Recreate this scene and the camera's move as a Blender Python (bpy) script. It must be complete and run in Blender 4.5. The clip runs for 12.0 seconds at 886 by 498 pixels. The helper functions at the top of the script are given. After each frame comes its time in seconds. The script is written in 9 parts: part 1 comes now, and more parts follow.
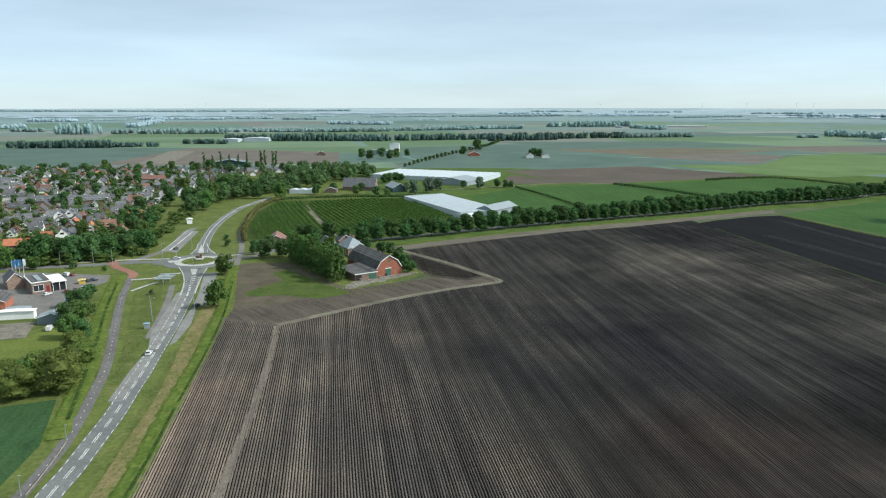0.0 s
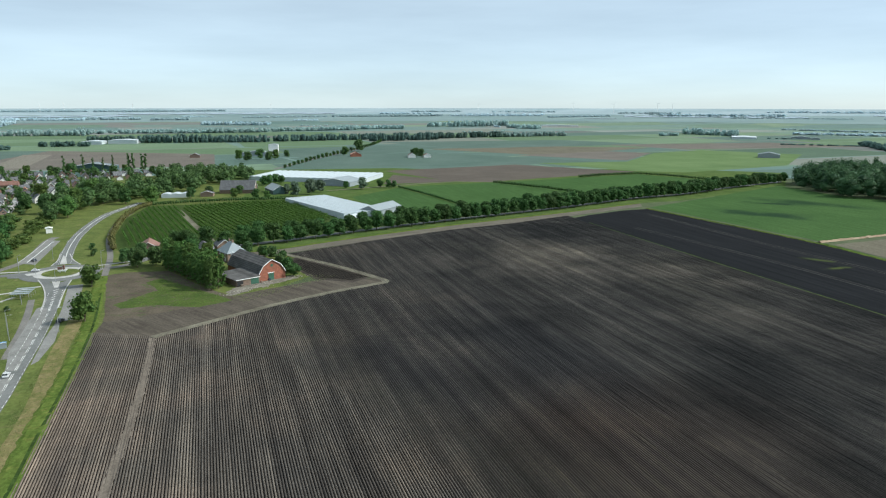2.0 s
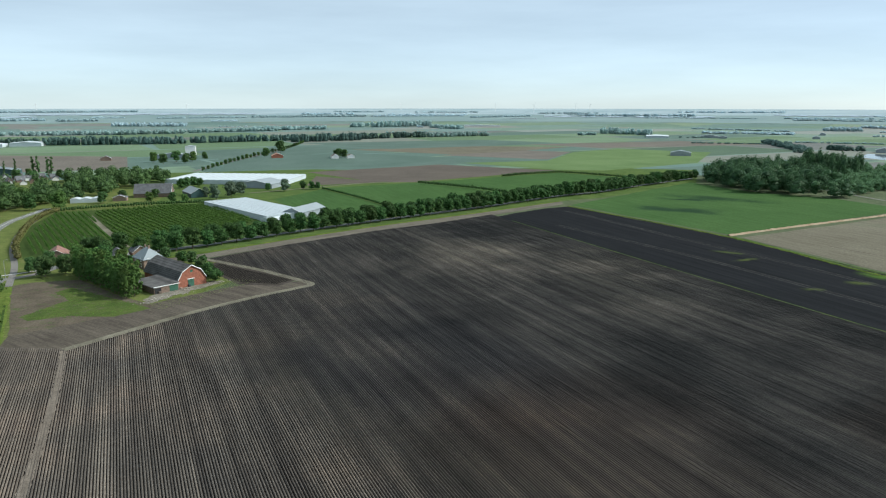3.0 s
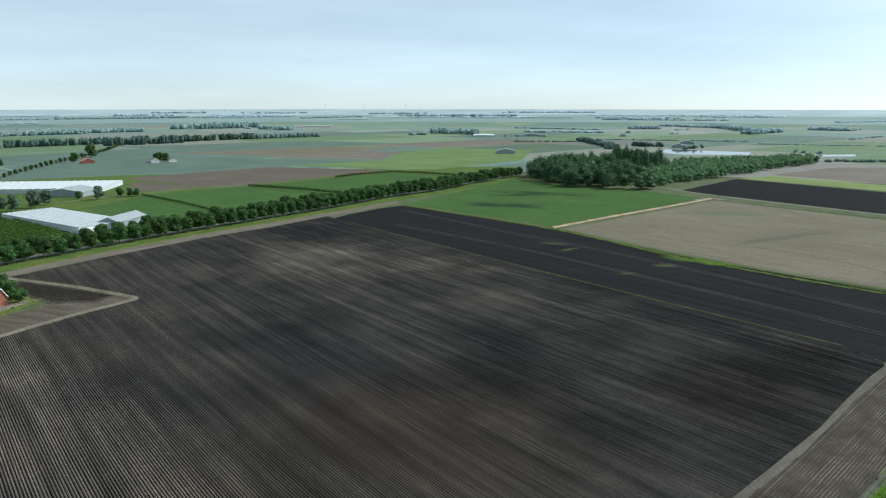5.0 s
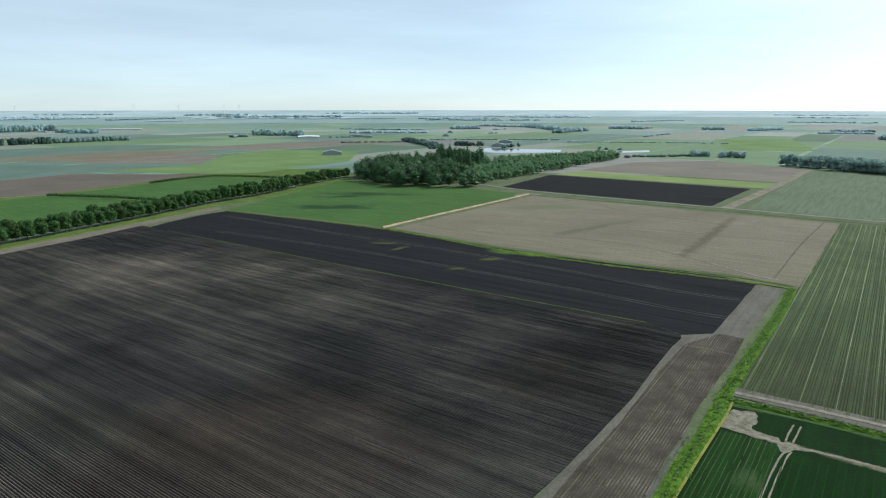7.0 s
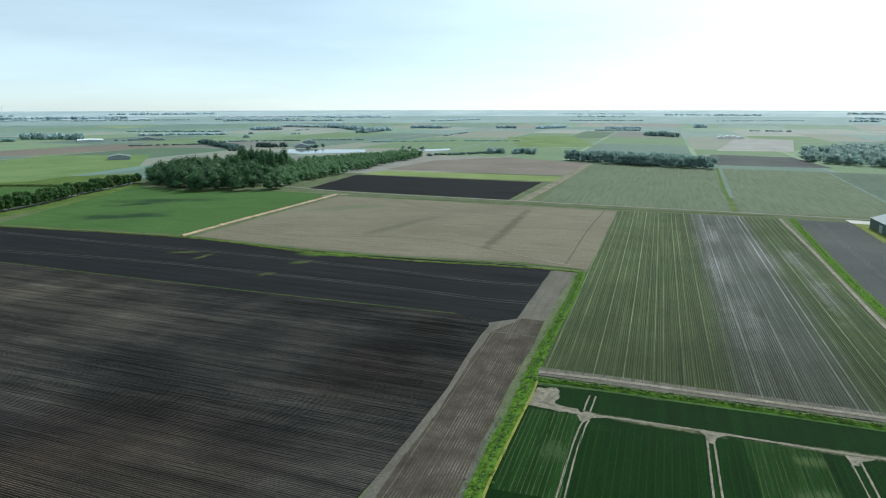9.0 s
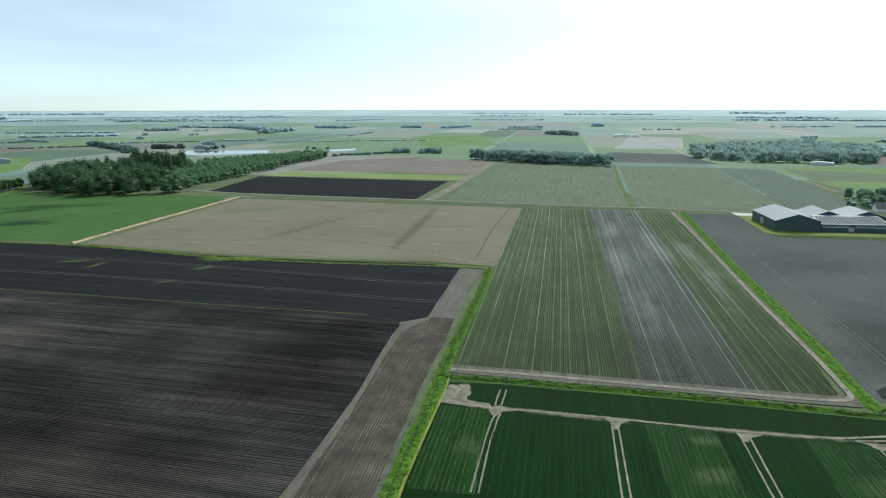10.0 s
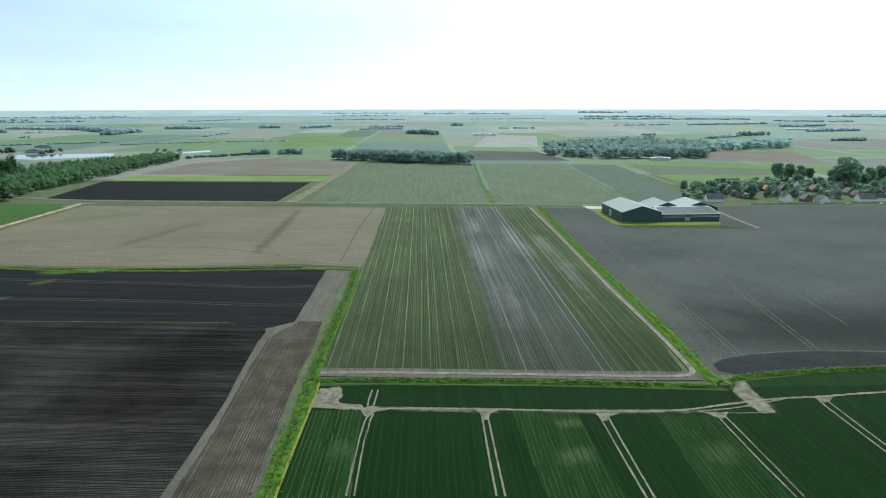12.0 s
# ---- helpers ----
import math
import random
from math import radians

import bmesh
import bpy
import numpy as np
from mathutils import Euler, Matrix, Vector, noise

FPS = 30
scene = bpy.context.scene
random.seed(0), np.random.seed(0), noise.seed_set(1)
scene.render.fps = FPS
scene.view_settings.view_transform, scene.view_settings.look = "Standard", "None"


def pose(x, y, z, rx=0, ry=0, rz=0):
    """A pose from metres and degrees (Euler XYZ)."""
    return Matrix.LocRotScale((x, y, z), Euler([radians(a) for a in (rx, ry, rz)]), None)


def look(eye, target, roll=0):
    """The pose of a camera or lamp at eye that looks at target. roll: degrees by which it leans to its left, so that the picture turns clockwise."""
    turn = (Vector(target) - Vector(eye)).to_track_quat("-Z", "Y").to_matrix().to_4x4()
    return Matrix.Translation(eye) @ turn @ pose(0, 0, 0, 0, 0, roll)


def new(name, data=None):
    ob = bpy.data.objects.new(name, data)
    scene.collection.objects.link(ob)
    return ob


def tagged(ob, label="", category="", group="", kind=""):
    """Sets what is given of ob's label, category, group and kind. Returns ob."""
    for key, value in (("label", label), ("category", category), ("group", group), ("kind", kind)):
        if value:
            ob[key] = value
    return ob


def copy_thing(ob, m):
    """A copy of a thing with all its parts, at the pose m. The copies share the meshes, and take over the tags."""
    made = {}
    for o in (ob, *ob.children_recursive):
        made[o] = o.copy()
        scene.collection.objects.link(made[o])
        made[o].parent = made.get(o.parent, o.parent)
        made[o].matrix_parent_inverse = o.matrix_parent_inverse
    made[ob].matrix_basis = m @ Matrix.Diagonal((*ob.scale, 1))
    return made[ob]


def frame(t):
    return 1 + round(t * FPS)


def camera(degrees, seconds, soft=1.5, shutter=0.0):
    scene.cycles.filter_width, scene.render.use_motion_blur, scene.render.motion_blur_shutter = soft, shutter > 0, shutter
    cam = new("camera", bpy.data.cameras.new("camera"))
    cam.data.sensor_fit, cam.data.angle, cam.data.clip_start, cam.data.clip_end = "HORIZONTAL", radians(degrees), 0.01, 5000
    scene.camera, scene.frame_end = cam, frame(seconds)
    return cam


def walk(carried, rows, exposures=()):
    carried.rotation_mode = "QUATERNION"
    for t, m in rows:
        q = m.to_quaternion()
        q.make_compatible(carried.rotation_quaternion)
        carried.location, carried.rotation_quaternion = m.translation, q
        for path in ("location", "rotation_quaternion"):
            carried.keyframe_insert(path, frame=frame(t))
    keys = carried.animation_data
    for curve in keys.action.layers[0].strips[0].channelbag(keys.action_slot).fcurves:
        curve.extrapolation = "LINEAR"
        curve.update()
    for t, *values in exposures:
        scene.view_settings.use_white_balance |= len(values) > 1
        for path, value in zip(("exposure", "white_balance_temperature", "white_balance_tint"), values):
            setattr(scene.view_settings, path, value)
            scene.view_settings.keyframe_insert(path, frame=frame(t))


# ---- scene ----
# The camera stands on one spot in the air and turns to its right.
UNIT = 4.0 / 3.0      # metres in one unit of the plan below
EYE = 68.0 * UNIT
cam = camera(65.08, 12.0, soft=1.15)
PATH = [
    (0.0, pose(0, 0, EYE, 78.14, 0.00, 0.00)),
    (0.5, pose(0, 0, EYE, 78.14, 0.00, -0.76)),
    (1.0, pose(0, 0, EYE, 78.15, -0.02, -3.34)),
    (1.5, pose(0, 0, EYE, 78.15, -0.05, -6.48)),
    (2.0, pose(0, 0, EYE, 78.15, -0.06, -9.65)),
    (2.5, pose(0, 0, EYE, 78.17, -0.06, -12.75)),
    (3.0, pose(0, 0, EYE, 78.18, -0.04, -15.88)),
    (5.0, pose(0, 0, EYE, 78.23, -0.03, -29.52)),
    (5.5, pose(0, 0, EYE, 78.26, -0.05, -32.89)),
    (6.0, pose(0, 0, EYE, 78.28, -0.05, -36.12)),
    (6.5, pose(0, 0, EYE, 78.29, -0.02, -39.65)),
    (7.0, pose(0, 0, EYE, 78.31, -0.02, -43.66)),
    (9.0, pose(0, 0, EYE, 78.31, 0.06, -59.53)),
    (9.5, pose(0, 0, EYE, 78.29, 0.06, -63.38)),
    (10.0, pose(0, 0, EYE, 78.28, 0.08, -67.22)),
    (10.5, pose(0, 0, EYE, 78.27, 0.09, -71.01)),
    (11.0, pose(0, 0, EYE, 78.26, 0.10, -74.79)),
    (11.5, pose(0, 0, EYE, 78.25, 0.08, -77.76)),
    (12.0, pose(0, 0, EYE, 78.24, 0.08, -78.47)),
]
walk(cam, PATH, [(0.0, 0.0, 6380, 8), (6.5, 0.0, 6380, 8), (9.5, 0.05, 6330, 4), (12.0, 0.08, 6300, 2)])

# ---- sky and sun ----
SUN_AZ, SUN_EL = 96.0, 40.0      # degrees to the right of +y, degrees up
SUN_DIR = Vector((math.sin(radians(SUN_AZ)) * math.cos(radians(SUN_EL)),
                  math.cos(radians(SUN_AZ)) * math.cos(radians(SUN_EL)), math.sin(radians(SUN_EL))))


def build_world():
    world = bpy.data.worlds.new("summer_sky")
    scene.world = world
    world.use_nodes = True
    nt = world.node_tree
    nt.nodes.clear()
    out = nt.nodes.new("ShaderNodeOutputWorld")
    sky = nt.nodes.new("ShaderNodeTexSky")
    sky.sky_type = "NISHITA"
    sky.sun_disc = False
    sky.sun_elevation, sky.sun_rotation = radians(SUN_EL), radians(SUN_AZ)
    sky.altitude, sky.air_density, sky.dust_density, sky.ozone_density = 60.0, 0.55, 0.3, 3.0
    bg = nt.nodes.new("ShaderNodeBackground")
    bg.inputs["Strength"].default_value = 0.105
    # thin high cloud that scatters the sunlight forwards: whitish veil, brightest round the sun
    tc = nt.nodes.new("ShaderNodeTexCoord")
    dot = nt.nodes.new("ShaderNodeVectorMath")
    dot.operation = "DOT_PRODUCT"
    dot.inputs[1].default_value = SUN_DIR
    nt.links.new(tc.outputs["Generated"], dot.inputs[0])
    clamp = nt.nodes.new("ShaderNodeMath")
    clamp.operation = "MAXIMUM"
    clamp.inputs[1].default_value = 0.0
    nt.links.new(dot.outputs["Value"], clamp.inputs[0])
    power = nt.nodes.new("ShaderNodeMath")
    power.operation = "POWER"
    power.inputs[1].default_value = 9.0
    nt.links.new(clamp.outputs[0], power.inputs[0])
    mapping = nt.nodes.new("ShaderNodeMapping")
    mapping.inputs["Scale"].default_value = (1.2, 1.2, 9.0)
    nt.links.new(tc.outputs["Generated"], mapping.inputs["Vector"])
    wisp = nt.nodes.new("ShaderNodeTexNoise")
    wisp.inputs["Scale"].default_value = 1.6
    wisp.inputs["Detail"].default_value = 6.0
    wisp.inputs["Roughness"].default_value = 0.55
    nt.links.new(mapping.outputs[0], wisp.inputs["Vector"])
    ramp = nt.nodes.new("ShaderNodeMapRange")
    ramp.inputs["From Min"].default_value, ramp.inputs["From Max"].default_value = 0.35, 0.75
    ramp.inputs["To Min"].default_value, ramp.inputs["To Max"].default_value = VEIL_MIN, VEIL_MAX
    nt.links.new(wisp.outputs["Fac"], ramp.inputs["Value"])
    halo = nt.nodes.new("ShaderNodeMath")
    halo.operation = "MULTIPLY_ADD"
    halo.inputs[1].default_value = HALO
    nt.links.new(power.outputs[0], halo.inputs[0])
    nt.links.new(ramp.outputs[0], halo.inputs[2])
    veil = nt.nodes.new("ShaderNodeMix")
    veil.data_type = "RGBA"
    veil.blend_type = "ADD"
    veil.inputs[0].default_value = 1.0
    tint = nt.nodes.new("ShaderNodeVectorMath")
    tint.operation = "SCALE"
    tint.inputs[0].default_value = (0.80, 0.95, 1.0)
    nt.links.new(halo.outputs[0], tint.inputs["Scale"])
    thin = nt.nodes.new("ShaderNodeVectorMath")
    thin.operation = "MULTIPLY"
    thin.inputs[1].default_value = (0.62, 0.6, 0.56)
    nt.links.new(sky.outputs[0], thin.inputs[0])
    nt.links.new(thin.outputs[0], veil.inputs[6])
    nt.links.new(tint.outputs[0], veil.inputs[7])
    nt.links.new(veil.outputs[2], bg.inputs["Color"])
    nt.links.new(bg.outputs[0], out.inputs["Surface"])


VEIL_MIN, VEIL_MAX, HALO = 4.6, 6.2, 25.0
build_world()
sun = new("sun", bpy.data.lights.new("sun", "SUN"))
sun.data.energy, sun.data.angle, sun.data.color = 4.0, radians(0.6), (1.0, 0.95, 0.87)
sun.matrix_basis = look(SUN_DIR * 300, (0, 0, 0))

# ---- materials ----
def node_tree(name):
    m = bpy.data.materials.new(name)
    m.use_nodes = True
    nt = m.node_tree
    return m, nt, nt.nodes["Principled BSDF"]


def plan_position(nt):
    """The place on the ground in units of the plan."""
    geo = nt.nodes.new("ShaderNodeNewGeometry")
    div = nt.nodes.new("ShaderNodeVectorMath")
    div.operation = "SCALE"
    div.inputs["Scale"].default_value = 1.0 / UNIT
    nt.links.new(geo.outputs["Position"], div.inputs[0])
    return div.outputs["Vector"]


def noise_node(nt, vec, scale, detail=4.0, rough=0.55):
    n = nt.nodes.new("ShaderNodeTexNoise")
    n.inputs["Scale"].default_value, n.inputs["Detail"].default_value = scale, detail
    n.inputs["Roughness"].default_value = rough
    nt.links.new(vec, n.inputs["Vector"])
    return n.outputs["Fac"]


def ramp_node(nt, fac, stops):
    r = nt.nodes.new("ShaderNodeValToRGB")
    el = r.color_ramp.elements
    while len(el) < len(stops):
        el.new(0.5)
    for e, (p, c) in zip(el, stops):
        e.position, e.color = p, (*c, 1.0)
    nt.links.new(fac, r.inputs[0])
    return r.outputs[0]


def mix_node(nt, fac, a, b, mode="MIX"):
    m = nt.nodes.new("ShaderNodeMix")
    m.data_type, m.blend_type = "RGBA", mode
    if isinstance(fac, float):
        m.inputs[0].default_value = fac
    else:
        nt.links.new(fac, m.inputs[0])
    for i, v in ((6, a), (7, b)):
        if isinstance(v, tuple):
            m.inputs[i].default_value = (*v, 1.0)
        else:
            nt.links.new(v, m.inputs[i])
    return m.outputs[2]


def scaled(c, k):
    return tuple(min(1.0, v * k) for v in c)


def line_distance(nt, pos, a, b):
    """Signed metres to the right of the plan line from a to b."""
    d = (Vector(b) - Vector(a)).normalized()
    dot = nt.nodes.new("ShaderNodeVectorMath")
    dot.operation = "DOT_PRODUCT"
    dot.inputs[1].default_value = (d.y, -d.x, 0.0)
    nt.links.new(pos, dot.inputs[0])
    off = nt.nodes.new("ShaderNodeMath")
    off.operation = "SUBTRACT"
    off.inputs[1].default_value = a[0] * d.y - a[1] * d.x
    nt.links.new(dot.outputs["Value"], off.inputs[0])
    return off.outputs[0]


def band_mask(nt, pos, a, b, wide, soft=0.85):
    """A long uneven patch round the plan line from a to b, fading to its sides and ends."""
    mid = (Vector(a) + Vector(b)) / 2
    n = (Vector(b) - Vector(a)).normalized()
    half = (Vector(b) - Vector(a)).length / 2
    out = None
    for other, reach in ((n, wide), (Vector((-n.y, n.x)), half)):
        dist = line_distance(nt, pos, tuple(mid), tuple(mid + other))
        wob = nt.nodes.new("ShaderNodeMath")
        wob.operation = "MULTIPLY_ADD"
        wob.inputs[1].default_value, wob.inputs[2].default_value = reach * 1.6, -reach * 0.8
        nt.links.new(noise_node(nt, pos, 0.6 / wide, 4.0, 0.6), wob.inputs[0])
        add = nt.nodes.new("ShaderNodeMath")
        add.operation = "ADD"
        nt.links.new(dist, add.inputs[0])
        nt.links.new(wob.outputs[0], add.inputs[1])
        size = nt.nodes.new("ShaderNodeMath")
        size.operation = "ABSOLUTE"
        nt.links.new(add.outputs[0], size.inputs[0])
        fade = nt.nodes.new("ShaderNodeMapRange")
        fade.interpolation_type = "SMOOTHSTEP"
        fade.inputs["From Min"].default_value, fade.inputs["From Max"].default_value = reach, reach * (1 - soft)
        nt.links.new(size.outputs[0], fade.inputs["Value"])
        if out is None:
            out = fade.outputs[0]
        else:
            mul = nt.nodes.new("ShaderNodeMath")
            mul.operation = "MULTIPLY"
            nt.links.new(out, mul.inputs[0])
            nt.links.new(fade.outputs[0], mul.inputs[1])
            out = mul.outputs[0]
    return out


def land(name, dark, pale, big=40.0, fine=1.2, heading=None, stretch=8.0, rough=0.95, bump=0.25, third=None, streak=0.6, gloss=0.05, tone=1.0, stain=()):
    """Ground cover: broad patches between two colours, a fine grain and, with a heading, streaks along the working direction."""
    dark, pale = scaled(dark, tone), scaled(pale, tone)
    third = scaled(third, tone) if third else None
    m, nt, b = node_tree(name)
    pos = plan_position(nt)
    broad = noise_node(nt, pos, 1.0 / big, 5.0, 0.6)
    col = ramp_node(nt, broad, [(0.32, dark), (0.68, pale)])
    if third:
        spots = ramp_node(nt, noise_node(nt, pos, 2.3 / big, 6.0, 0.65), [(0.55, (0, 0, 0)), (0.72, (1, 1, 1))])
        col = mix_node(nt, spots, col, third)
    if heading is not None:
        mp = nt.nodes.new("ShaderNodeMapping")
        mp.inputs["Rotation"].default_value = (0, 0, radians(heading))
        nt.links.new(pos, mp.inputs["Vector"])
        sc = nt.nodes.new("ShaderNodeMapping")
        sc.inputs["Scale"].default_value = (1.0, 1.0 / stretch, 1.0)
        nt.links.new(mp.outputs[0], sc.inputs["Vector"])
        lines = ramp_node(nt, noise_node(nt, sc.outputs[0], 0.45, 5.0, 0.7), [(0.3, scaled(dark, 0.75)), (0.72, scaled(pale, 1.35))])
        col = mix_node(nt, streak, col, lines)
    for (x0, y0), (x1, y1), wide, patch_tone in stain:
        col = mix_node(nt, band_mask(nt, pos, (x0, y0), (x1, y1), wide), col, patch_tone)
    grain = noise_node(nt, pos, 1.0 / fine, 3.0, 0.6)
    shade = ramp_node(nt, grain, [(0.25, (0.72, 0.72, 0.72)), (0.75, (1.22, 1.22, 1.22))])
    col = mix_node(nt, 1.0, col, shade, "MULTIPLY")
    nt.links.new(col, b.inputs["Base Color"])
    b.inputs["Roughness"].default_value = rough
    b.inputs["Specular IOR Level"].default_value = gloss
    bm_ = nt.nodes.new("ShaderNodeBump")
    bm_.inputs["Strength"].default_value, bm_.inputs["Distance"].default_value = bump, 0.3
    nt.links.new(grain, bm_.inputs["Height"])
    nt.links.new(bm_.outputs[0], b.inputs["Normal"])
    return m


def leafy(name, dark, pale, rough=0.55, through_leaf=0.28):
    """Leaves: each leaf cluster its own shade, each plant slightly its own hue, some light through the leaf."""
    m, nt, b = node_tree(name)
    geo = nt.nodes.new("ShaderNodeNewGeometry")
    info = nt.nodes.new("ShaderNodeObjectInfo")
    col = ramp_node(nt, geo.outputs["Random Per Island"], [(0.0, dark), (0.7, pale), (1.0, scaled(pale, 1.18))])
    hue = nt.nodes.new("ShaderNodeHueSaturation")
    rng = nt.nodes.new("ShaderNodeMapRange")
    rng.inputs["To Min"].default_value, rng.inputs["To Max"].default_value = 0.8, 1.18
    nt.links.new(info.outputs["Random"], rng.inputs["Value"])
    nt.links.new(rng.outputs[0], hue.inputs["Value"])
    tone = nt.nodes.new("ShaderNodeMapRange")
    tone.inputs["To Min"].default_value, tone.inputs["To Max"].default_value = 0.485, 0.515
    nt.links.new(info.outputs["Random"], tone.inputs["Value"])
    nt.links.new(tone.outputs[0], hue.inputs["Hue"])
    nt.links.new(col, hue.inputs["Color"])
    nt.links.new(hue.outputs[0], b.inputs["Base Color"])
    b.inputs["Roughness"].default_value = rough
    b.inputs["Specular IOR Level"].default_value = 0.1
    tr = nt.nodes.new("ShaderNodeBsdfTranslucent")
    nt.links.new(hue.outputs[0], tr.inputs["Color"])
    mx = nt.nodes.new("ShaderNodeMixShader")
    mx.inputs[0].default_value = through_leaf
    nt.links.new(b.outputs[0], mx.inputs[1])
    nt.links.new(tr.outputs[0], mx.inputs[2])
    nt.links.new(mx.outputs[0], nt.nodes["Material Output"].inputs["Surface"])
    return m


def solid(name, colour, rough=0.7, metal=0.0, vary=0.18, size=1.5, gloss=0.5, by_object=0.0, courses=0.0, bump=0.1):
    """Built surfaces: grain and weathering at two scales; courses adds horizontal joints that far apart in metres."""
    m, nt, b = node_tree(name)
    tc = nt.nodes.new("ShaderNodeTexCoord")
    vec = tc.outputs["Object"]
    n1 = noise_node(nt, vec, 1.0 / size, 5.0, 0.6)
    n2 = noise_node(nt, vec, 9.0 / size, 3.0, 0.6)
    col = ramp_node(nt, n1, [(0.3, scaled(colour, 1 - vary)), (0.7, scaled(colour, 1 + vary))])
    col = mix_node(nt, 1.0, col, ramp_node(nt, n2, [(0.3, (1 - vary / 2,) * 3), (0.7, (1 + vary / 2,) * 3)]), "MULTIPLY")
    if courses:
        wv = nt.nodes.new("ShaderNodeTexWave")
        wv.bands_direction = "Z"
        wv.inputs["Scale"].default_value = 0.314 / courses
        wv.inputs["Distortion"].default_value = 0.4
        nt.links.new(vec, wv.inputs["Vector"])
        col = mix_node(nt, 1.0, col, ramp_node(nt, wv.outputs["Fac"], [(0.0, (0.6, 0.6, 0.6)), (0.35, (1, 1, 1))]), "MULTIPLY")
    if by_object:
        info = nt.nodes.new("ShaderNodeObjectInfo")
        hue = nt.nodes.new("ShaderNodeHueSaturation")
        rng = nt.nodes.new("ShaderNodeMapRange")
        rng.inputs["To Min"].default_value, rng.inputs["To Max"].default_value = 1 - by_object, 1 + by_object
        nt.links.new(info.outputs["Random"], rng.inputs["Value"])
        nt.links.new(rng.outputs[0], hue.inputs["Value"])
        nt.links.new(col, hue.inputs["Color"])
        col = hue.outputs[0]
    nt.links.new(col, b.inputs["Base Color"])
    b.inputs["Roughness"].default_value, b.inputs["Metallic"].default_value = rough, metal
    b.inputs["Specular IOR Level"].default_value = gloss
    bp = nt.nodes.new("ShaderNodeBump")
    bp.inputs["Strength"].default_value, bp.inputs["Distance"].default_value = bump, 0.05
    nt.links.new(n2, bp.inputs["Height"])
    nt.links.new(bp.outputs[0], b.inputs["Normal"])
    return m


RIDGE = -9.0      # heading of the potato ridges, degrees right of +y
CROSS = 77.0      # heading of the ditches that cross them


def ridge_soil():
    """Clay thrown into ridges: drier and paler towards the road, darkened eastward also for shaded ridge sides, moist
    dark patches, long soft streaks along the ridges.
    """
    m, nt, b = node_tree("ridged_clay_soil")
    geo = nt.nodes.new("ShaderNodeNewGeometry")
    pos = plan_position(nt)
    turn = nt.nodes.new("ShaderNodeMapping")
    turn.inputs["Rotation"].default_value = (0, 0, radians(RIDGE))
    nt.links.new(pos, turn.inputs["Vector"])
    along = nt.nodes.new("ShaderNodeMapping")
    along.inputs["Scale"].default_value = (0.3, 0.013, 1.0)
    nt.links.new(turn.outputs[0], along.inputs["Vector"])
    sep = nt.nodes.new("ShaderNodeSeparateXYZ")
    nt.links.new(turn.outputs[0], sep.inputs[0])
    # besides dryness, the eastward darkening stands in for shaded ridge sides
    dry = nt.nodes.new("ShaderNodeMapRange")
    dry.inputs["From Min"].default_value, dry.inputs["From Max"].default_value = 165.0, -80.0
    dry.inputs["To Min"].default_value, dry.inputs["To Max"].default_value = -0.2, 0.3
    nt.links.new(sep.outputs["X"], dry.inputs["Value"])
    patch = noise_node(nt, pos, 1 / 42.0, 5.0, 0.62)
    add = nt.nodes.new("ShaderNodeMath")
    add.operation = "ADD"
    nt.links.new(patch, add.inputs[0])
    nt.links.new(dry.outputs[0], add.inputs[1])
    col = ramp_node(nt, add.outputs[0], [(0.24, (0.036, 0.0345, 0.0325)), (0.5, (0.078, 0.071, 0.0635)), (0.66, (0.106, 0.092, 0.078)), (0.9, (0.19, 0.147, 0.117))])
    for p0, p1, wide, tint in (((38.0, 245.0), (74.0, 108.0), 26.0, (0.6, 0.62, 0.68)), ((30.0, 120.0), (110.0, 150.0), 24.0, (0.82, 0.8, 0.8)), ((0.0, 205.0), (34.0, 140.0), 14.0, (0.72, 0.74, 0.8)), ((60.0, 370.0), (130.0, 250.0), 42.0, (1.5, 1.46, 1.38)),
                               ((165.0, 310.0), (122.0, 165.0), 36.0, (1.42, 1.38, 1.3)), ((-54.3, 220.7), (-41.6, 123.2), 7.0, (1.25, 1.22, 1.18)), ((165.0, 103.0), (196.0, 112.0), 12.0, (0.78, 0.72, 0.7)), ((105.0, 100.0), (175.0, 104.0), 26.0, (0.68, 0.64, 0.62)), ((40.0, 340.0), (165.0, 215.0), 55.0, (1.6, 1.54, 1.46)), ((0.0, 140.0), (110.0, 110.0), 46.0, (0.88, 0.8, 0.76))):
        col = mix_node(nt, 1.0, col, mix_node(nt, band_mask(nt, pos, p0, p1, wide, 0.8), (1.0, 1.0, 1.0), tint), "MULTIPLY")
    streak = ramp_node(nt, noise_node(nt, along.outputs[0], 1.0, 3.5, 0.55), [(0.3, (0.64, 0.64, 0.66)), (0.5, (1.0, 1.0, 1.0)), (0.74, (1.7, 1.67, 1.6))])
    col = mix_node(nt, 1.0, col, streak, "MULTIPLY")
    each = ramp_node(nt, geo.outputs["Random Per Island"], [(0.0, (0.92, 0.92, 0.92)), (0.8, (1.03, 1.03, 1.03)), (1.0, (1.16, 1.15, 1.14))])
    col = mix_node(nt, 1.0, col, each, "MULTIPLY")
    grain = noise_node(nt, pos, 2.6, 4.0, 0.65)
    col = mix_node(nt, 1.0, col, ramp_node(nt, grain, [(0.28, (0.68, 0.68, 0.68)), (0.72, (1.3, 1.3, 1.3))]), "MULTIPLY")
    nt.links.new(col, b.inputs["Base Color"])
    b.inputs["Roughness"].default_value = 0.95
    b.inputs["Specular IOR Level"].default_value = 0.06
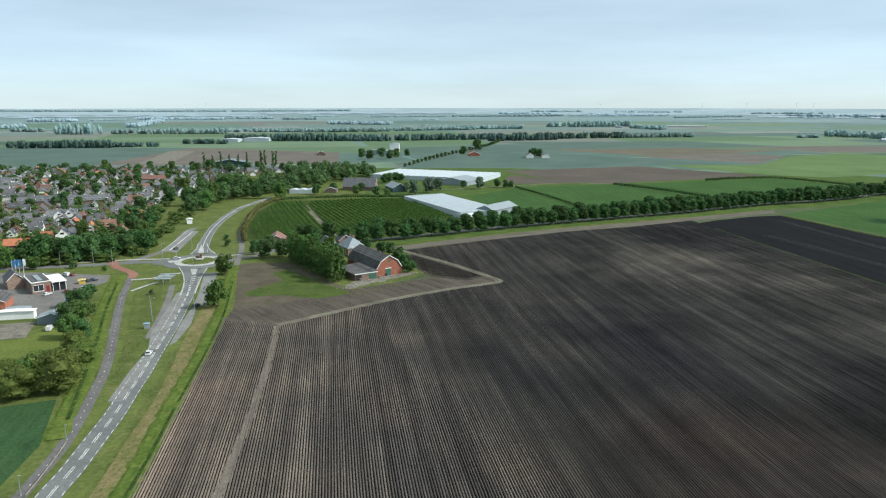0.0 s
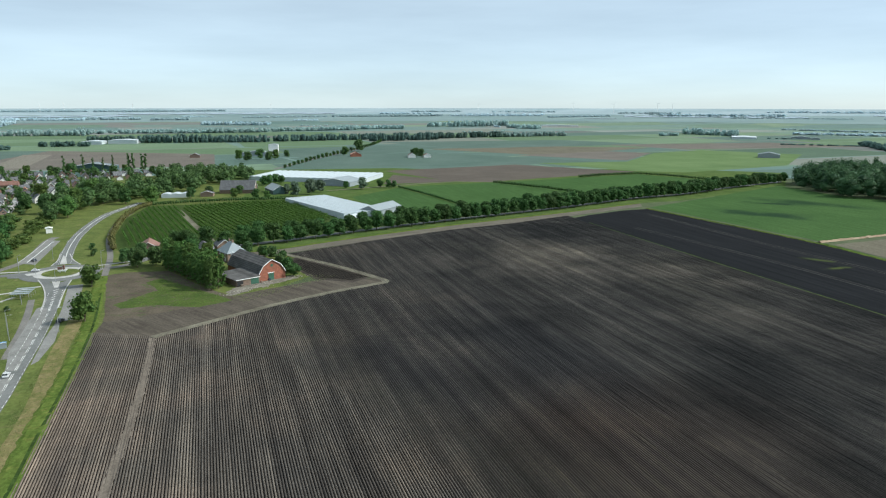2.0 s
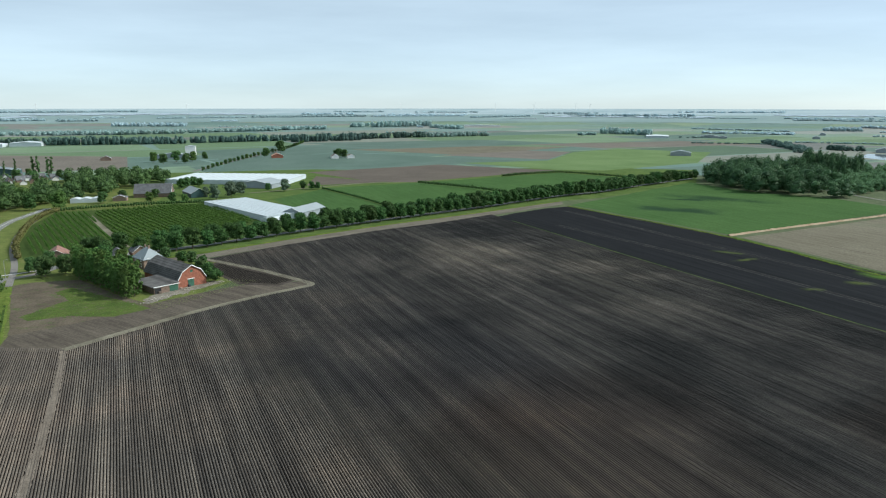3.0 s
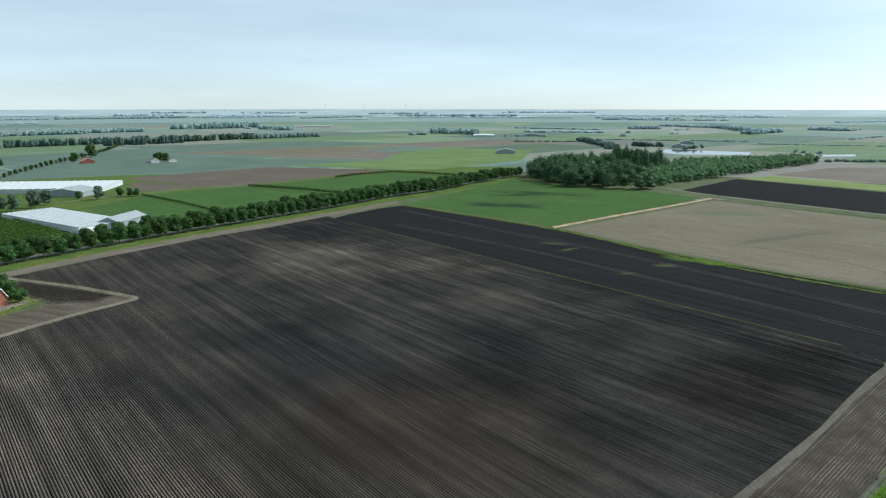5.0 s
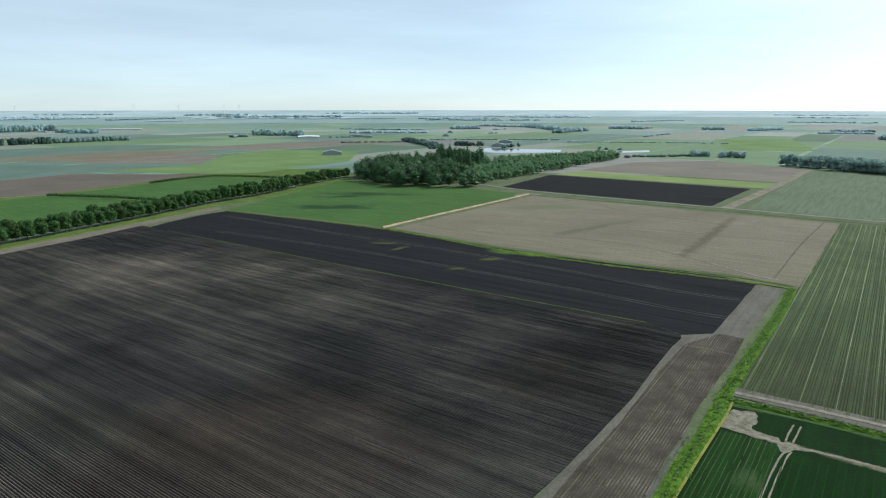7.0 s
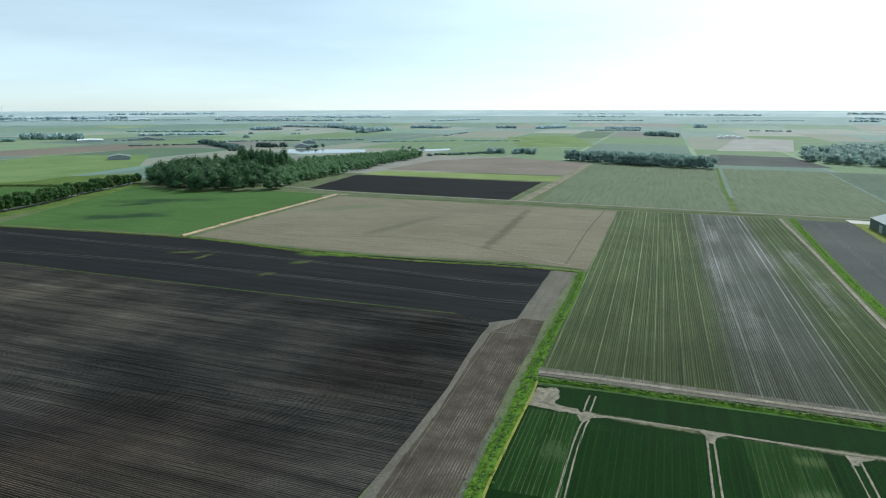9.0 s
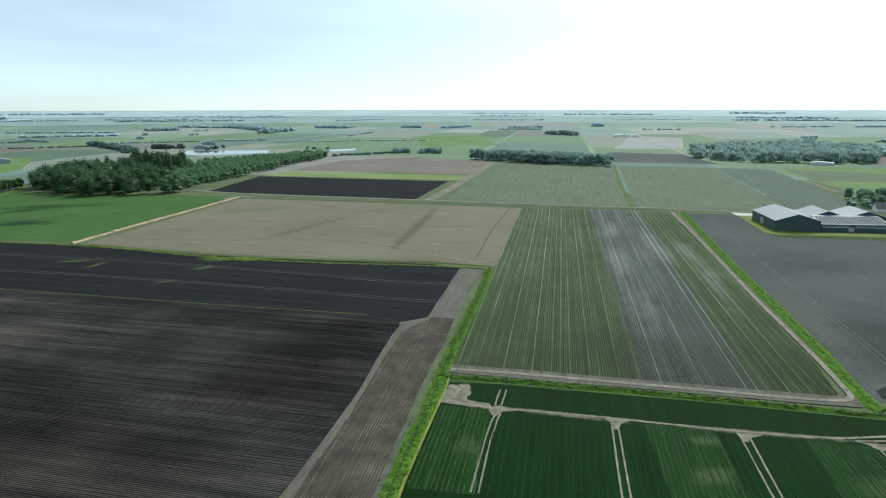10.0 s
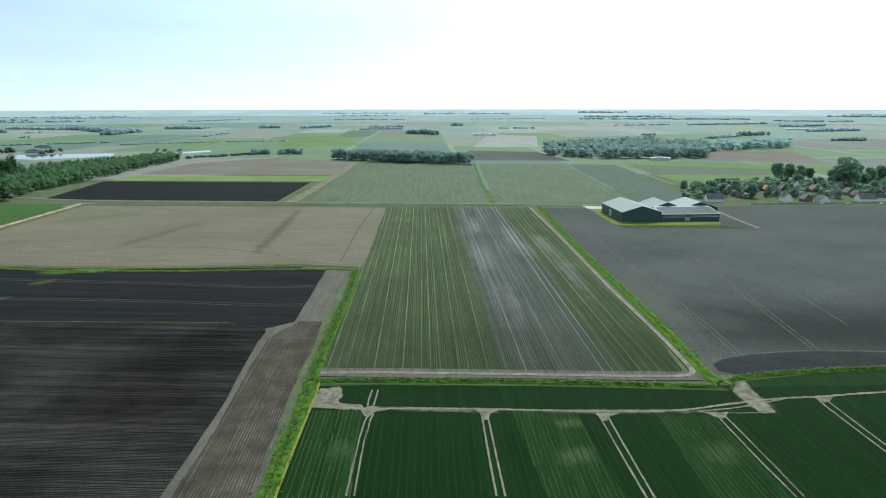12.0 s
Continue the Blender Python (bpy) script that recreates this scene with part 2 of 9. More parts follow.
    bp = nt.nodes.new("ShaderNodeBump")
    bp.inputs["Strength"].default_value, bp.inputs["Distance"].default_value = 0.6, 0.2
    nt.links.new(grain, bp.inputs["Height"])
    nt.links.new(bp.outputs[0], b.inputs["Normal"])
    return m


def side_mask(nt, pos, a, b, soft, wander=2.0):
    """1 on the right of the plan line from a to b, 0 on its left, with a wandering edge."""
    wob = nt.nodes.new("ShaderNodeMath")
    wob.operation = "MULTIPLY_ADD"
    wob.inputs[1].default_value, wob.inputs[2].default_value = 2 * wander, -wander
    nt.links.new(noise_node(nt, pos, 0.08, 4.0, 0.6), wob.inputs[0])
    add = nt.nodes.new("ShaderNodeMath")
    add.operation = "ADD"
    nt.links.new(line_distance(nt, pos, a, b), add.inputs[0])
    nt.links.new(wob.outputs[0], add.inputs[1])
    fade = nt.nodes.new("ShaderNodeMapRange")
    fade.interpolation_type = "SMOOTHSTEP"
    fade.inputs["From Min"].default_value, fade.inputs["From Max"].default_value = -soft, soft
    nt.links.new(add.outputs[0], fade.inputs["Value"])
    return fade.outputs[0]


def bed_rows(name, green_dark, green_pale, grey_dark, grey_pale, dust, each_lo, each_hi):
    """Crop rows: leafy green on both flanks of the field, thin and grey in the middle, painted paler at the far end as
    if by haze, with dusty patches.
    """
    m, nt, b = node_tree(name)
    geo = nt.nodes.new("ShaderNodeNewGeometry")
    pos = plan_position(nt)
    broad = noise_node(nt, pos, 1 / 26.0, 5.0, 0.62)
    green = ramp_node(nt, broad, [(0.3, green_dark), (0.7, green_pale)])
    grey = ramp_node(nt, broad, [(0.3, grey_dark), (0.7, grey_pale)])
    west = side_mask(nt, pos, (456.4, 87.0), (169.1, 17.3), 4.0)
    east = side_mask(nt, pos, (173.7, -9.8), (431.3, 48.9), 5.0, 5.0)
    col = mix_node(nt, west, mix_node(nt, east, grey, green), green)
    for p0, p1, wide in (((350, 56), (265, 34), 7.0), ((395, 46), (300, 20), 8.0), ((375, 28), (310, 10), 6.0), ((275, 34), (195, 14), 8.0), ((430, 72), (340, 50), 7.0), ((330, 16), (240, -6), 5.0)):
        col = mix_node(nt, mix_node(nt, 1.0, band_mask(nt, pos, p0, p1, wide, 0.95), (0.34, 0.34, 0.34), "MULTIPLY"), col, dust)
    # far end of the rows lightened to imitate haze, near end darkened
    young = side_mask(nt, pos, (230.0, -60.0), (215.0, 120.0), 95.0, 12.0)
    col = mix_node(nt, 1.0, col, mix_node(nt, young, (0.88, 0.88, 0.86), (1.65, 1.6, 1.75)), "MULTIPLY")
    mp = nt.nodes.new("ShaderNodeMapping")
    mp.inputs["Rotation"].default_value = (0, 0, radians(CROSS))
    nt.links.new(pos, mp.inputs["Vector"])
    sc = nt.nodes.new("ShaderNodeMapping")
    sc.inputs["Scale"].default_value = (1.0, 0.03, 1.0)
    nt.links.new(mp.outputs[0], sc.inputs["Vector"])
    col = mix_node(nt, 1.0, col, ramp_node(nt, noise_node(nt, sc.outputs[0], 0.5, 4.0, 0.6), [(0.3, (0.72, 0.72, 0.72)), (0.7, (1.3, 1.3, 1.3))]), "MULTIPLY")
    col = mix_node(nt, 1.0, col, ramp_node(nt, geo.outputs["Random Per Island"], [(0.0, (each_lo,) * 3), (1.0, (each_hi,) * 3)]), "MULTIPLY")
    grain = noise_node(nt, pos, 2.2, 3.0, 0.6)
    col = mix_node(nt, 1.0, col, ramp_node(nt, grain, [(0.28, (0.65, 0.65, 0.65)), (0.72, (1.3, 1.3, 1.3))]), "MULTIPLY")
    nt.links.new(col, b.inputs["Base Color"])
    b.inputs["Roughness"].default_value = 0.9
    b.inputs["Specular IOR Level"].default_value = 0.08
    bp = nt.nodes.new("ShaderNodeBump")
    bp.inputs["Strength"].default_value, bp.inputs["Distance"].default_value = 0.7, 0.25
    nt.links.new(grain, bp.inputs["Height"])
    nt.links.new(bp.outputs[0], b.inputs["Normal"])
    return m


def headland_soil():
    """Dry headland ridges, each its own shade, with crumbled dark patches."""
    m, nt, b = node_tree("dry_headland_ridges")
    geo = nt.nodes.new("ShaderNodeNewGeometry")
    pos = plan_position(nt)
    col = ramp_node(nt, noise_node(nt, pos, 1 / 9.0, 5.0, 0.65), [(0.34, (0.034, 0.0295, 0.024)), (0.5, (0.07, 0.0625, 0.051)), (0.7, (0.132, 0.121, 0.1))])
    col = mix_node(nt, 1.0, col, ramp_node(nt, geo.outputs["Random Per Island"], [(0.0, (0.8, 0.8, 0.8)), (0.7, (1.05, 1.05, 1.05)), (1.0, (1.5, 1.48, 1.42))]), "MULTIPLY")
    grain = noise_node(nt, pos, 2.4, 4.0, 0.65)
    col = mix_node(nt, 1.0, col, ramp_node(nt, grain, [(0.28, (0.6, 0.6, 0.6)), (0.72, (1.35, 1.35, 1.35))]), "MULTIPLY")
    nt.links.new(col, b.inputs["Base Color"])
    b.inputs["Roughness"].default_value = 0.95
    b.inputs["Specular IOR Level"].default_value = 0.05
    bp = nt.nodes.new("ShaderNodeBump")
    bp.inputs["Strength"].default_value, bp.inputs["Distance"].default_value = 0.6, 0.2
    nt.links.new(grain, bp.inputs["Height"])
    nt.links.new(bp.outputs[0], b.inputs["Normal"])
    return m


M = {
    "grass": land("rough_grass", (0.074, 0.1, 0.028), (0.122, 0.145, 0.042), 9, 1.1, third=(0.175, 0.155, 0.075), bump=0.5),
    "verge": land("lush_verge_grass", (0.062, 0.098, 0.02), (0.108, 0.143, 0.034), 6, 0.9, bump=0.7, third=(0.15, 0.15, 0.042), gloss=0.02),
    "ditchside": land("green_ditchside_grass", (0.05, 0.085, 0.022), (0.088, 0.128, 0.036), 14, 1.0, gloss=0.03, third=(0.1, 0.115, 0.05)),
    "bank_grass": land("lush_bank_grass", (0.05, 0.112, 0.013), (0.08, 0.152, 0.021), 5, 0.8, bump=0.7, gloss=0.02, third=(0.034, 0.08, 0.01)),
    "verge_dull": land("muted_ditchside_grass", (0.066, 0.086, 0.046), (0.098, 0.118, 0.066), 14, 1.0, gloss=0.03, third=(0.115, 0.115, 0.078)),
    "dry": land("dry_mown_grass", (0.115, 0.125, 0.04), (0.21, 0.168, 0.085), 5, 0.9, bump=0.4, third=(0.25, 0.185, 0.11)),
    "ridge": ridge_soil(),
    "headland_ridge": headland_soil(),
    "bed_row": bed_rows("potato_crop_rows", (0.028, 0.047, 0.016), (0.047, 0.07, 0.026), (0.046, 0.056, 0.044), (0.072, 0.083, 0.068), (0.21, 0.212, 0.198), 0.86, 1.12),
    "bed_line": bed_rows("wheel_line_rows", (0.085, 0.102, 0.056), (0.155, 0.17, 0.11), (0.13, 0.137, 0.12), (0.19, 0.195, 0.178), (0.34, 0.34, 0.32), 0.2, 1.3),
    "bed_gap": land("dark_soil_between_rows", (0.025, 0.027, 0.018), (0.042, 0.043, 0.032), 24, 0.7, gloss=0.03),
    "headland_edge": land("smooth_dry_headland_soil", (0.074, 0.069, 0.058), (0.112, 0.106, 0.09), 8, 0.7, CROSS, 20, streak=0.4, gloss=0.05),
    "headland_gap": land("dark_soil_between_headland_ridges", (0.04, 0.034, 0.028), (0.066, 0.057, 0.047), 8, 0.6, gloss=0.04),
    "lane_soil": land("trampled_ridge_soil", (0.105, 0.088, 0.072), (0.19, 0.16, 0.13), 3, 0.5, RIDGE, 6, streak=0.5, gloss=0.05),
    # grass colour darkened to imitate shadow between the tree rows
    "orchard_floor": land("shadow_toned_orchard_grass", (0.032, 0.055, 0.016), (0.055, 0.082, 0.024), 10, 0.9, gloss=0.02),
    "bare": land("trampled_bare_patch", (0.085, 0.082, 0.058), (0.215, 0.197, 0.162), 2.2, 0.45, gloss=0.05, third=(0.045, 0.055, 0.028)),
    "turning": land("brown_turning_strip", (0.09, 0.079, 0.063), (0.15, 0.134, 0.108), 9, 0.8, 62, 14, streak=0.45, gloss=0.05),
    "fringe": land("yellowed_grass_fringe", (0.13, 0.15, 0.03), (0.21, 0.21, 0.06), 4, 0.7, gloss=0.03),
    "clay_dark": land("moist_clay_corner", (0.017, 0.0185, 0.019), (0.03, 0.032, 0.032), 14, 0.7, -RIDGE, 10, streak=0.4, gloss=0.04),
    "wheel_mark": land("thin_pale_wheel_mark", (0.05, 0.054, 0.05), (0.115, 0.117, 0.107), 7, 0.6, gloss=0.04),
    "soil": land("bare_grey_brown_soil", (0.05, 0.042, 0.034), (0.105, 0.09, 0.072), 18, 0.8, RIDGE - 30, 12, gloss=0.05),
    "soil_dark": land("moist_dark_tilled_soil", (0.0078, 0.0084, 0.0095), (0.0175, 0.0185, 0.0202), 40, 0.6, RIDGE, 40, streak=0.75, gloss=0.02, stain=[((209.0, 275.0), (222.0, 261.0), 2.8, (0.05, 0.066, 0.022)), ((204.0, 252.0), (221.0, 254.5), 2.2, (0.055, 0.07, 0.024)), ((238.0, 222.0), (258.0, 184.0), 6.5, (0.075, 0.14, 0.024)), ((221.0, 209.0), (233.0, 203.0), 3.4, (0.05, 0.066, 0.022)), ((197.0, 205.0), (207.0, 202.5), 2.4, (0.045, 0.06, 0.02))]),
    "soil_track": land("dry_soil_track", (0.108, 0.098, 0.073), (0.188, 0.175, 0.132), 9, 0.8, gloss=0.05),
    "tan": land("dry_seedbed", (0.1, 0.09, 0.065), (0.152, 0.138, 0.102), 60, 1.0, RIDGE, 14, streak=0.4, gloss=0.05, stain=[(*((455.8, 191.8), (260.5, 140.2)), 4.5, (0.084, 0.076, 0.056)), (*((385.8, 220.8), (275.5, 222.5)), 6.0, (0.09, 0.09, 0.062)), (*((335.1, 313.6), (406.1, 273.1)), 14.0, (0.1, 0.112, 0.07))]),
    # base holds a bluish haze; the wide dark band keeps the near part clear
    "greyfield": land("grey_clay_field", (0.042, 0.0475, 0.0475), (0.072, 0.078, 0.0745), 70, 1.0, CROSS, 5, streak=0.12, gloss=0.05, stain=[(*((204.0, -20.8), (254.2, -158.3)), 45.0, (0.021, 0.023, 0.0222)), (*((186.1, -38.2), (206.2, -117.2)), 8.0, (0.0085, 0.0095, 0.01)), (*((289.8, -14.3), (197.4, -37.2)), 10.0, (0.07, 0.072, 0.064)), (*((181.8, -34.9), (185.9, -45.2)), 3.5, (0.13, 0.13, 0.115))]),
    "purple": land("mauve_brown_stubble", (0.112, 0.098, 0.084), (0.155, 0.138, 0.118), 60, 1.5, RIDGE, 8, streak=0.3, gloss=0.05),
    "brown": land("brown_arable", (0.075, 0.063, 0.053), (0.115, 0.097, 0.08), 60, 1.5, CROSS, 8, streak=0.3, gloss=0.05),
    "wheat": land("deep_green_winter_wheat", (0.0018, 0.0118, 0.0016), (0.0036, 0.0205, 0.003), 22, 0.7, CROSS, 22, third=(0.0065, 0.0255, 0.0055), streak=0.55, gloss=0.05, bump=0.5, stain=[(*((145.1, 60.9), (147.0, 54.8)), 4.0, (0.2, 0.18, 0.13)), (*((174.4, -38.2), (156.2, -43.1)), 3.4, (0.16, 0.145, 0.112)), (*((138.9, 6.7), (130.1, 0.5)), 3.0, (0.05, 0.085, 0.03)), (*((141.6, 48.0), (146.1, 14.7)), 1.4, (0.12, 0.12, 0.075)), (*((146.1, 14.7), (156.5, -35.3)), 1.4, (0.12, 0.12, 0.075))]),
    "crop": land("green_cereal", (0.036, 0.077, 0.024), (0.055, 0.104, 0.034), 35, 1.2, RIDGE, 14, streak=0.45, gloss=0.02, stain=[((240.0, 410.0), (300.0, 372.0), 16.0, (0.019, 0.042, 0.02)), ((300.0, 470.0), (360.0, 395.0), 14.0, (0.021, 0.046, 0.02)), ((285.0, 445.0), (330.0, 420.0), 9.0, (0.018, 0.04, 0.019))]),
    "crop_dull": land("grey_green_crop", (0.064, 0.086, 0.051), (0.09, 0.115, 0.072), 45, 1.2, CROSS, 20, streak=0.55, gloss=0.08),
    "crop_bright": land("yellow_green_grass", (0.115, 0.16, 0.055), (0.165, 0.21, 0.08), 60, 1.5),
    "crop_pale": land("bright_green_grassland", (0.085, 0.138, 0.052), (0.125, 0.18, 0.074), 60, 1.5),
    "teal": land("blue_green_onion_crop", (0.075, 0.115, 0.095), (0.1, 0.142, 0.12), 60, 1.5),
    "wheat_thin": land("thin_striped_wheat", (0.0038, 0.0175, 0.003), (0.009, 0.033, 0.006), 14, 0.6, CROSS, 40, third=(0.017, 0.044, 0.012), streak=0.75, gloss=0.05, bump=0.5, stain=[((133.0, 1.0), (124.0, -2.0), 5.0, (0.04, 0.065, 0.026)), ((146.0, 2.0), (140.0, 0.5), 4.0, (0.045, 0.07, 0.026)), ((141.0, -27.0), (130.0, -30.0), 5.0, (0.034, 0.058, 0.022)), ((128.0, 47.0), (116.0, 44.0), 4.0, (0.03, 0.055, 0.02))]),
    "wheat_row": land("pale_wheat_rows", (0.022, 0.046, 0.016), (0.055, 0.078, 0.033), 9, 0.5, CROSS, 30, third=(0.1, 0.12, 0.07), streak=0.5, gloss=0.05, bump=0.5),
    "wheat_faint": land("faint_wheat_rows", (0.005, 0.023, 0.004), (0.0085, 0.035, 0.007), 9, 0.5, CROSS, 30, streak=0.5, gloss=0.02, bump=0.5),
    "sand": land("pale_sandy_soil", (0.135, 0.122, 0.098), (0.225, 0.207, 0.172), 4, 0.6, gloss=0.05, third=(0.075, 0.073, 0.055)),
    "dust": land("pale_dusty_soil", (0.2, 0.205, 0.197), (0.27, 0.27, 0.26), 45, 2.0, gloss=0.05),
    "bank": land("orange_clay_bank", (0.27, 0.185, 0.12), (0.4, 0.32, 0.23), 8, 0.6),
    "asphalt": land("grey_asphalt", (0.13, 0.134, 0.13), (0.18, 0.184, 0.178), 12, 0.6, bump=0.1),
    "asphalt_old": land("worn_asphalt", (0.135, 0.128, 0.12), (0.2, 0.19, 0.175), 9, 0.6, bump=0.1),
    "red_path": land("red_cycle_asphalt", (0.23, 0.115, 0.09), (0.29, 0.15, 0.115), 10, 0.6, bump=0.1),
    "paving": land("pale_concrete_paving", (0.34, 0.335, 0.315), (0.46, 0.45, 0.43), 6, 0.5, bump=0.1),
    "slab": land("grey_slab_paving", (0.17, 0.168, 0.158), (0.24, 0.237, 0.225), 6, 0.5, bump=0.1),
    "path": land("brown_grey_path_asphalt", (0.115, 0.109, 0.104), (0.16, 0.152, 0.145), 10, 0.5, bump=0.1),
    "lawn": land("mown_lawn", (0.095, 0.125, 0.03), (0.135, 0.16, 0.042), 9, 0.8, bump=0.3),
    "fallow_green": land("thin_green_fallow", (0.048, 0.075, 0.02), (0.085, 0.112, 0.03), 8, 0.8, third=(0.1, 0.085, 0.06), bump=0.5, gloss=0.05),
    "garden_crop": land("dark_leafy_crop", (0.026, 0.06, 0.024), (0.044, 0.088, 0.034), 8, 0.7, RIDGE, 10, streak=0.4),
    "mark": land("road_paint", (0.6, 0.6, 0.58), (0.75, 0.75, 0.73), 4, 0.3, bump=0.05),
    # far fields: some haze is toned into the crop and soil colours
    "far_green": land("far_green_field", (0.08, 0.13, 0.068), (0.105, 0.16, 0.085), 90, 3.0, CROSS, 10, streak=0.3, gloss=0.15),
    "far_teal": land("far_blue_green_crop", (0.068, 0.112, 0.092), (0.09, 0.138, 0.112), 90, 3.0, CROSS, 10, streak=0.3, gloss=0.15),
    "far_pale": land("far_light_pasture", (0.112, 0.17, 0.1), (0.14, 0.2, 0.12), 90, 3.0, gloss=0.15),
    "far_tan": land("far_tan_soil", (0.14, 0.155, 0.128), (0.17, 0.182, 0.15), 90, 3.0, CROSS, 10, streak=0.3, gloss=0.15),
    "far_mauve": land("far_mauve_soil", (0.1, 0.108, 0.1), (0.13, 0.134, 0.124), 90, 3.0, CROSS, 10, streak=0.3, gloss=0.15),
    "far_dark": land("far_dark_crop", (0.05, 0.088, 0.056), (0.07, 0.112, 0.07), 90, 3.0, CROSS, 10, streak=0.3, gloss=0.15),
    # lighter, bluer set for the outer fields, imitating thicker haze
    "haze_green": land("haze_paled_green_field", (0.115, 0.175, 0.135), (0.145, 0.21, 0.16), 120, 4.0, gloss=0.2),
    "haze_teal": land("haze_paled_blue_green_crop", (0.105, 0.165, 0.15), (0.135, 0.195, 0.178), 120, 4.0, gloss=0.2),
    "haze_tan": land("haze_paled_soil", (0.17, 0.19, 0.17), (0.205, 0.222, 0.2), 120, 4.0, gloss=0.2),
    "crop_dark": land("dark_green_row_crop", (0.05, 0.076, 0.056), (0.072, 0.1, 0.075), 45, 1.2, CROSS, 20, streak=0.4, gloss=0.08),
    "rut": land("faint_wheel_rut", (0.06, 0.057, 0.05), (0.1, 0.095, 0.083), 20, 0.8, gloss=0.05),
    "fallow": land("patchy_fallow", (0.075, 0.062, 0.046), (0.12, 0.1, 0.075), 9, 0.8, third=(0.062, 0.1, 0.024), bump=0.5, gloss=0.05),
    "weedy": land("weedy_soil", (0.03, 0.045, 0.016), (0.075, 0.1, 0.028), 6, 0.8, bump=0.5, gloss=0.05),
    # moist soil coloured darker still, to deepen the shade between ridges
    "furrow": land("moist_shaded_furrow_soil", (0.011, 0.0095, 0.0085), (0.024, 0.0205, 0.018), 30, 0.6, RIDGE, 24, gloss=0.03),
    "ditch": land("dark_ditch_reeds", (0.02, 0.036, 0.01), (0.05, 0.085, 0.02), 5, 0.8, bump=0.8),
}
MAT_WATER, _nt, _b = node_tree("still_water")
_b.inputs["Base Color"].default_value = (0.05, 0.07, 0.075, 1)
_b.inputs["Roughness"].default_value = 0.08
LEAF = {
    "lime": leafy("lime_leaves", (0.032, 0.078, 0.024), (0.066, 0.135, 0.04)),
    "poplar": leafy("poplar_leaves", (0.058, 0.118, 0.032), (0.108, 0.19, 0.052)),
    "wood": leafy("woodland_leaves", (0.045, 0.094, 0.032), (0.088, 0.16, 0.055)),
    "fresh": leafy("fresh_green_leaves", (0.048, 0.096, 0.023), (0.1, 0.16, 0.042)),
    "willow": leafy("yellow_green_willow_leaves", (0.074, 0.116, 0.027), (0.14, 0.182, 0.047)),
    "silver": leafy("silvery_willow_leaves", (0.07, 0.108, 0.07), (0.12, 0.165, 0.11)),
    # mid, far, haze and shelter: distance haze mixed into the leaf colour
    "mid": leafy("haze_tinted_windbreak_leaves", (0.07, 0.128, 0.112), (0.1, 0.165, 0.142), through_leaf=0.4),
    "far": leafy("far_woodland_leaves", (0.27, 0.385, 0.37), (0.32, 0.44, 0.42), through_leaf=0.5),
    "haze": leafy("haze_pale_far_leaves", (0.4, 0.52, 0.55), (0.45, 0.57, 0.6), through_leaf=0.5),
    "grove": leafy("deep_green_grove_leaves", (0.03, 0.072, 0.034), (0.064, 0.126, 0.054)),
    "shelter": leafy("haze_tinted_shelter_leaves", (0.19, 0.295, 0.28), (0.235, 0.345, 0.32), through_leaf=0.5),
    "plantation": leafy("plantation_leaves", (0.08, 0.148, 0.07), (0.118, 0.2, 0.098), through_leaf=0.4),
    # leaf colour lightened for haze and backlight over the hamlet
    "hamlet": leafy("haze_pale_garden_leaves", (0.14, 0.235, 0.16), (0.2, 0.305, 0.21), through_leaf=0.45),
    "reed": leafy("ditch_reed_leaves", (0.05, 0.112, 0.013), (0.085, 0.158, 0.022), rough=0.8, through_leaf=0.2),
    "weed": leafy("rank_weed_leaves", (0.026, 0.062, 0.012), (0.06, 0.115, 0.02), through_leaf=0.1),
    "tuft": leafy("grass_tuft_blades", (0.085, 0.115, 0.03), (0.14, 0.165, 0.05), through_leaf=0.05),
    "orchard": leafy("orchard_leaves", (0.042, 0.1, 0.018), (0.082, 0.16, 0.03)),
    "hedge": leafy("copper_hedge_leaves", (0.085, 0.1, 0.03), (0.15, 0.145, 0.05)),
}
BARK = solid("grey_brown_bark", (0.13, 0.1, 0.075), 0.9, vary=0.35, size=0.4, bump=0.5)
BRICK = solid("red_brick", (0.35, 0.125, 0.075), 0.85, vary=0.2, size=1.0, courses=0.5, by_object=0.2)
BRICK_BROWN = solid("brown_brick", (0.235, 0.165, 0.125), 0.85, vary=0.2, size=1.0, courses=0.5, by_object=0.25)
RENDER = solid("white_render", (0.72, 0.71, 0.68), 0.8, vary=0.06, size=2.5, by_object=0.1)
VILLAGE_BRICK = solid("weathered_village_brick", (0.21, 0.12, 0.092), 0.85, vary=0.2, size=1.0, courses=0.5, by_object=0.25)
TILE_GREY = solid("dark_grey_roof_tiles", (0.135, 0.138, 0.143), 0.85, gloss=0.15, vary=0.25, size=2.0, courses=0.3, by_object=0.3, bump=0.3)
TILE_ORANGE = solid("orange_clay_tiles", (0.42, 0.15, 0.07), 0.7, vary=0.2, size=2.0, courses=0.3, by_object=0.15, bump=0.3)
TILE_RED = solid("dull_red_tiles", (0.2, 0.1, 0.075), 0.7, vary=0.2, size=2.0, courses=0.3, by_object=0.2, bump=0.3)
SLATE = solid("weathered_slate_sheet", (0.105, 0.102, 0.1), 0.9, gloss=0.1, vary=0.3, size=3.0, courses=0.6, bump=0.3)
SHEET_PALE = solid("pale_grey_roof_sheet", (0.25, 0.285, 0.3), 0.65, vary=0.08, size=4.0, gloss=0.25)
WHITE = solid("white_paint", (0.78, 0.78, 0.76), 0.6, vary=0.05)
TIMBER_GREEN = solid("green_painted_timber", (0.035, 0.11, 0.07), 0.6, vary=0.2)
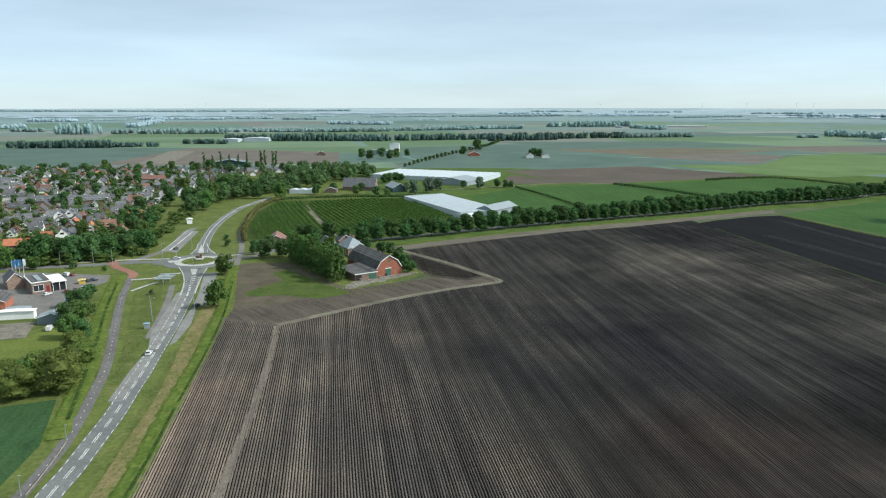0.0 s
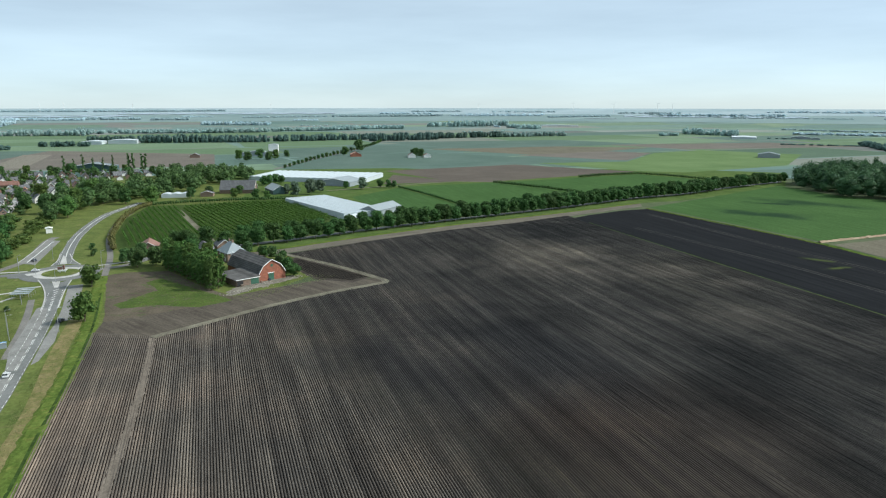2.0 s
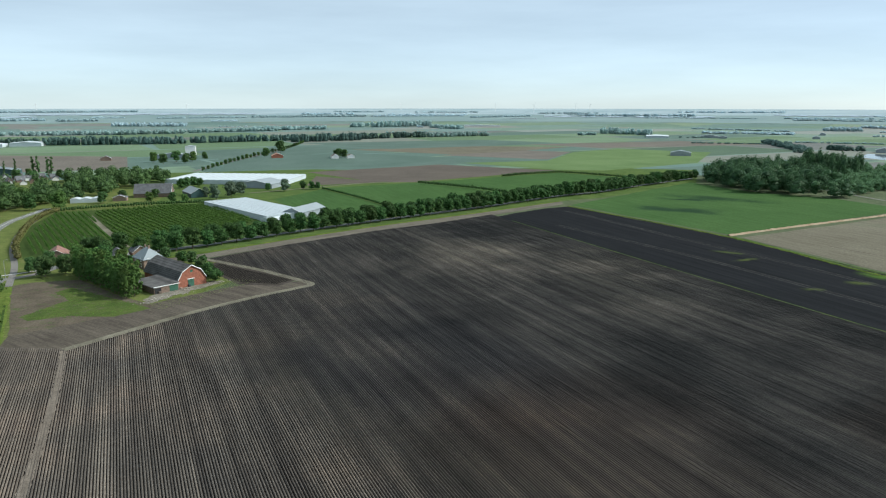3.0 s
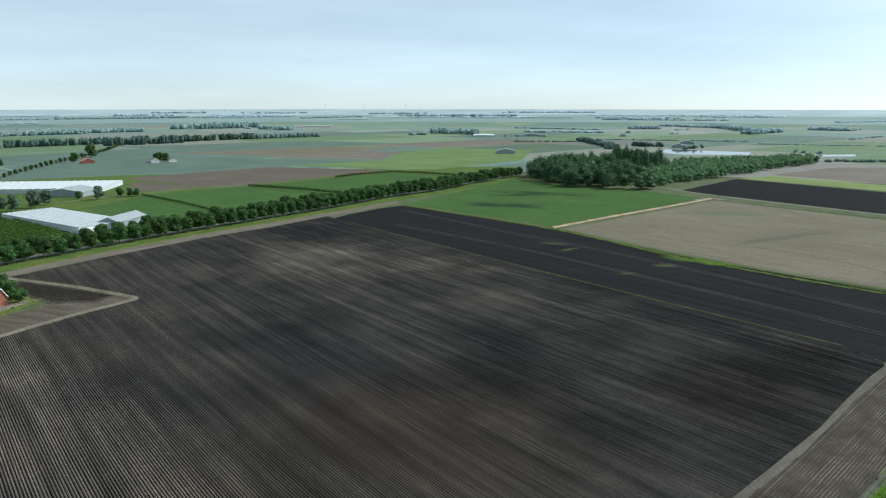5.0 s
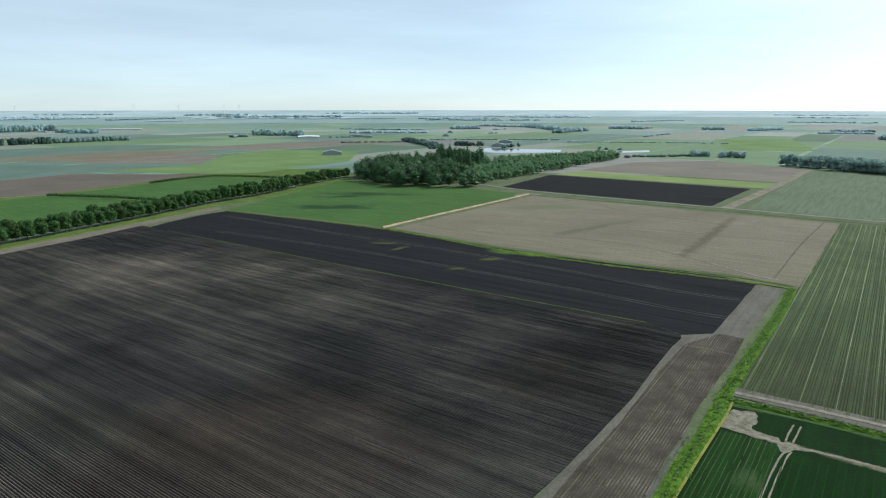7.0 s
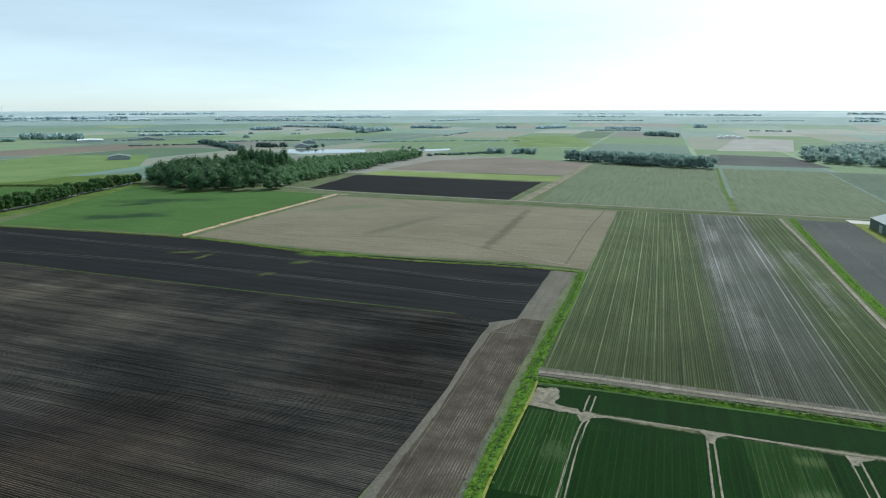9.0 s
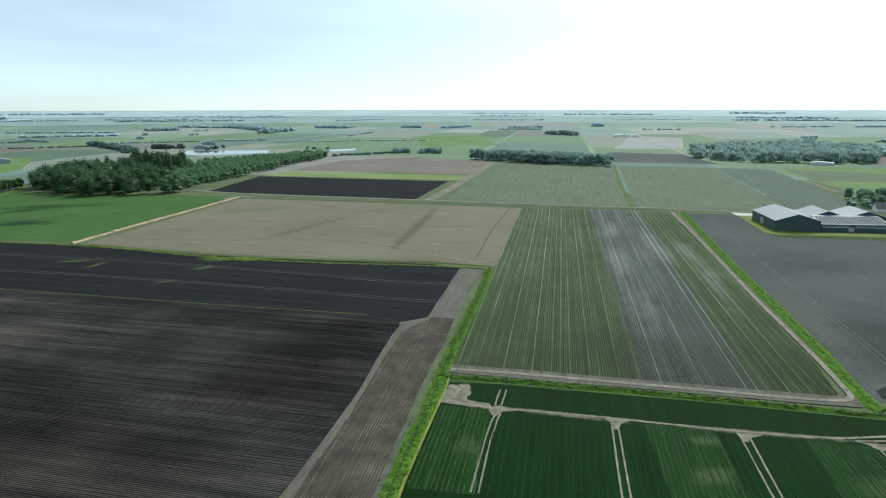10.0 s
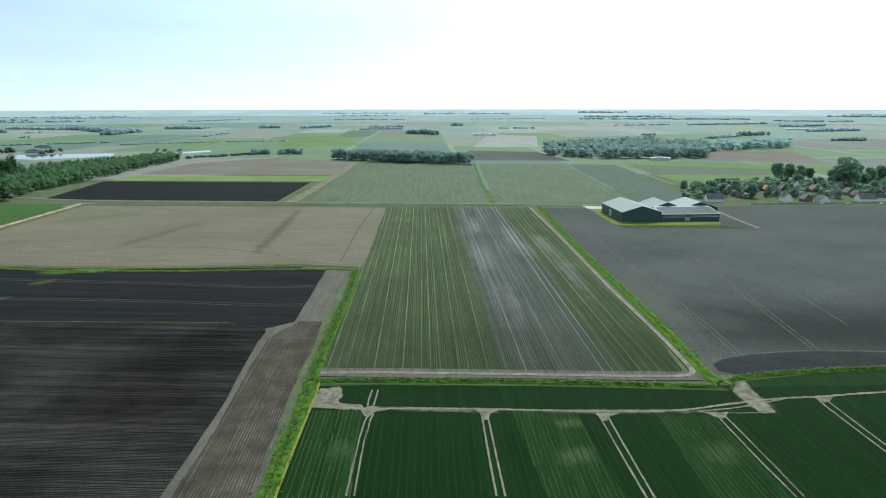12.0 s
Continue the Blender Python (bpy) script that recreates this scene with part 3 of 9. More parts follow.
STEEL_DARK = solid("dark_green_cladding", (0.03, 0.068, 0.07), 0.5, vary=0.12, size=4.0)
STEEL_ROOF = solid("blue_grey_steel_roof", (0.15, 0.185, 0.2), 0.6, vary=0.1, size=5.0, gloss=0.15)
STEEL = solid("galvanised_steel", (0.4, 0.41, 0.42), 0.45, 0.6)
BLACK = solid("black_rubber", (0.02, 0.02, 0.02), 0.8)
FILM = solid("white_greenhouse_film", (0.46, 0.51, 0.53), 0.6, vary=0.06, size=5.0, gloss=0.3)
CAR_WHITE = solid("white_car_paint", (0.6, 0.6, 0.6), 0.25, vary=0.02)
CAR_RED = solid("red_car_paint", (0.2, 0.025, 0.025), 0.35, vary=0.02)
CAR_DARK = solid("dark_car_paint", (0.05, 0.055, 0.07), 0.25, vary=0.02)
CAR_BLUE = solid("blue_paint", (0.05, 0.2, 0.4), 0.4, vary=0.05)
YELLOW = solid("yellow_paint", (0.55, 0.38, 0.05), 0.5, vary=0.05)
GLASS, _nt, _b = node_tree("dark_window_glass")
_b.inputs["Base Color"].default_value = (0.03, 0.035, 0.04, 1)
_b.inputs["Roughness"].default_value = 0.06
PANEL, _nt, _b = node_tree("solar_glass")
_b.inputs["Base Color"].default_value = (0.03, 0.045, 0.06, 1)
_b.inputs["Roughness"].default_value = 0.7
_b.inputs["Specular IOR Level"].default_value = 0.05

# ---- shaping helpers ----
def mesh_ob(name, verts, faces, material, parent=None, label=""):
    me = bpy.data.meshes.new(name)
    me.from_pydata(verts, [], faces)
    me.materials.append(material)
    me.update()
    ob = new(name, me)
    if parent is not None:
        ob.parent = parent
    if label:
        ob["label"] = label
    return ob


def part(name, bm, material, parent=None, label="", bevel=0.0):
    if bevel:
        bmesh.ops.bevel(bm, geom=list(bm.edges), offset=bevel, segments=1, affect="EDGES")
    me = bpy.data.meshes.new(name)
    bm.to_mesh(me)
    bm.free()
    me.materials.append(material)
    ob = new(name, me)
    if parent is not None:
        ob.parent = parent
    if label:
        ob["label"] = label
    return ob


def add_box(bm, x0, x1, y0, y1, z0, z1):
    v = [bm.verts.new((x, y, z)) for z in (z0, z1) for x, y in ((x0, y0), (x1, y0), (x1, y1), (x0, y1))]
    for f in ((3, 2, 1, 0), (4, 5, 6, 7), (0, 1, 5, 4), (1, 2, 6, 5), (2, 3, 7, 6), (3, 0, 4, 7)):
        bm.faces.new([v[i] for i in f])
    return bm


def add_rod(bm, a, b, r0, r1, sides=7):
    a, b = Vector(a), Vector(b)
    q = (b - a).to_track_quat("Z", "Y")
    rings = []
    for p, r in ((a, r0), (b, r1)):
        rings.append([bm.verts.new(p + q @ Vector((r * math.cos(k * math.tau / sides), r * math.sin(k * math.tau / sides), 0))) for k in range(sides)])
    for k in range(sides):
        bm.faces.new((rings[0][k], rings[0][(k + 1) % sides], rings[1][(k + 1) % sides], rings[1][k]))
    bm.faces.new(rings[1])
    bm.faces.new(rings[0][::-1])
    return bm


def add_prism(bm, outline, y0, y1):
    """A solid whose cross-section outline (x, z) runs from y0 to y1."""
    a = [bm.verts.new((x, y0, z)) for x, z in outline]
    b = [bm.verts.new((x, y1, z)) for x, z in outline]
    n = len(outline)
    for k in range(n):
        bm.faces.new((a[k], a[(k + 1) % n], b[(k + 1) % n], b[k]))
    bm.faces.new(a[::-1])
    bm.faces.new(b)
    bmesh.ops.recalc_face_normals(bm, faces=bm.faces)
    return bm


def smooth_line(pts, steps=6):
    """A Catmull-Rom line through the plan points."""
    p = [Vector(q).to_2d() for q in pts]
    if len(p) < 3:
        return p
    p = [2 * p[0] - p[1]] + p + [2 * p[-1] - p[-2]]
    out = []
    for i in range(1, len(p) - 2):
        a, b, c, d = p[i - 1:i + 3]
        for k in range(steps):
            t = k / steps
            out.append(0.5 * (2 * b + (c - a) * t + (2 * a - 5 * b + 4 * c - d) * t * t + (3 * b - 3 * c + d - a) * t ** 3))
    out.append(p[-2])
    return out


def sides_of(line, half):
    left, right = [], []
    for i, p in enumerate(line):
        d = (line[min(i + 1, len(line) - 1)] - line[max(i - 1, 0)]).normalized()
        n = Vector((-d.y, d.x))
        left.append(p + n * half)
        right.append(p - n * half)
    return left, right


def resample(line, step):
    out, carry = [line[0]], 0.0
    for a, b in zip(line, line[1:]):
        d = (b - a).length
        s = step - carry
        while s <= d:
            out.append(a.lerp(b, s / d))
            s += step
        carry = (carry + d) % step if d else carry
    return out


LAID = []


def field(name, pts, material, z, label, category="field", rough_edge=0.0):
    """A sheet of ground cover laid on the land, its outline slightly irregular."""
    rng = random.Random(len(name) + len(pts) + int(pts[0][0]))
    LAID.append(name)
    z += 0.0006 * (len(LAID) % 60)
    loop = [Vector(p) for p in pts]
    span = max((a - b).length for a in loop for b in loop)
    if rough_edge:
        fine = []
        for a, b in zip(loop, loop[1:] + loop[:1]):
            n = max(1, int((b - a).length / (9 if span > 70 else 1.3)))
            for k in range(n):
                j = Vector((rng.uniform(-1, 1), rng.uniform(-1, 1))) * rough_edge if k else Vector((0, 0))
                fine.append(a.lerp(b, k / n) + j)
        loop = fine
    bm = bmesh.new()
    f = bm.faces.new([bm.verts.new((p.x, p.y, z)) for p in loop])
    if f.normal.z < 0 or f.calc_area() and sum((a.x - b.x) * (a.y + b.y) for a, b in zip(loop, loop[1:] + loop[:1])) < 0:
        f.normal_flip()
    bmesh.ops.triangulate(bm, faces=bm.faces)
    bm.normal_update()
    for g in bm.faces:
        if g.normal.z < 0:
            g.normal_flip()
    return tagged(part(name, bm, M[material]), label, category, "", "structure")


def ribbon(name, pts, width, material, z, label, category, rise=0.0, steps=6, parent=None):
    """A long strip of ground, path or bank along a plan line; rise lifts its crown."""
    line = smooth_line(pts, steps)
    if rise:
        line = resample(line, 1.6)
    rng = random.Random(len(line))
    left, right = sides_of(line, width / 2)
    verts, faces = [], []
    cols = 2 if not rise else 6
    for l, r in zip(left, right):
        for k in range(cols):
            t = k / (cols - 1)
            p = l.lerp(r, t)
            if rise and 0 < k < cols - 1:
                verts.append((p.x + rng.uniform(-0.25, 0.25), p.y + rng.uniform(-0.25, 0.25), z + rise * rng.uniform(0.45, 1.3)))
            else:
                e = rng.uniform(-0.3, 0.3) if rise else 0.0
                verts.append((p.x + e, p.y + e, z))
    for i in range(len(line) - 1):
        for k in range(cols - 1):
            a = i * cols + k
            faces.append((a, a + cols, a + cols + 1, a + 1))
    ob = mesh_ob(name, verts, faces, M[material], parent)
    for poly in ob.data.polygons:
        if poly.normal.z < 0:
            poly.flip()
    return tagged(ob, label, category, "", "structure") if parent is None else ob


def spans(poly, heading, spacing):
    """Lines along a heading, cut by a plan polygon: (start, end) pairs."""
    u = Vector((math.sin(radians(heading)), math.cos(radians(heading))))
    v = Vector((u.y, -u.x))
    p = [Vector(q) for q in poly]
    lo, hi = min(q.dot(v) for q in p), max(q.dot(v) for q in p)
    s, out = lo + spacing / 2, []
    while s < hi:
        cuts = []
        for a, b in zip(p, p[1:] + p[:1]):
            da, db = a.dot(v) - s, b.dot(v) - s
            if da * db < 0:
                cuts.append((a.lerp(b, da / (da - db))).dot(u))
        cuts.sort()
        for c, d in zip(cuts[::2], cuts[1::2]):
            out.append((u * c + v * s, u * d + v * s))
        s += spacing
    return out, u, v


def ridges(name, poly, heading, spacing, profile, material, z, label, step=11.0, wobble=0.04, seed=3, lift=0.03):
    """Ridges or beds thrown up by the plough: one long rounded profile after another, none quite straight."""
    rng = random.Random(seed)
    lines, u, v = spans(poly, heading, spacing)
    verts, faces = [], []
    w = len(profile)
    for a, b in lines:
        n = max(1, int((b - a).length / step))
        base = len(verts)
        for k in range(n + 1):
            p = a.lerp(b, k / n) + v * rng.uniform(-wobble, wobble)
            h = 1 + rng.uniform(-0.28, 0.22)
            for x, y in profile:
                verts.append((p.x + v.x * x, p.y + v.y * x, z + y * h + rng.uniform(-lift, lift) * (y > 0)))
        for k in range(n):
            for j in range(w - 1):
                i = base + k * w + j
                faces.append((i, i + 1, i + w + 1, i + w))
    ob = mesh_ob(name, verts, faces, M[material])
    if ob.data.polygons[0].normal.z < 0:
        ob.data.flip_normals()
    return tagged(ob, label, "field", "", "stuff")


def inside(p, poly):
    x, y, c = p[0], p[1], False
    for (x0, y0), (x1, y1) in zip(poly, poly[1:] + poly[:1]):
        if (y0 > y) != (y1 > y) and x < (x1 - x0) * (y - y0) / (y1 - y0) + x0:
            c = not c
    return c


# ---- the land ----
def rise_at(d):
    """How far the ground is bent up, that far out, so its rim meets the camera's horizon."""
    return 0.0 if d <= 2300 else 43.0 * ((d - 2300) / 1400.0) ** 1.25


def build_ground():
    """One sheet of polder land to the horizon; the last kilometres bend up to fit the horizon as the camera sees it."""
    rings = [0, 120, 300, 600, 1000, 1500, 2000, 2300, 2550, 2800, 3050, 3300, 3500, 3700]
    seg = 128
    verts, faces = [(0, 0, 0)], []
    for r in rings[1:]:
        z = rise_at(r)
        verts += [(r * math.sin(k * math.tau / seg), r * math.cos(k * math.tau / seg), z) for k in range(seg)]
    for k in range(seg):
        faces.append((0, 1 + (k + 1) % seg, 1 + k))
    for i in range(len(rings) - 2):
        for k in range(seg):
            a, b = 1 + i * seg + k, 1 + i * seg + (k + 1) % seg
            faces.append((a, b, b + seg, a + seg))
    m, nt, b = node_tree("polder_patchwork")
    mp = nt.nodes.new("ShaderNodeMapping")
    mp.inputs["Rotation"].default_value = (0, 0, radians(RIDGE + 4))
    nt.links.new(plan_position(nt), mp.inputs["Vector"])
    sc = nt.nodes.new("ShaderNodeMapping")
    sc.inputs["Scale"].default_value = (1 / 330.0, 1 / 170.0, 0.0)
    nt.links.new(mp.outputs[0], sc.inputs["Vector"])
    vor = nt.nodes.new("ShaderNodeTexVoronoi")
    vor.distance = "CHEBYCHEV"
    vor.inputs["Scale"].default_value = 1.0
    vor.inputs["Randomness"].default_value = 0.55
    nt.links.new(sc.outputs[0], vor.inputs["Vector"])
    sep = nt.nodes.new("ShaderNodeSeparateColor")
    nt.links.new(vor.outputs["Color"], sep.inputs[0])
    r = nt.nodes.new("ShaderNodeValToRGB")
    r.color_ramp.interpolation = "CONSTANT"
    # patch colours made pale and bluish, standing in for distance haze
    cols = [(0.0, (0.105, 0.165, 0.115)), (0.22, (0.095, 0.155, 0.135)), (0.4, (0.145, 0.2, 0.125)), (0.55, (0.15, 0.15, 0.135)),
            (0.66, (0.12, 0.18, 0.155)), (0.8, (0.18, 0.178, 0.155)), (0.88, (0.125, 0.185, 0.12))]
    el = r.color_ramp.elements
    while len(el) < len(cols):
        el.new(0.5)
    for e, (p, c) in zip(el, cols):
        e.position, e.color = p, (*c, 1)
    nt.links.new(sep.outputs[0], r.inputs[0])
    grain = noise_node(nt, plan_position(nt), 0.03, 5.0, 0.6)
    col = mix_node(nt, 1.0, r.outputs[0], ramp_node(nt, grain, [(0.3, (0.82, 0.82, 0.82)), (0.7, (1.15, 1.15, 1.15))]), "MULTIPLY")
    nt.links.new(col, b.inputs["Base Color"])
    b.inputs["Roughness"].default_value = 0.9
    b.inputs["Specular IOR Level"].default_value = 0.18
    return tagged(mesh_ob("ground", verts, faces, m), "flat green polder farmland reaching to the hazy horizon", "ground", "", "structure")


build_ground()


def distance_ring(d0, d1, dark, pale, label):
    """The far plain: long pale strips, haze painted into their colour, laid over the last kilometres of ground."""
    seg, rows = 128, 8
    verts, faces = [], []
    for i in range(rows + 1):
        d = d0 + (d1 - d0) * i / rows
        z = 0.6 + rise_at(d)
        verts += [(d * math.sin(k * math.tau / seg), d * math.cos(k * math.tau / seg), z) for k in range(seg)]
    for i in range(rows):
        for k in range(seg):
            a, b = i * seg + k, i * seg + (k + 1) % seg
            faces.append((a, b, b + seg, a + seg))
    m, nt, b = node_tree("haze_painted_plain")
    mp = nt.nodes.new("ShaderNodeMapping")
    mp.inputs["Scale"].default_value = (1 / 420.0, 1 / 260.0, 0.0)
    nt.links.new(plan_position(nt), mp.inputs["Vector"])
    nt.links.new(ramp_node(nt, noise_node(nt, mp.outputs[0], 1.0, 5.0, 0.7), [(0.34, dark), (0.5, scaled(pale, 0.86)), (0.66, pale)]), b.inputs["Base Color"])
    b.inputs["Roughness"].default_value = 0.95
    b.inputs["Specular IOR Level"].default_value = 0.2
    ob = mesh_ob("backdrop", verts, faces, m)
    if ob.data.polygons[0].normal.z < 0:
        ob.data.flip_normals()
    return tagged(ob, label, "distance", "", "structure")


distance_ring(2550, 3100, (0.135, 0.205, 0.205), (0.19, 0.26, 0.255), "far plain with blue-green haze in its colour")
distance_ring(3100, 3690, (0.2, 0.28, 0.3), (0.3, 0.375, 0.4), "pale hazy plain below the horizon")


field("near_grassland", [(720 * math.sin(k * math.tau / 48), 720 * math.cos(k * math.tau / 48)) for k in range(48)], "verge_dull", 0.008, "mixed green polder grassland", "grass")
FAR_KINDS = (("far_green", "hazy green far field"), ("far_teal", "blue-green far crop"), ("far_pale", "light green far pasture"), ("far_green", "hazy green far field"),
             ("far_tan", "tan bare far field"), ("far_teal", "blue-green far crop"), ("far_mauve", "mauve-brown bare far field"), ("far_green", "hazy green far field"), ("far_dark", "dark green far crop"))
FAR_EDGES = []


def far_fields():
    """The polder's strip fields out to the rise, in rows between the long ditches."""
    rng = random.Random(77)
    u = Vector((math.sin(radians(CROSS)), math.cos(radians(CROSS))))
    v = Vector((-u.y, u.x))
    b = -1500.0
    while b < 3000:
        depth = rng.uniform(60, 190)
        s = -2200.0 + rng.uniform(0, 200)
        while s < 3000:
            span = rng.uniform(130, 480)
            c = u * (s + span / 2) + v * (b + depth / 2)
            ang = math.degrees(math.atan2(c.x, c.y))
            kind, lab = rng.choice(FAR_KINDS)
            skew = rng.uniform(-12, 12)
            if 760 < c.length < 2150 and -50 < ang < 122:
                # outer fields take the set with more haze in its colours
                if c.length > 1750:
                    kind, lab = rng.choice((("haze_green", "pale hazy green distant field"), ("haze_teal", "blue-green distant crop paled with haze"), ("haze_teal", "blue-green distant crop paled with haze"), ("haze_tan", "bare distant field paled with haze")))
                g = rng.uniform(2, 5)
                q = [u * (s + g) + v * (b + g), u * (s + span - g) + v * (b + g), u * (s + span - g + skew) + v * (b + depth - g), u * (s + g + skew) + v * (b + depth - g)]
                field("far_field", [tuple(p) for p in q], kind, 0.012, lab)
                FAR_EDGES.append((q, c.length, rng.random()))
            s += span
        b += depth


far_fields()
# rough grass round the road, the village and the farm
field("meadow", [(-230, 60), (-30, 30), (-40, 200), (-68.1, 208.2), (-66.9, 230.1), (-33.3, 240.8), (3.9, 289.6), (-22.7, 325.1), (-62.5, 336.0), (-60, 560), (-120, 700), (-420, 700), (-420, 250)], "grass", 0.02,
      "uneven rough green grass with dry patches", "grass")

field("avenue_meadow", [(-66.0, 325.1), (-21.9, 333.2), (67.9, 380.4), (215.1, 449.7), (253.5, 458.3), (379.1, 522.6), (456.3, 629.2), (344.7, 699.8), (192.3, 691.3), (70.1, 744.1), (-87.0, 744.1), (-104.6, 524.1)], "ditchside", 0.015, "mixed grassland behind the avenue", "ditchside")

# big potato field
POTATO = [(-46.0, 51.0), (-55.3, 110.5), (-70.8, 214.7), (-51.8, 208.2), (-34.6, 221.5), (-16.8, 236.4), (1.3, 249.3), (21.8, 260.0), (18.8, 267.1), (3.9, 289.6), (-12.7, 310.0), (-18.4, 319.9),
          (18.8, 343.2), (65.8, 368.3), (106.6, 384.0), (147.6, 405.1), (148.2, 385.0), (168.9, 253.7), (182.9, 165.7), (193.1, 108.6), (190.1, 95.2), (187.6, 93.6), (177.6, 91.5), (157.6, 86.0), (138.2, 80.2), (114.7, 74.8), (98.8, 71.3), (50.0, 63.0), (0.0, 51.0)]
field("ridged_field_soil", POTATO, "furrow", 0.03, "dark brown clay soil between potato ridges", rough_edge=0.3)
ridges("potato_ridges", POTATO, RIDGE, 0.56, [(-0.215, 0), (-0.08, 0.24), (0.06, 0.25), (0.215, 0)], "ridge", 0.03,
       "long straight bare potato ridges of dark brown clay")
field("tilled_strip", [(208.0, 423.8), (189.6, 420.1), (169.4, 409.9), (144.2, 394.8), (148.2, 385.0), (168.9, 253.7), (182.9, 165.7), (193.1, 108.6), (190.7, 94.8), (198.5, 87.4), (268.4, 104.2), (270.4, 118.5), (256.7, 171.6), (246.2, 224.6), (240.4, 301.2)], "soil_dark", 0.05,
      "freshly tilled almost black strip of moist soil", rough_edge=0.4)
field("track_along_avenue", [(-47.0, 306.4), (-21.1, 321.2), (18.8, 343.2), (65.8, 368.3), (106.6, 384.0), (146.9, 403.1), (210.6, 435.3), (216.2, 452.1), (153.5, 421.8), (111.2, 401.1), (68.2, 382.2), (19.5, 356.9), (-21.7, 330.5), (-38.9, 325.1)], "turning", 0.05,
      "pale dry turning strip at the edge of the field", rough_edge=0.5)
HEADLAND = [(99.0, 69.3), (104.9, 70.7), (113.1, 72.4), (124.9, 75.1), (142.0, 79.9), (159.5, 85.1), (167.8, 86.7), (182.5, 90.2), (189.0, 89.2), (199.5, 87.6), (200.5, 80.4), (184.4, 76.0), (166.4, 72.0), (154.8, 69.4), (144.6, 67.0), (130.1, 63.0), (117.9, 60.3), (107.6, 57.1), (101.7, 55.8), (30, 36), (20, 48)]
field("headland_edge", [(98.6, 71.7), (104.4, 73.0), (112.7, 74.6), (124.5, 77.2), (141.6, 81.8), (159.1, 87.3), (171.5, 91.2), (190.3, 95.0), (198.6, 89.0), (199.0, 86.0), (188.0, 86.0), (167.0, 84.0), (142.0, 77.0), (113.0, 70.0), (99.0, 66.0), (22, 46), (18, 50)], "headland_edge", 0.065, "smooth pale strip of driven soil beside the ridges", rough_edge=0.25)
field("headland_end", [(198.4, 89.0), (266.9, 104.6), (268.9, 94.8), (200.2, 80.2)], "headland_edge", 0.062, "smooth grey end of the headland", rough_edge=0.25)
field("headland", HEADLAND, "headland_gap", 0.09, "paler dry headland with lengthwise ridges", rough_edge=0.25)
ridges("headland_ridges", HEADLAND, CROSS - 1.5, 0.62, [(-0.19, 0), (-0.09, 0.17), (0.09, 0.18), (0.19, 0)], "headland_ridge", 0.09,
       "low pale ridges on the dry headland", step=5.0, wobble=0.06, seed=8)
ribbon("headland_path", [(30, 34.4), (54, 41.0), (78, 48.0), (101.8, 55.2), (107.7, 56.6), (118.0, 59.7), (130.3, 62.1)], 0.55, "wheel_mark", 0.2, "pale trodden line beside the ditch bank", "track")
ribbon("headland_cross", [(181.8, 91.6), (183.9, 83.8), (184.5, 75.7)], 1.1, "headland_edge", 0.2, "smooth wheel mark across the headland ridges", "wheel track", steps=3)
ribbon("strip_margin", [(150.5, 378.0), (168.9, 253.7), (182.9, 165.7), (193.1, 108.6)], 0.7, "weedy", 0.33, "thin weedy line between ridges and tilled strip", "verge", steps=4)
field("farm_headland", [(-70.0, 212.3), (-61.1, 208.8), (-51.2, 206.0), (-34.6, 222.1), (-16.8, 237.1), (1.3, 250.0), (21.9, 260.9), (18.9, 268.0), (-5.4, 268.0), (-30.6, 252.5), (-52.9, 237.1), (-70.8, 226.7)], "soil", 0.05, "bare brown strip with wheel marks beside the ridges", rough_edge=0.5)
field("fallow_patch", [(-71.0, 225.4), (-88.6, 289.6), (-82.0, 293.9), (-64.8, 293.9), (-39.7, 256.6), (-32.1, 247.7), (-52.3, 234.2)], "fallow", 0.06, "bare dry patch beside the poplars", rough_edge=1.0)
field("fallow_grass", [(-73.2, 244.6), (-67.5, 254.9), (-62.2, 262.6), (-69.7, 275.5), (-65.7, 281.4), (-41.5, 254.1), (-33.4, 244.6), (-43.8, 237.1), (-57.4, 242.3), (-69.5, 240.0)], "fallow_green", 0.09, "thin green grass on the fallow patch", rough_edge=0.45)
field("wedge_field", [(-12.7, 312.4), (17.7, 270.8), (10.2, 263.5), (-5.4, 269.8), (-20.2, 306.4)], "headland_gap", 0.06, "small wedge of dark ploughed soil", rough_edge=0.3)
ridges("wedge_ridges", [(-12.6, 307.6), (15.4, 270.8), (9.2, 266.2), (-4.3, 272.7), (-18.2, 302.9)], RIDGE, 0.56, [(-0.2, 0), (-0.1, 0.14), (0.08, 0.15), (0.2, 0)], "furrow", 0.065, "short dark ridges in the wedge beside the farm", seed=9)
ribbon("farm_track", [(-22.5, 322.5), (-12.7, 311.2), (3.9, 290.7), (17.3, 270.8), (22.0, 261.8), (16.4, 257.5), (1.3, 249.3), (-18.7, 235.7), (-34.6, 222.1), (-51.8, 207.1)], 3.0, "soil_track", 0.26, "pale dry soil wheel track bending round the farm", "track")

# fields across the avenue and in the distance
field("cereal_field", [(213.3, 430.1), (377.6, 529.5), (382.2, 460.7), (414.8, 406.4), (418.9, 349.0), (245.0, 307.0)], "crop", 0.05, "even green cereal field", rough_edge=0.6)
field("seedbed", [(245.7, 297.7), (418.3, 338.0), (417.1, 335.7), (446.1, 130.2), (276.3, 91.1), (276.3, 121.3), (260.3, 174.1), (251.1, 229.3)], "tan", 0.05, "dry tan seedbed with faint wheel marks", rough_edge=0.6)
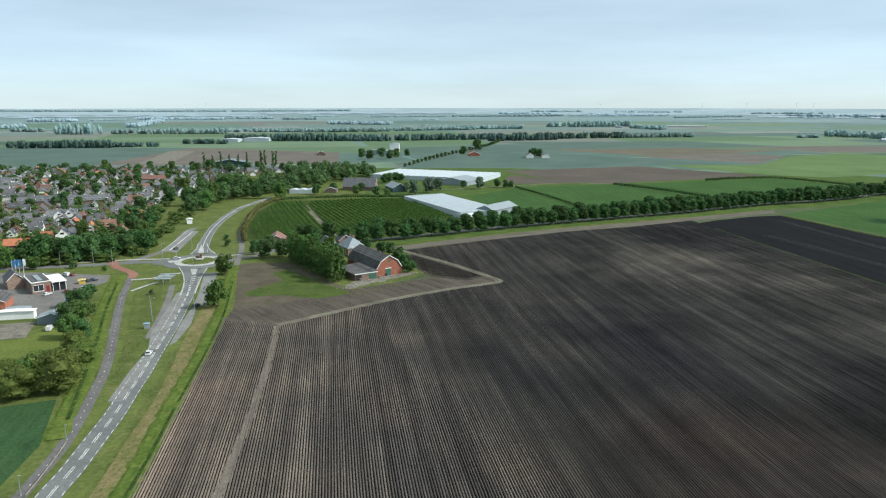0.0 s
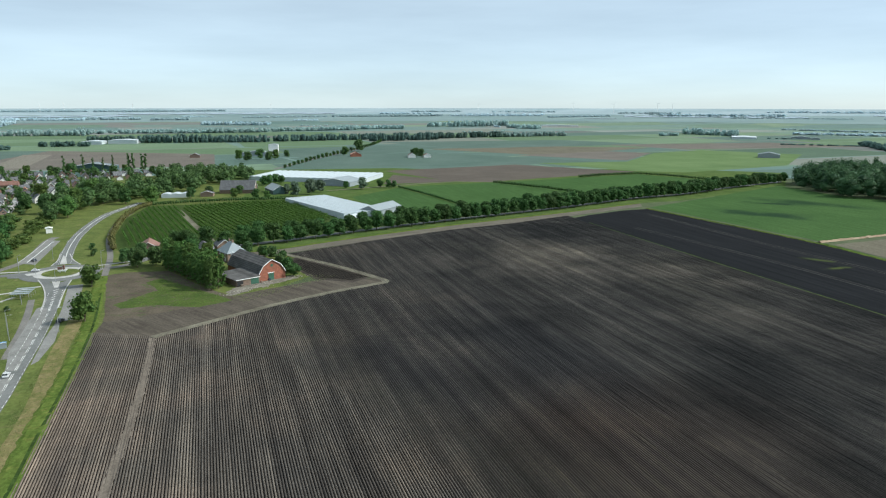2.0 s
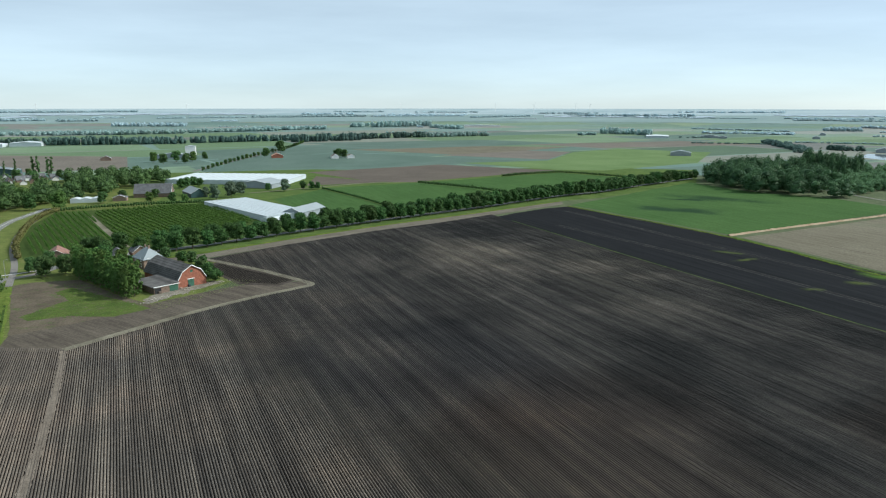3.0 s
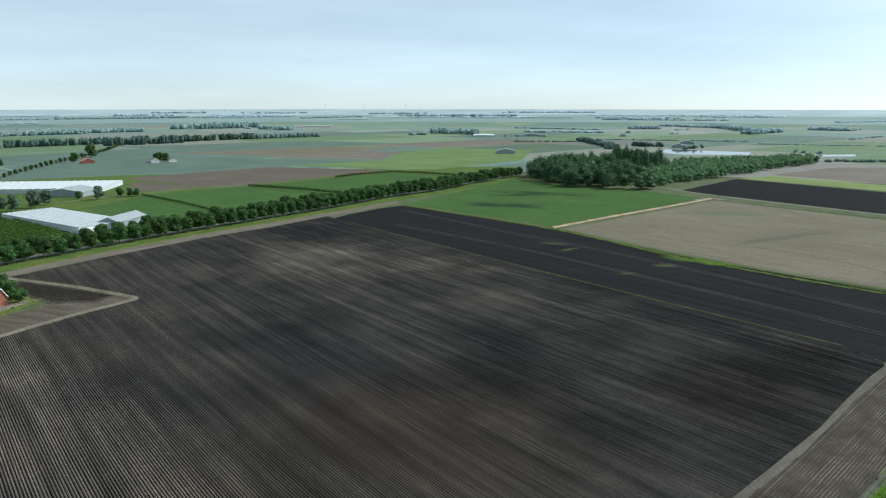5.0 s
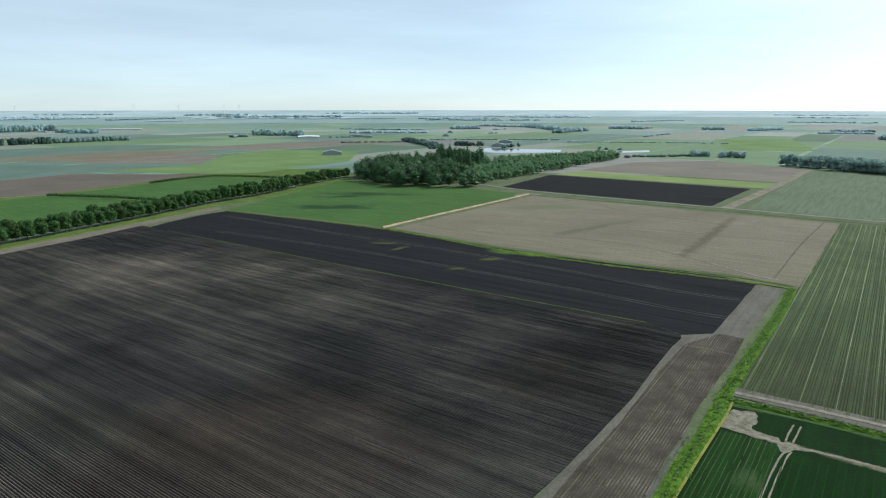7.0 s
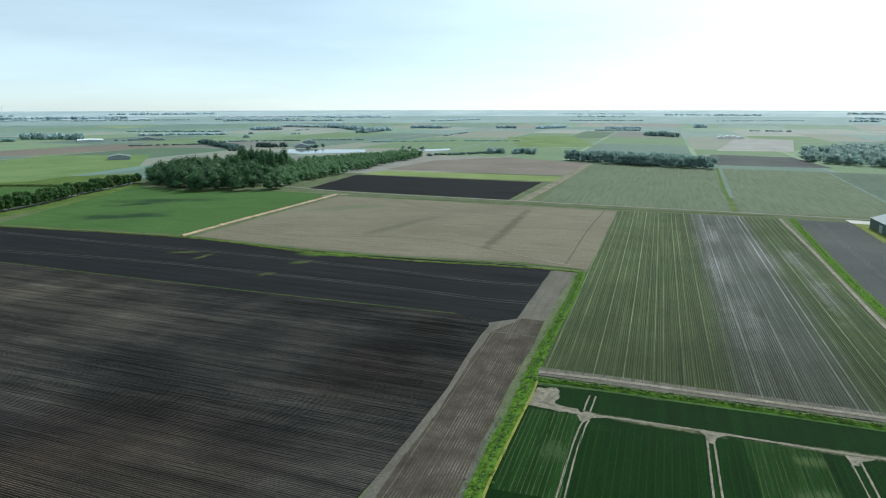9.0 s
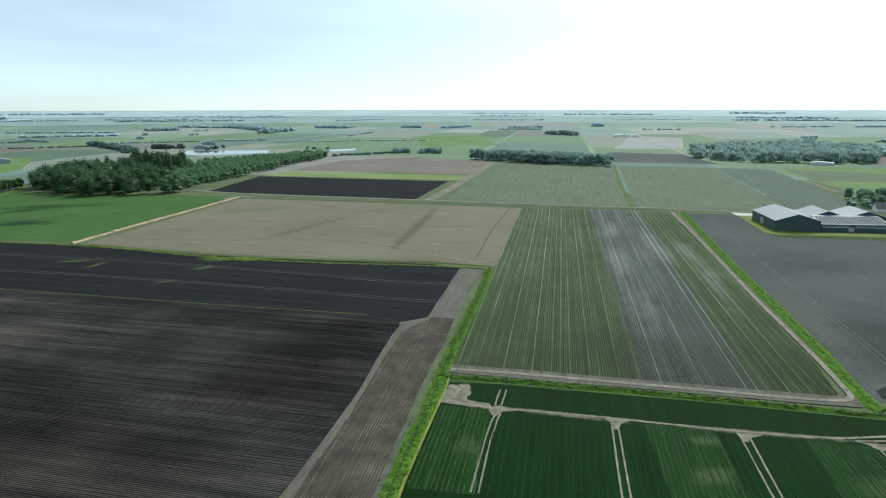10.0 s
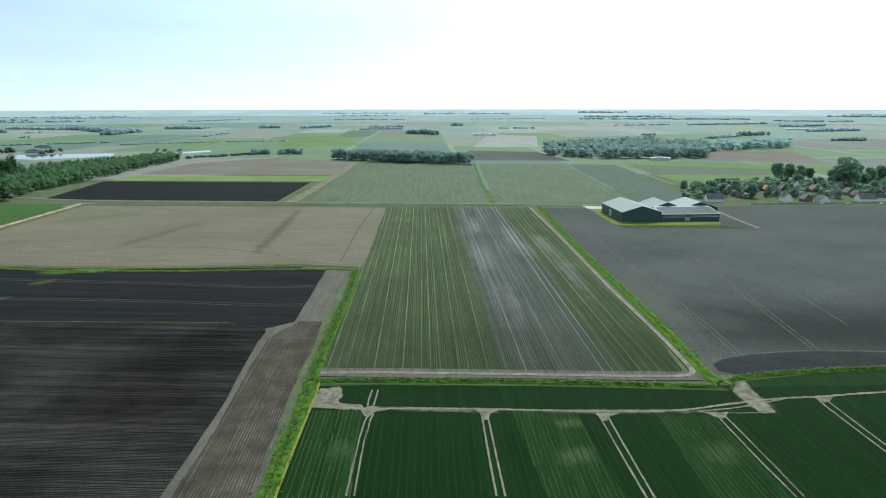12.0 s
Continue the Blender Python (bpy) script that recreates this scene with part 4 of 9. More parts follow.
field("dark_far_field", [(439.2, 390.8), (460.7, 215.5), (583.8, 239.7), (557.4, 428.2)], "soil_dark", 0.05, "dark tilled field beyond the ditch", rough_edge=0.5)
field("bright_strip", [(562.2, 428.9), (595.5, 228.1), (640.1, 238.0), (609.4, 429.8)], "crop_bright", 0.06, "bright yellow-green strip of grass")
field("stubble_field", [(619.5, 436.8), (650.6, 241.9), (806.2, 270.4), (846.5, 400.9), (754.9, 455.4)], "purple", 0.05, "mauve-brown bare field", rough_edge=0.6)
field("row_crop_field", [(464.9, 193.6), (481.0, 64.8), (807.3, 130.7), (806.4, 269.0)], "crop_dull", 0.05, "grey-green row crop", rough_edge=0.6)
field("row_crop_field", [(479.1, 59.8), (506.4, -36.2), (819.4, 22.7), (808.7, 122.9)], "crop_dull", 0.05, "pale grey-green row crop", rough_edge=0.6)
field("dark_crop_field", [(509.8, -38.4), (519.0, -85.7), (611.6, -68.4), (822.6, -35.9), (819.8, 20.8)], "crop_dark", 0.05, "dark blue-green crop", rough_edge=0.6)
field("pasture", [(823.3, -39.7), (623.8, -87.4), (733.9, -197.9), (795.2, -300.6), (834.5, -258.7), (894.6, -111.4)], "crop_pale", 0.045, "bright green pasture")
field("bare_far_field", [(851.4, 169.2), (870.7, 17.4), (1029.7, 71.5), (1037.3, 171.6)], "greyfield", 0.05, "grey-brown bare field")
field("pale_far_field", [(1126.5, 180.6), (1159.0, 77.5), (1544.5, 106.8), (1597.8, 219.1)], "dust", 0.05, "very pale dusty field")
field("brown_far_field", [(918.8, -144.7), (867.8, -277.6), (1109.4, -295.8), (1099.8, -172.2)], "purple", 0.05, "mauve-brown field beside the wood")
field("row_crop_far", [(1053.3, 473.5), (1151.2, 377.2), (1505.3, 545.9), (1401.3, 661.1)], "crop_pale", 0.05, "light green far field")
field("grey_field", [(463.4, 27.5), (178.3, -35.4), (185.3, -54.7), (196.0, -81.1), (209.2, -132.2), (545.6, -327.4), (501.9, -115.9), (476.2, -25.1)], "greyfield", 0.05, "large grey clay field with faint wheel tracks", rough_edge=0.5)
WHEAT = [(102.9, 51.2), (151.5, 62.4), (153.5, 54.1), (161.0, 16.1), (168.4, -34.6), (186.8, -77.7), (207.2, -131.0), (160.9, -152.8), (60, -300), (20, -60), (45, 36)]
field("wheat_field", WHEAT, "wheat", 0.05, "deep green winter wheat with pale tramlines", rough_edge=0.3)
BEDS = [(161.5, 65.3), (185.4, 71.0), (213.5, 77.4), (276.8, 92.1), (448.1, 130.1), (466.3, 36.1), (269.0, -7.5), (204.2, -23.2), (179.9, -26.8), (175.9, -24.7), (168.0, 24.5), (164.5, 46.3)]
field("bed_field_soil", BEDS, "bed_gap", 0.05, "dark soil between the crop rows")
ridges("crop_rows", BEDS, CROSS - 0.3, 0.62, [(-0.21, 0), (-0.12, 0.15), (0.12, 0.16), (0.21, 0)], "bed_row", 0.055, "long potato rows, leafy green to sparse grey", step=24, wobble=0.03, seed=5)
ridges("wheel_lines", BEDS, CROSS - 0.3, 2.48, [(-0.12, 0), (-0.06, 0.19), (0.06, 0.2), (0.12, 0)], "bed_line", 0.058, "pale wheel lines between the potato rows", step=24, wobble=0.03, seed=15)
ribbon("bed_field_headland", [(159.2, 64.8), (163.2, 45.6), (166.6, 24.2), (170.1, 3.0), (172.7, -13.9), (175.6, -26.5), (179.0, -29.3), (184.4, -28.6), (204.4, -24.4), (232.4, -17.7), (269.2, -8.9), (347.8, 8.3), (463.8, 35.1)], 1.5, "sand", 0.3, "pale dusty headland round the bed field", "track")
field("bed_field_end", [(156.8, 66.0), (162.5, 66.5), (166.2, 46.5), (169.8, 24.5), (173.5, 3.0), (178.0, -25.0), (180.0, -32.0), (173.5, -31.0), (167.5, 2.5), (164.0, 24.0), (160.0, 46.0)], "headland_edge", 0.21, "grey dusty turning strip at the end of the rows", rough_edge=0.35)

field("wheat_edge", [(175.6, -41.4), (185.0, -62.4), (190.0, -79.4), (202.0, -122.6), (192.0, -122.0), (182.0, -84.0), (175.0, -56.0), (171.5, -42.0)], "wheat_thin", 0.066, "thin edge of the wheat along the clay ditch", rough_edge=0.15)

# wheel marks and bare patches in the wheat
def ragged(name, pts, width, material, z, label, category, seed=1, uneven=0.35):
    """A trodden line whose width wavers."""
    rng = random.Random(seed)
    line = resample(smooth_line(pts, 4), 0.9)
    verts, faces = [], []
    for i, p in enumerate(line):
        d = (line[min(i + 1, len(line) - 1)] - line[max(i - 1, 0)]).normalized()
        n = Vector((-d.y, d.x))
        for side in (1, -1):
            q = p + n * side * width / 2 * (1 + rng.uniform(-uneven, uneven))
            verts.append((q.x, q.y, z))
    for i in range(len(line) - 1):
        faces.append((2 * i, 2 * i + 1, 2 * i + 3, 2 * i + 2))
    ob = mesh_ob(name, verts, faces, M[material])
    for poly in ob.data.polygons:
        if poly.normal.z < 0:
            poly.flip()
    return tagged(ob, label, category, "", "structure")


ragged("field_lane", [(-51.6, 206.4), (-48.6, 188.0), (-45.7, 168.6), (-42.5, 140.9), (-39.7, 110.5), (-38.4, 96.0)], 1.9, "lane_soil", 0.23, "pale trampled lane down the ridges", "track", 71, 0.3)
ragged("wheat_track", [(141.2, 58.0), (141.0, 50.5), (141.4, 45.9), (143.9, 33.9), (146.1, 21.2), (148.0, 8.6), (150.4, -6.2), (153.8, -21.5), (156.6, -28.0), (160.7, -36.1), (165.2, -45.7), (168.7, -56.5), (172.4, -66.3), (176.5, -78.0), (188, -110)], 0.85, "sand", 0.11, "pale sandy track across the wheat", "track", 1)
ragged("wheat_track", [(153.8, -21.5), (154.4, -28.9), (155.5, -36.3), (157.5, -43.3)], 0.5, "wheel_mark", 0.105, "faint side track in the wheat", "track", 2)
ragged("wheat_track", [(154.6, -27.1), (158.1, -35.6), (161.9, -41.9), (165.8, -48.3)], 0.5, "sand", 0.108, "thin sandy side track in the wheat", "track", 3)
for pts in ([(139.1, 59.6), (145.9, 61.0), (150.0, 61.2), (152.0, 57.1), (148.6, 55.3), (143.3, 54.1), (143.1, 48.5), (140.2, 46.2), (139.5, 52.7)], [(174.2, -38.7), (174.6, -41.2), (169.5, -42.0), (165.1, -42.8), (157.4, -44.2), (156.2, -41.2), (159.8, -39.3), (163.4, -38.4), (168.1, -37.0)],
            [(139.8, 47.6), (142.6, 46.8), (142.8, 44.4), (141.6, 41.6), (140.0, 44.3), (137.2, 44.8), (137.3, 45.9)], [(145.6, 22.6), (146.4, 17.0), (144.0, 18.6), (141.0, 18.7), (140.8, 20.0), (143.8, 20.9)],
            [(149.2, -4.2), (150.2, -9.8), (147.9, -7.5), (145.6, -7.0), (145.4, -5.9)], [(154.2, -28.2), (155.6, -33.8), (152.6, -32.8), (151.6, -31.6)], [(167.8, -55.0), (169.8, -60.0), (166.2, -58.0), (165.2, -56.4)]):
    field("bare_patch", pts, "bare", 0.098, "bare trampled sandy patch in the wheat", "bare soil", rough_edge=0.5 if len(pts) == 9 else 0.12)
field("thin_wheat", [(102.8, 50.7), (138.0, 58.5), (139.8, 46.7), (105.3, 38.4)], "wheat_thin", 0.07, "thin striped edge of the wheat", rough_edge=0.15)
field("thin_wheat", [(146.0, 14.1), (148.3, -0.2), (114.9, -9.5), (112.2, 4.1)], "wheat_thin", 0.07, "thin striped strip in the wheat", rough_edge=0.15)
field("thin_wheat", [(151.2, -17.6), (153.1, -30.1), (120.7, -38.3), (117.9, -24.2)], "wheat_thin", 0.07, "thin striped strip in the wheat", rough_edge=0.15)
for poly in ([(102.8, 50.7), (138.0, 58.5), (139.8, 46.7), (105.3, 38.4)], [(146.0, 14.1), (148.3, -0.2), (114.9, -9.5), (112.2, 4.1)], [(151.2, -17.6), (153.1, -30.1), (120.7, -38.3), (117.9, -24.2)]):
    ridges("wheat_rows", poly, CROSS, 1.0, [(-0.1, 0), (-0.04, 0.06), (0.04, 0.06), (0.1, 0)], "wheat_row", 0.075, "thin pale green drilled rows of wheat", step=5, wobble=0.05, seed=len(poly), lift=0.09)
ridges("wheat_rows", [(124.2, 53.9), (135.6, 56.6), (149.9, -25.9), (153.4, -34.7), (168.5, -70.8), (171.7, -99.2), (128.7, -76.8), (103.1, 50.0)], CROSS, 1.5, [(-0.14, 0), (-0.05, 0.05), (0.05, 0.05), (0.14, 0)], "wheat_faint", 0.06, "faint drilled rows of deep green wheat", step=14, wobble=0.05, seed=12, lift=0.03)
for k, pts in enumerate(([(138.6, 45.2), (134.3, 45.0), (121.4, 42.6), (105.1, 39.0)], [(138.8, 44.3), (134.5, 43.9), (121.7, 41.4), (105.4, 37.6)], [(142.8, 47.0), (146.8, 47.8), (151.7, 48.6)], [(143.1, 45.6), (147.1, 46.3), (152.0, 47.2)],
                         [(144.4, 20.8), (140.2, 19.8), (124.4, 16.2), (110.4, 12.9)], [(144.6, 19.5), (140.5, 18.5), (123.6, 14.5), (110.7, 11.4)], [(149.0, -5.0), (145.3, -5.8), (130.7, -9.3), (115.6, -13.0)], [(149.3, -6.8), (145.7, -7.6), (131.0, -10.9), (115.9, -14.4)],
                         [(154.3, -30.3), (151.3, -31.4), (134.8, -35.3), (120.9, -39.0)], [(154.7, -32.1), (152.2, -32.9), (136.3, -36.9), (121.2, -40.4)], [(167.9, -55.8), (164.7, -56.0), (152.9, -58.6), (138.0, -62.0)], [(168.3, -57.5), (165.7, -57.8), (154.3, -60.2), (139.0, -63.6)])):
    ragged("tramline", pts, 0.4, "sand", 0.1, "pale wheel mark through the wheat", "wheel track", 20 + k, 0.2)
# weeds and wheel marks on the tilled strip and the clay field
for pts in ([(168.5, 358.2), (191.0, 273.1), (202.2, 206.3), (209.7, 152.6), (213.2, 108.3), (216.0, 93.0)], [(171.5, 359.0), (193.6, 273.5), (204.4, 206.3), (211.9, 152.6), (215.6, 108.3), (218.6, 94.0)], [(197.9, 407.3), (213.0, 304.1), (226.0, 230.6), (232.2, 169.3), (235.5, 120.2), (240.9, 99.5)], [(200.5, 407.3), (215.4, 304.1), (228.4, 230.6), (234.5, 169.3), (237.8, 120.2), (243.2, 100.0)]):
    ribbon("wheel_track", pts, 0.3, "rut", 0.08, "faint wheel mark on the tilled strip", "wheel track", steps=3)
for k, pts in enumerate(([(462.4, 15.6), (356.9, -7.0), (311.9, -17.5), (266.1, -27.9), (218.2, -38.8), (193.8, -43.1), (182.0, -47.0)], [(458.0, 12.9), (354.4, -9.0), (310.0, -19.2), (266.4, -29.6), (218.4, -40.4), (194.1, -44.9), (183.0, -48.6)],
                         [(330.0, -48.0), (278.5, -55.5), (251.0, -58.9), (202.8, -65.1)], [(330.0, -49.8), (278.8, -57.2), (251.3, -60.7), (203.0, -66.7)], [(370.9, -54.2), (321.7, -66.8), (269.9, -76.7), (229.8, -82.7)])):
    ragged("wheel_track", pts, 0.34, "wheel_mark", 0.09, "faint pale wheel mark on the clay", "wheel track", 40 + k)
field("clay_corner", [(181.0, -36.0), (185.8, -35.5), (190.3, -38.8), (195.5, -47.2), (202.1, -66.4), (206.5, -100.0), (206.0, -122.0), (193.4, -80.1), (188.7, -62.4), (179.7, -39.7)], "clay_dark", 0.1, "moist dark corner of the clay field", rough_edge=0.5)
ragged("corner_margin", [(179.5, -36.0), (185.0, -34.6), (190.6, -38.0), (196.1, -47.0), (202.8, -66.4), (207.5, -100.0)], 0.5, "wheel_mark", 0.115, "pale driven edge round the clay corner", "wheel track", 47, 0.6)
for k, pts in enumerate(([(272.0, 268.7), (279.0, 241.3), (298.6, 200.7), (300.2, 169.3), (290.4, 135.9), (280.6, 109.7), (281.6, 102.3)], [(343.2, 212.1), (353.1, 182.7), (362.4, 146.4), (370.8, 121.6)], [(282.6, 103.8), (368.8, 123.5), (446.5, 138.3)],
                         [(415.7, 278.4), (396.5, 241.4), (395.2, 173.3)])):
    ragged("wheel_track", pts, 0.7, "soil", 0.09, "dark wheel mark across the seedbed", "wheel track", 50 + k, 0.5)
ragged("wheel_track", [(291.4, 135.9), (281.9, 109.7), (282.4, 101.3)], 0.9, "sand", 0.094, "pale wheel mark at the seedbed corner", "wheel track", 58, 0.5)

# beyond the avenue
field("far_teal_crop", [(-24.5, 916.8), (136.8, 977.6), (256.8, 869.1), (326.4, 784.3), (153.1, 758.1), (-21.7, 765.6)], "teal", 0.05, "blue-green onion field", rough_edge=0.5)
field("far_brown_field", [(60.4, 713.4), (213.5, 766.2), (313.7, 663.7), (142.4, 598.5), (108.9, 610.3)], "brown", 0.06, "reddish brown bare field", rough_edge=0.5)
field("small_brown_field", [(65.3, 672.4), (114.8, 606.6), (73.2, 597.5), (49.4, 596.2)], "brown", 0.06, "small brown bare field")
field("hedged_orchard_field", [(147.3, 590.6), (303.1, 641.5), (339.5, 584.8), (274.4, 495.8), (194.8, 503.6)], "crop", 0.06, "green field fenced by clipped windbreak hedges", rough_edge=0.4)
field("plain_green_field", [(62.2, 572.5), (145.3, 591.9), (193.6, 500.4), (152.4, 469.0), (114.4, 442.3), (90.9, 460.1)], "crop", 0.06, "plain green field behind the avenue", rough_edge=0.4)
field("green_plot", [(19.1, 514.3), (59.6, 566.6), (90.3, 460.4), (69.5, 433.0), (40.5, 414.4)], "crop", 0.06, "green plot behind the avenue", rough_edge=0.4)
field("far_tan_strip", [(151.5, 1053.5), (350.9, 1093.1), (508.0, 1029.8), (402.4, 965.3), (277.2, 912.2)], "tan", 0.05, "tan strip of bare land")
field("far_mauve_field", [(252.8, 904.4), (402.4, 965.3), (453.1, 918.9), (363.8, 801.6)], "purple", 0.055, "mauve-brown bare field")
field("far_pasture", [(243.2, 781.2), (356.4, 785.4), (456.6, 916.7), (555.4, 964.9), (644.3, 859.5), (512.9, 707.5), (359.9, 649.7), (316.5, 669.5)], "crop_pale", 0.055, "light green pasture", rough_edge=0.5)
field("far_green_crop", [(95.2, 1253.4), (443.3, 1278.3), (552.5, 1119.8), (215.0, 1054.3)], "teal", 0.05, "dull green far crop")
field("mauve_far_field", [(464.5, 1113.5), (785.3, 1140.8), (853.3, 999.1), (547.4, 987.3)], "purple", 0.05, "mauve far field")
field("far_green_meadow", [(-689.2, 1089.5), (-517.8, 1089.5), (-390.3, 1089.5), (-376.4, 731.1), (-435.7, 683.4)], "teal", 0.05, "dark green far meadow")
field("far_stubble", [(-390.3, 1089.5), (-146.9, 988.0), (-119.4, 800.7), (-390.5, 771.4)], "purple", 0.055, "tan and mauve stubble field")
field("pale_stubble", [(-395.5, 1011.6), (-358.7, 1011.6), (-314.2, 800.7), (-349.9, 800.7)], "sand", 0.07, "pale stubble strip")
field("lower_green_crop", [(-73.8, 1089.5), (70.4, 1148.3), (189.9, 1089.5), (57.4, 933.6), (-16.7, 857.8)], "teal", 0.05, "green crop by the far farm")

# ditches, verges and roads
ribbon("ditch_verge", [(209.2, 426.2), (240.4, 301.2), (244.2, 222.8), (253.1, 169.1), (267.1, 116.9), (270.8, 92.0)], 2.2, "verge", 0.1, "bright green grassy ditch bank", "verge", 0.25)
BANK_WEST = [(38, 34.6), (60, 41.0), (82, 47.2), (102.3, 53.0), (108.7, 54.4), (119.1, 57.1), (131.5, 59.6), (145.4, 63.0), (155.2, 65.5), (167.0, 68.4), (183.9, 72.2), (207.0, 77.3), (234.1, 83.1), (270.4, 92.3)]
BANK_MIDDLE = [(154.1, 65.0), (158.4, 44.6), (161.9, 23.6), (165.3, 2.8), (168.0, -17.8), (170.6, -36.0)]
BANK_CLAY = [(170.6, -36.0), (177.4, -40.6), (186.2, -61.9), (191.2, -79.0), (203.4, -122.3)]
BANK_EAST = [(465.2, 28.5), (320.9, -1.4), (270.1, -13.2), (233.2, -21.5), (204.1, -27.6), (179.0, -32.2), (172.0, -35.8)]
for pts, wide, lab in ((BANK_WEST, 3.3, "lush green ditch bank with tall weeds"), (BANK_MIDDLE, 2.6, "lush weedy ditch bank below the crop rows"), (BANK_CLAY, 2.6, "lush weedy ditch bank beside the clay"), (BANK_EAST, 4.0, "bright green ditch bank beside the track")):
    ribbon("ditch_bank", pts, wide, "bank_grass", 0.1, lab, "verge", 0.35)
ribbon("ditch_fringe", [(155.0, 63.3), (145.8, 60.8), (132.5, 57.9), (120.1, 55.2), (109.5, 52.8), (102.7, 51.2), (82, 45.4), (60, 39.2), (38, 32.8)], 0.55, "fringe", 0.3, "yellowed grass fringe between bank and wheat", "verge")
ribbon("ditch_fringe", [(152.6, 62.4), (156.3, 44.1), (159.8, 23.3), (163.4, 2.6), (166.1, -17.6), (168.6, -36.0)], 1.0, "crop", 0.12, "short green grass fringe beside the wheat", "verge")
ribbon("ditch_verge", [(243.6, 301.0), (247.6, 228.0), (257.3, 172.5), (272.4, 119.5), (274.8, 93.0)], 1.4, "ditchside", 0.1, "narrow grass edge of the seedbed", "verge", 0.15)
ribbon("polder_road_verge", [(447.8, 466.1), (437.4, 351.6), (456.0, 209.1), (475.7, 62.5), (485.3, -16.1)], 6.0, "verge_dull", 0.09, "mown verge of the polder road", "verge")
ribbon("polder_ditch", [(418.0, 330.0), (420.5, 316.6), (435.9, 247.7), (445.2, 192.1), (450.0, 158.8), (453.9, 134.3), (464, 85), (473, 40)], 1.7, "ditch", 0.12, "dark ditch along the polder road", "ditch")
ribbon("polder_road", [(450.8, 469.1), (440.1, 353.7), (458.7, 210.3), (478.5, 62.9), (488.1, -16.2)], 3.0, "asphalt_old", 0.13, "narrow grey polder road", "road")
ribbon("field_divide", [(815.7, 129.4), (603.5, 88.6), (478.6, 62.1)], 3.0, "ditchside", 0.1, "green strip between two fields", "verge")
ribbon("field_track", [(459.9, 204.4), (600.1, 229.8), (797.9, 269.0)], 8.0, "soil_track", 0.1, "pale wheel track between fields", "track")
ribbon("earth_bank", [(242.7, 304.0), (294.7, 316.4), (359.5, 330.3), (421.0, 343.8)], 2.3, "bank", 0.08, "freshly dug orange-brown earth bank", "bank", 0.6)
ribbon("farm_access", [(405.9, 345.8), (421.0, 343.8), (423.6, 334.6)], 5.0, "sand", 0.3, "pale sandy field entrance", "track")
ribbon("avenue_verge", [(-61.3, 329.1), (-22.3, 340.3), (19.9, 365.0), (69.5, 389.5), (113.3, 409.1), (155.9, 428.5), (220.9, 462.3), (263.6, 476.3), (327.8, 510.7), (391.2, 539.3)], 8.0, "ditchside", 0.1, "grass verge below the avenue trees", "verge")
ribbon("avenue_ditch", [(-49.5, 323.8), (-21.9, 333.2), (19.5, 356.9), (68.2, 382.2), (111.2, 401.1), (152.8, 419.7), (215.1, 449.7)], 2.4, "verge", 0.13, "bright grassy ditch edge", "verge", 0.2)
AVENUE = [(-81.1, 310.0), (-61.5, 330.5), (-22.7, 346.2), (20.2, 370.0), (70.4, 395.2), (115.0, 415.4), (158.3, 435.3), (224.6, 470.3), (268.9, 485.8), (335.2, 522.1), (400.8, 552.4)]
ribbon("avenue_road", [tuple(p) for p in sides_of(smooth_line(AVENUE, 1), 5.4)[0]], 5.0, "asphalt", 0.16, "straight grey road under the avenue trees", "road")
ribbon("lane_through_fields", [(1.2, 555.8), (55.5, 580.6), (107.4, 602.1), (155.4, 595.1)], 3.0, "soil_track", 0.12, "pale lane to the greenhouses", "track")
ribbon("far_lane", [(99.5, 1287.0), (58.0, 1089.5), (-10.0, 884.7), (-51.2, 750.7)], 5.0, "asphalt_old", 0.35, "far road lined with young trees", "road")
ribbon("field_path", [(821.1, -34.4), (706.7, -59.6), (625.2, -76.7)], 2.4, "sand", 0.12, "pale path across the pasture", "track")
ribbon("yard_lane", [(469.4, -85.5), (442.6, -89.9), (422.7, -93.8), (409.9, -96.5)], 2.0, "sand", 0.12, "pale lane behind the sheds", "track")
ribbon("yard_lane", [(409.9, -96.5), (402.3, -67.4), (397.5, -42.8), (395.1, -21.3)], 0.8, "rut", 0.12, "thin pale track along the shed ditch", "track")
field("meadow_plot", [(831.3, -47.5), (786.8, -227.8), (727.7, -170.4), (708.3, -67.8)], "crop_dull", 0.055, "muted green plot in the pasture", rough_edge=0.4)

MAIN_SOUTH = [(-66.9, 96.0), (-69.5, 110.5), (-70.1, 119.1), (-71.1, 127.3), (-72.1, 135.6), (-73.1, 143.5), (-74.6, 151.9), (-76.0, 159.8), (-77.3, 167.8), (-79.1, 177.0), (-82.2, 193.4), (-84.9, 207.7), (-88.2, 223.4), (-92.3, 241.5), (-97.3, 260.9), (-101.8, 277.5)]
MAIN_NORTH = [(-111.9, 314.9), (-119.6, 343.2), (-126.0, 371.7), (-129.8, 395.2), (-132.7, 421.8), (-134.1, 454.6), (-131.1, 478.5), (-126.5, 508.0)]
ROUND_C = Vector((-107.4, 297.2))
MAIN = ribbon("main_road", MAIN_SOUTH, 4.9, "asphalt", 0.12, "two-lane grey asphalt road with dashed white lines", "road")
MAIN_N = ribbon("main_road", MAIN_NORTH, 5.2, "asphalt", 0.12, "grey asphalt road curving away from the roundabout", "road")
ribbon("side_road", [(-200.8, 277.5), (-185.3, 282.4), (-159.6, 287.5), (-137.2, 293.9), (-124.6, 296.1), (-113.5, 296.1)], 5.0, "asphalt", 0.125, "grey side road into the village", "road")
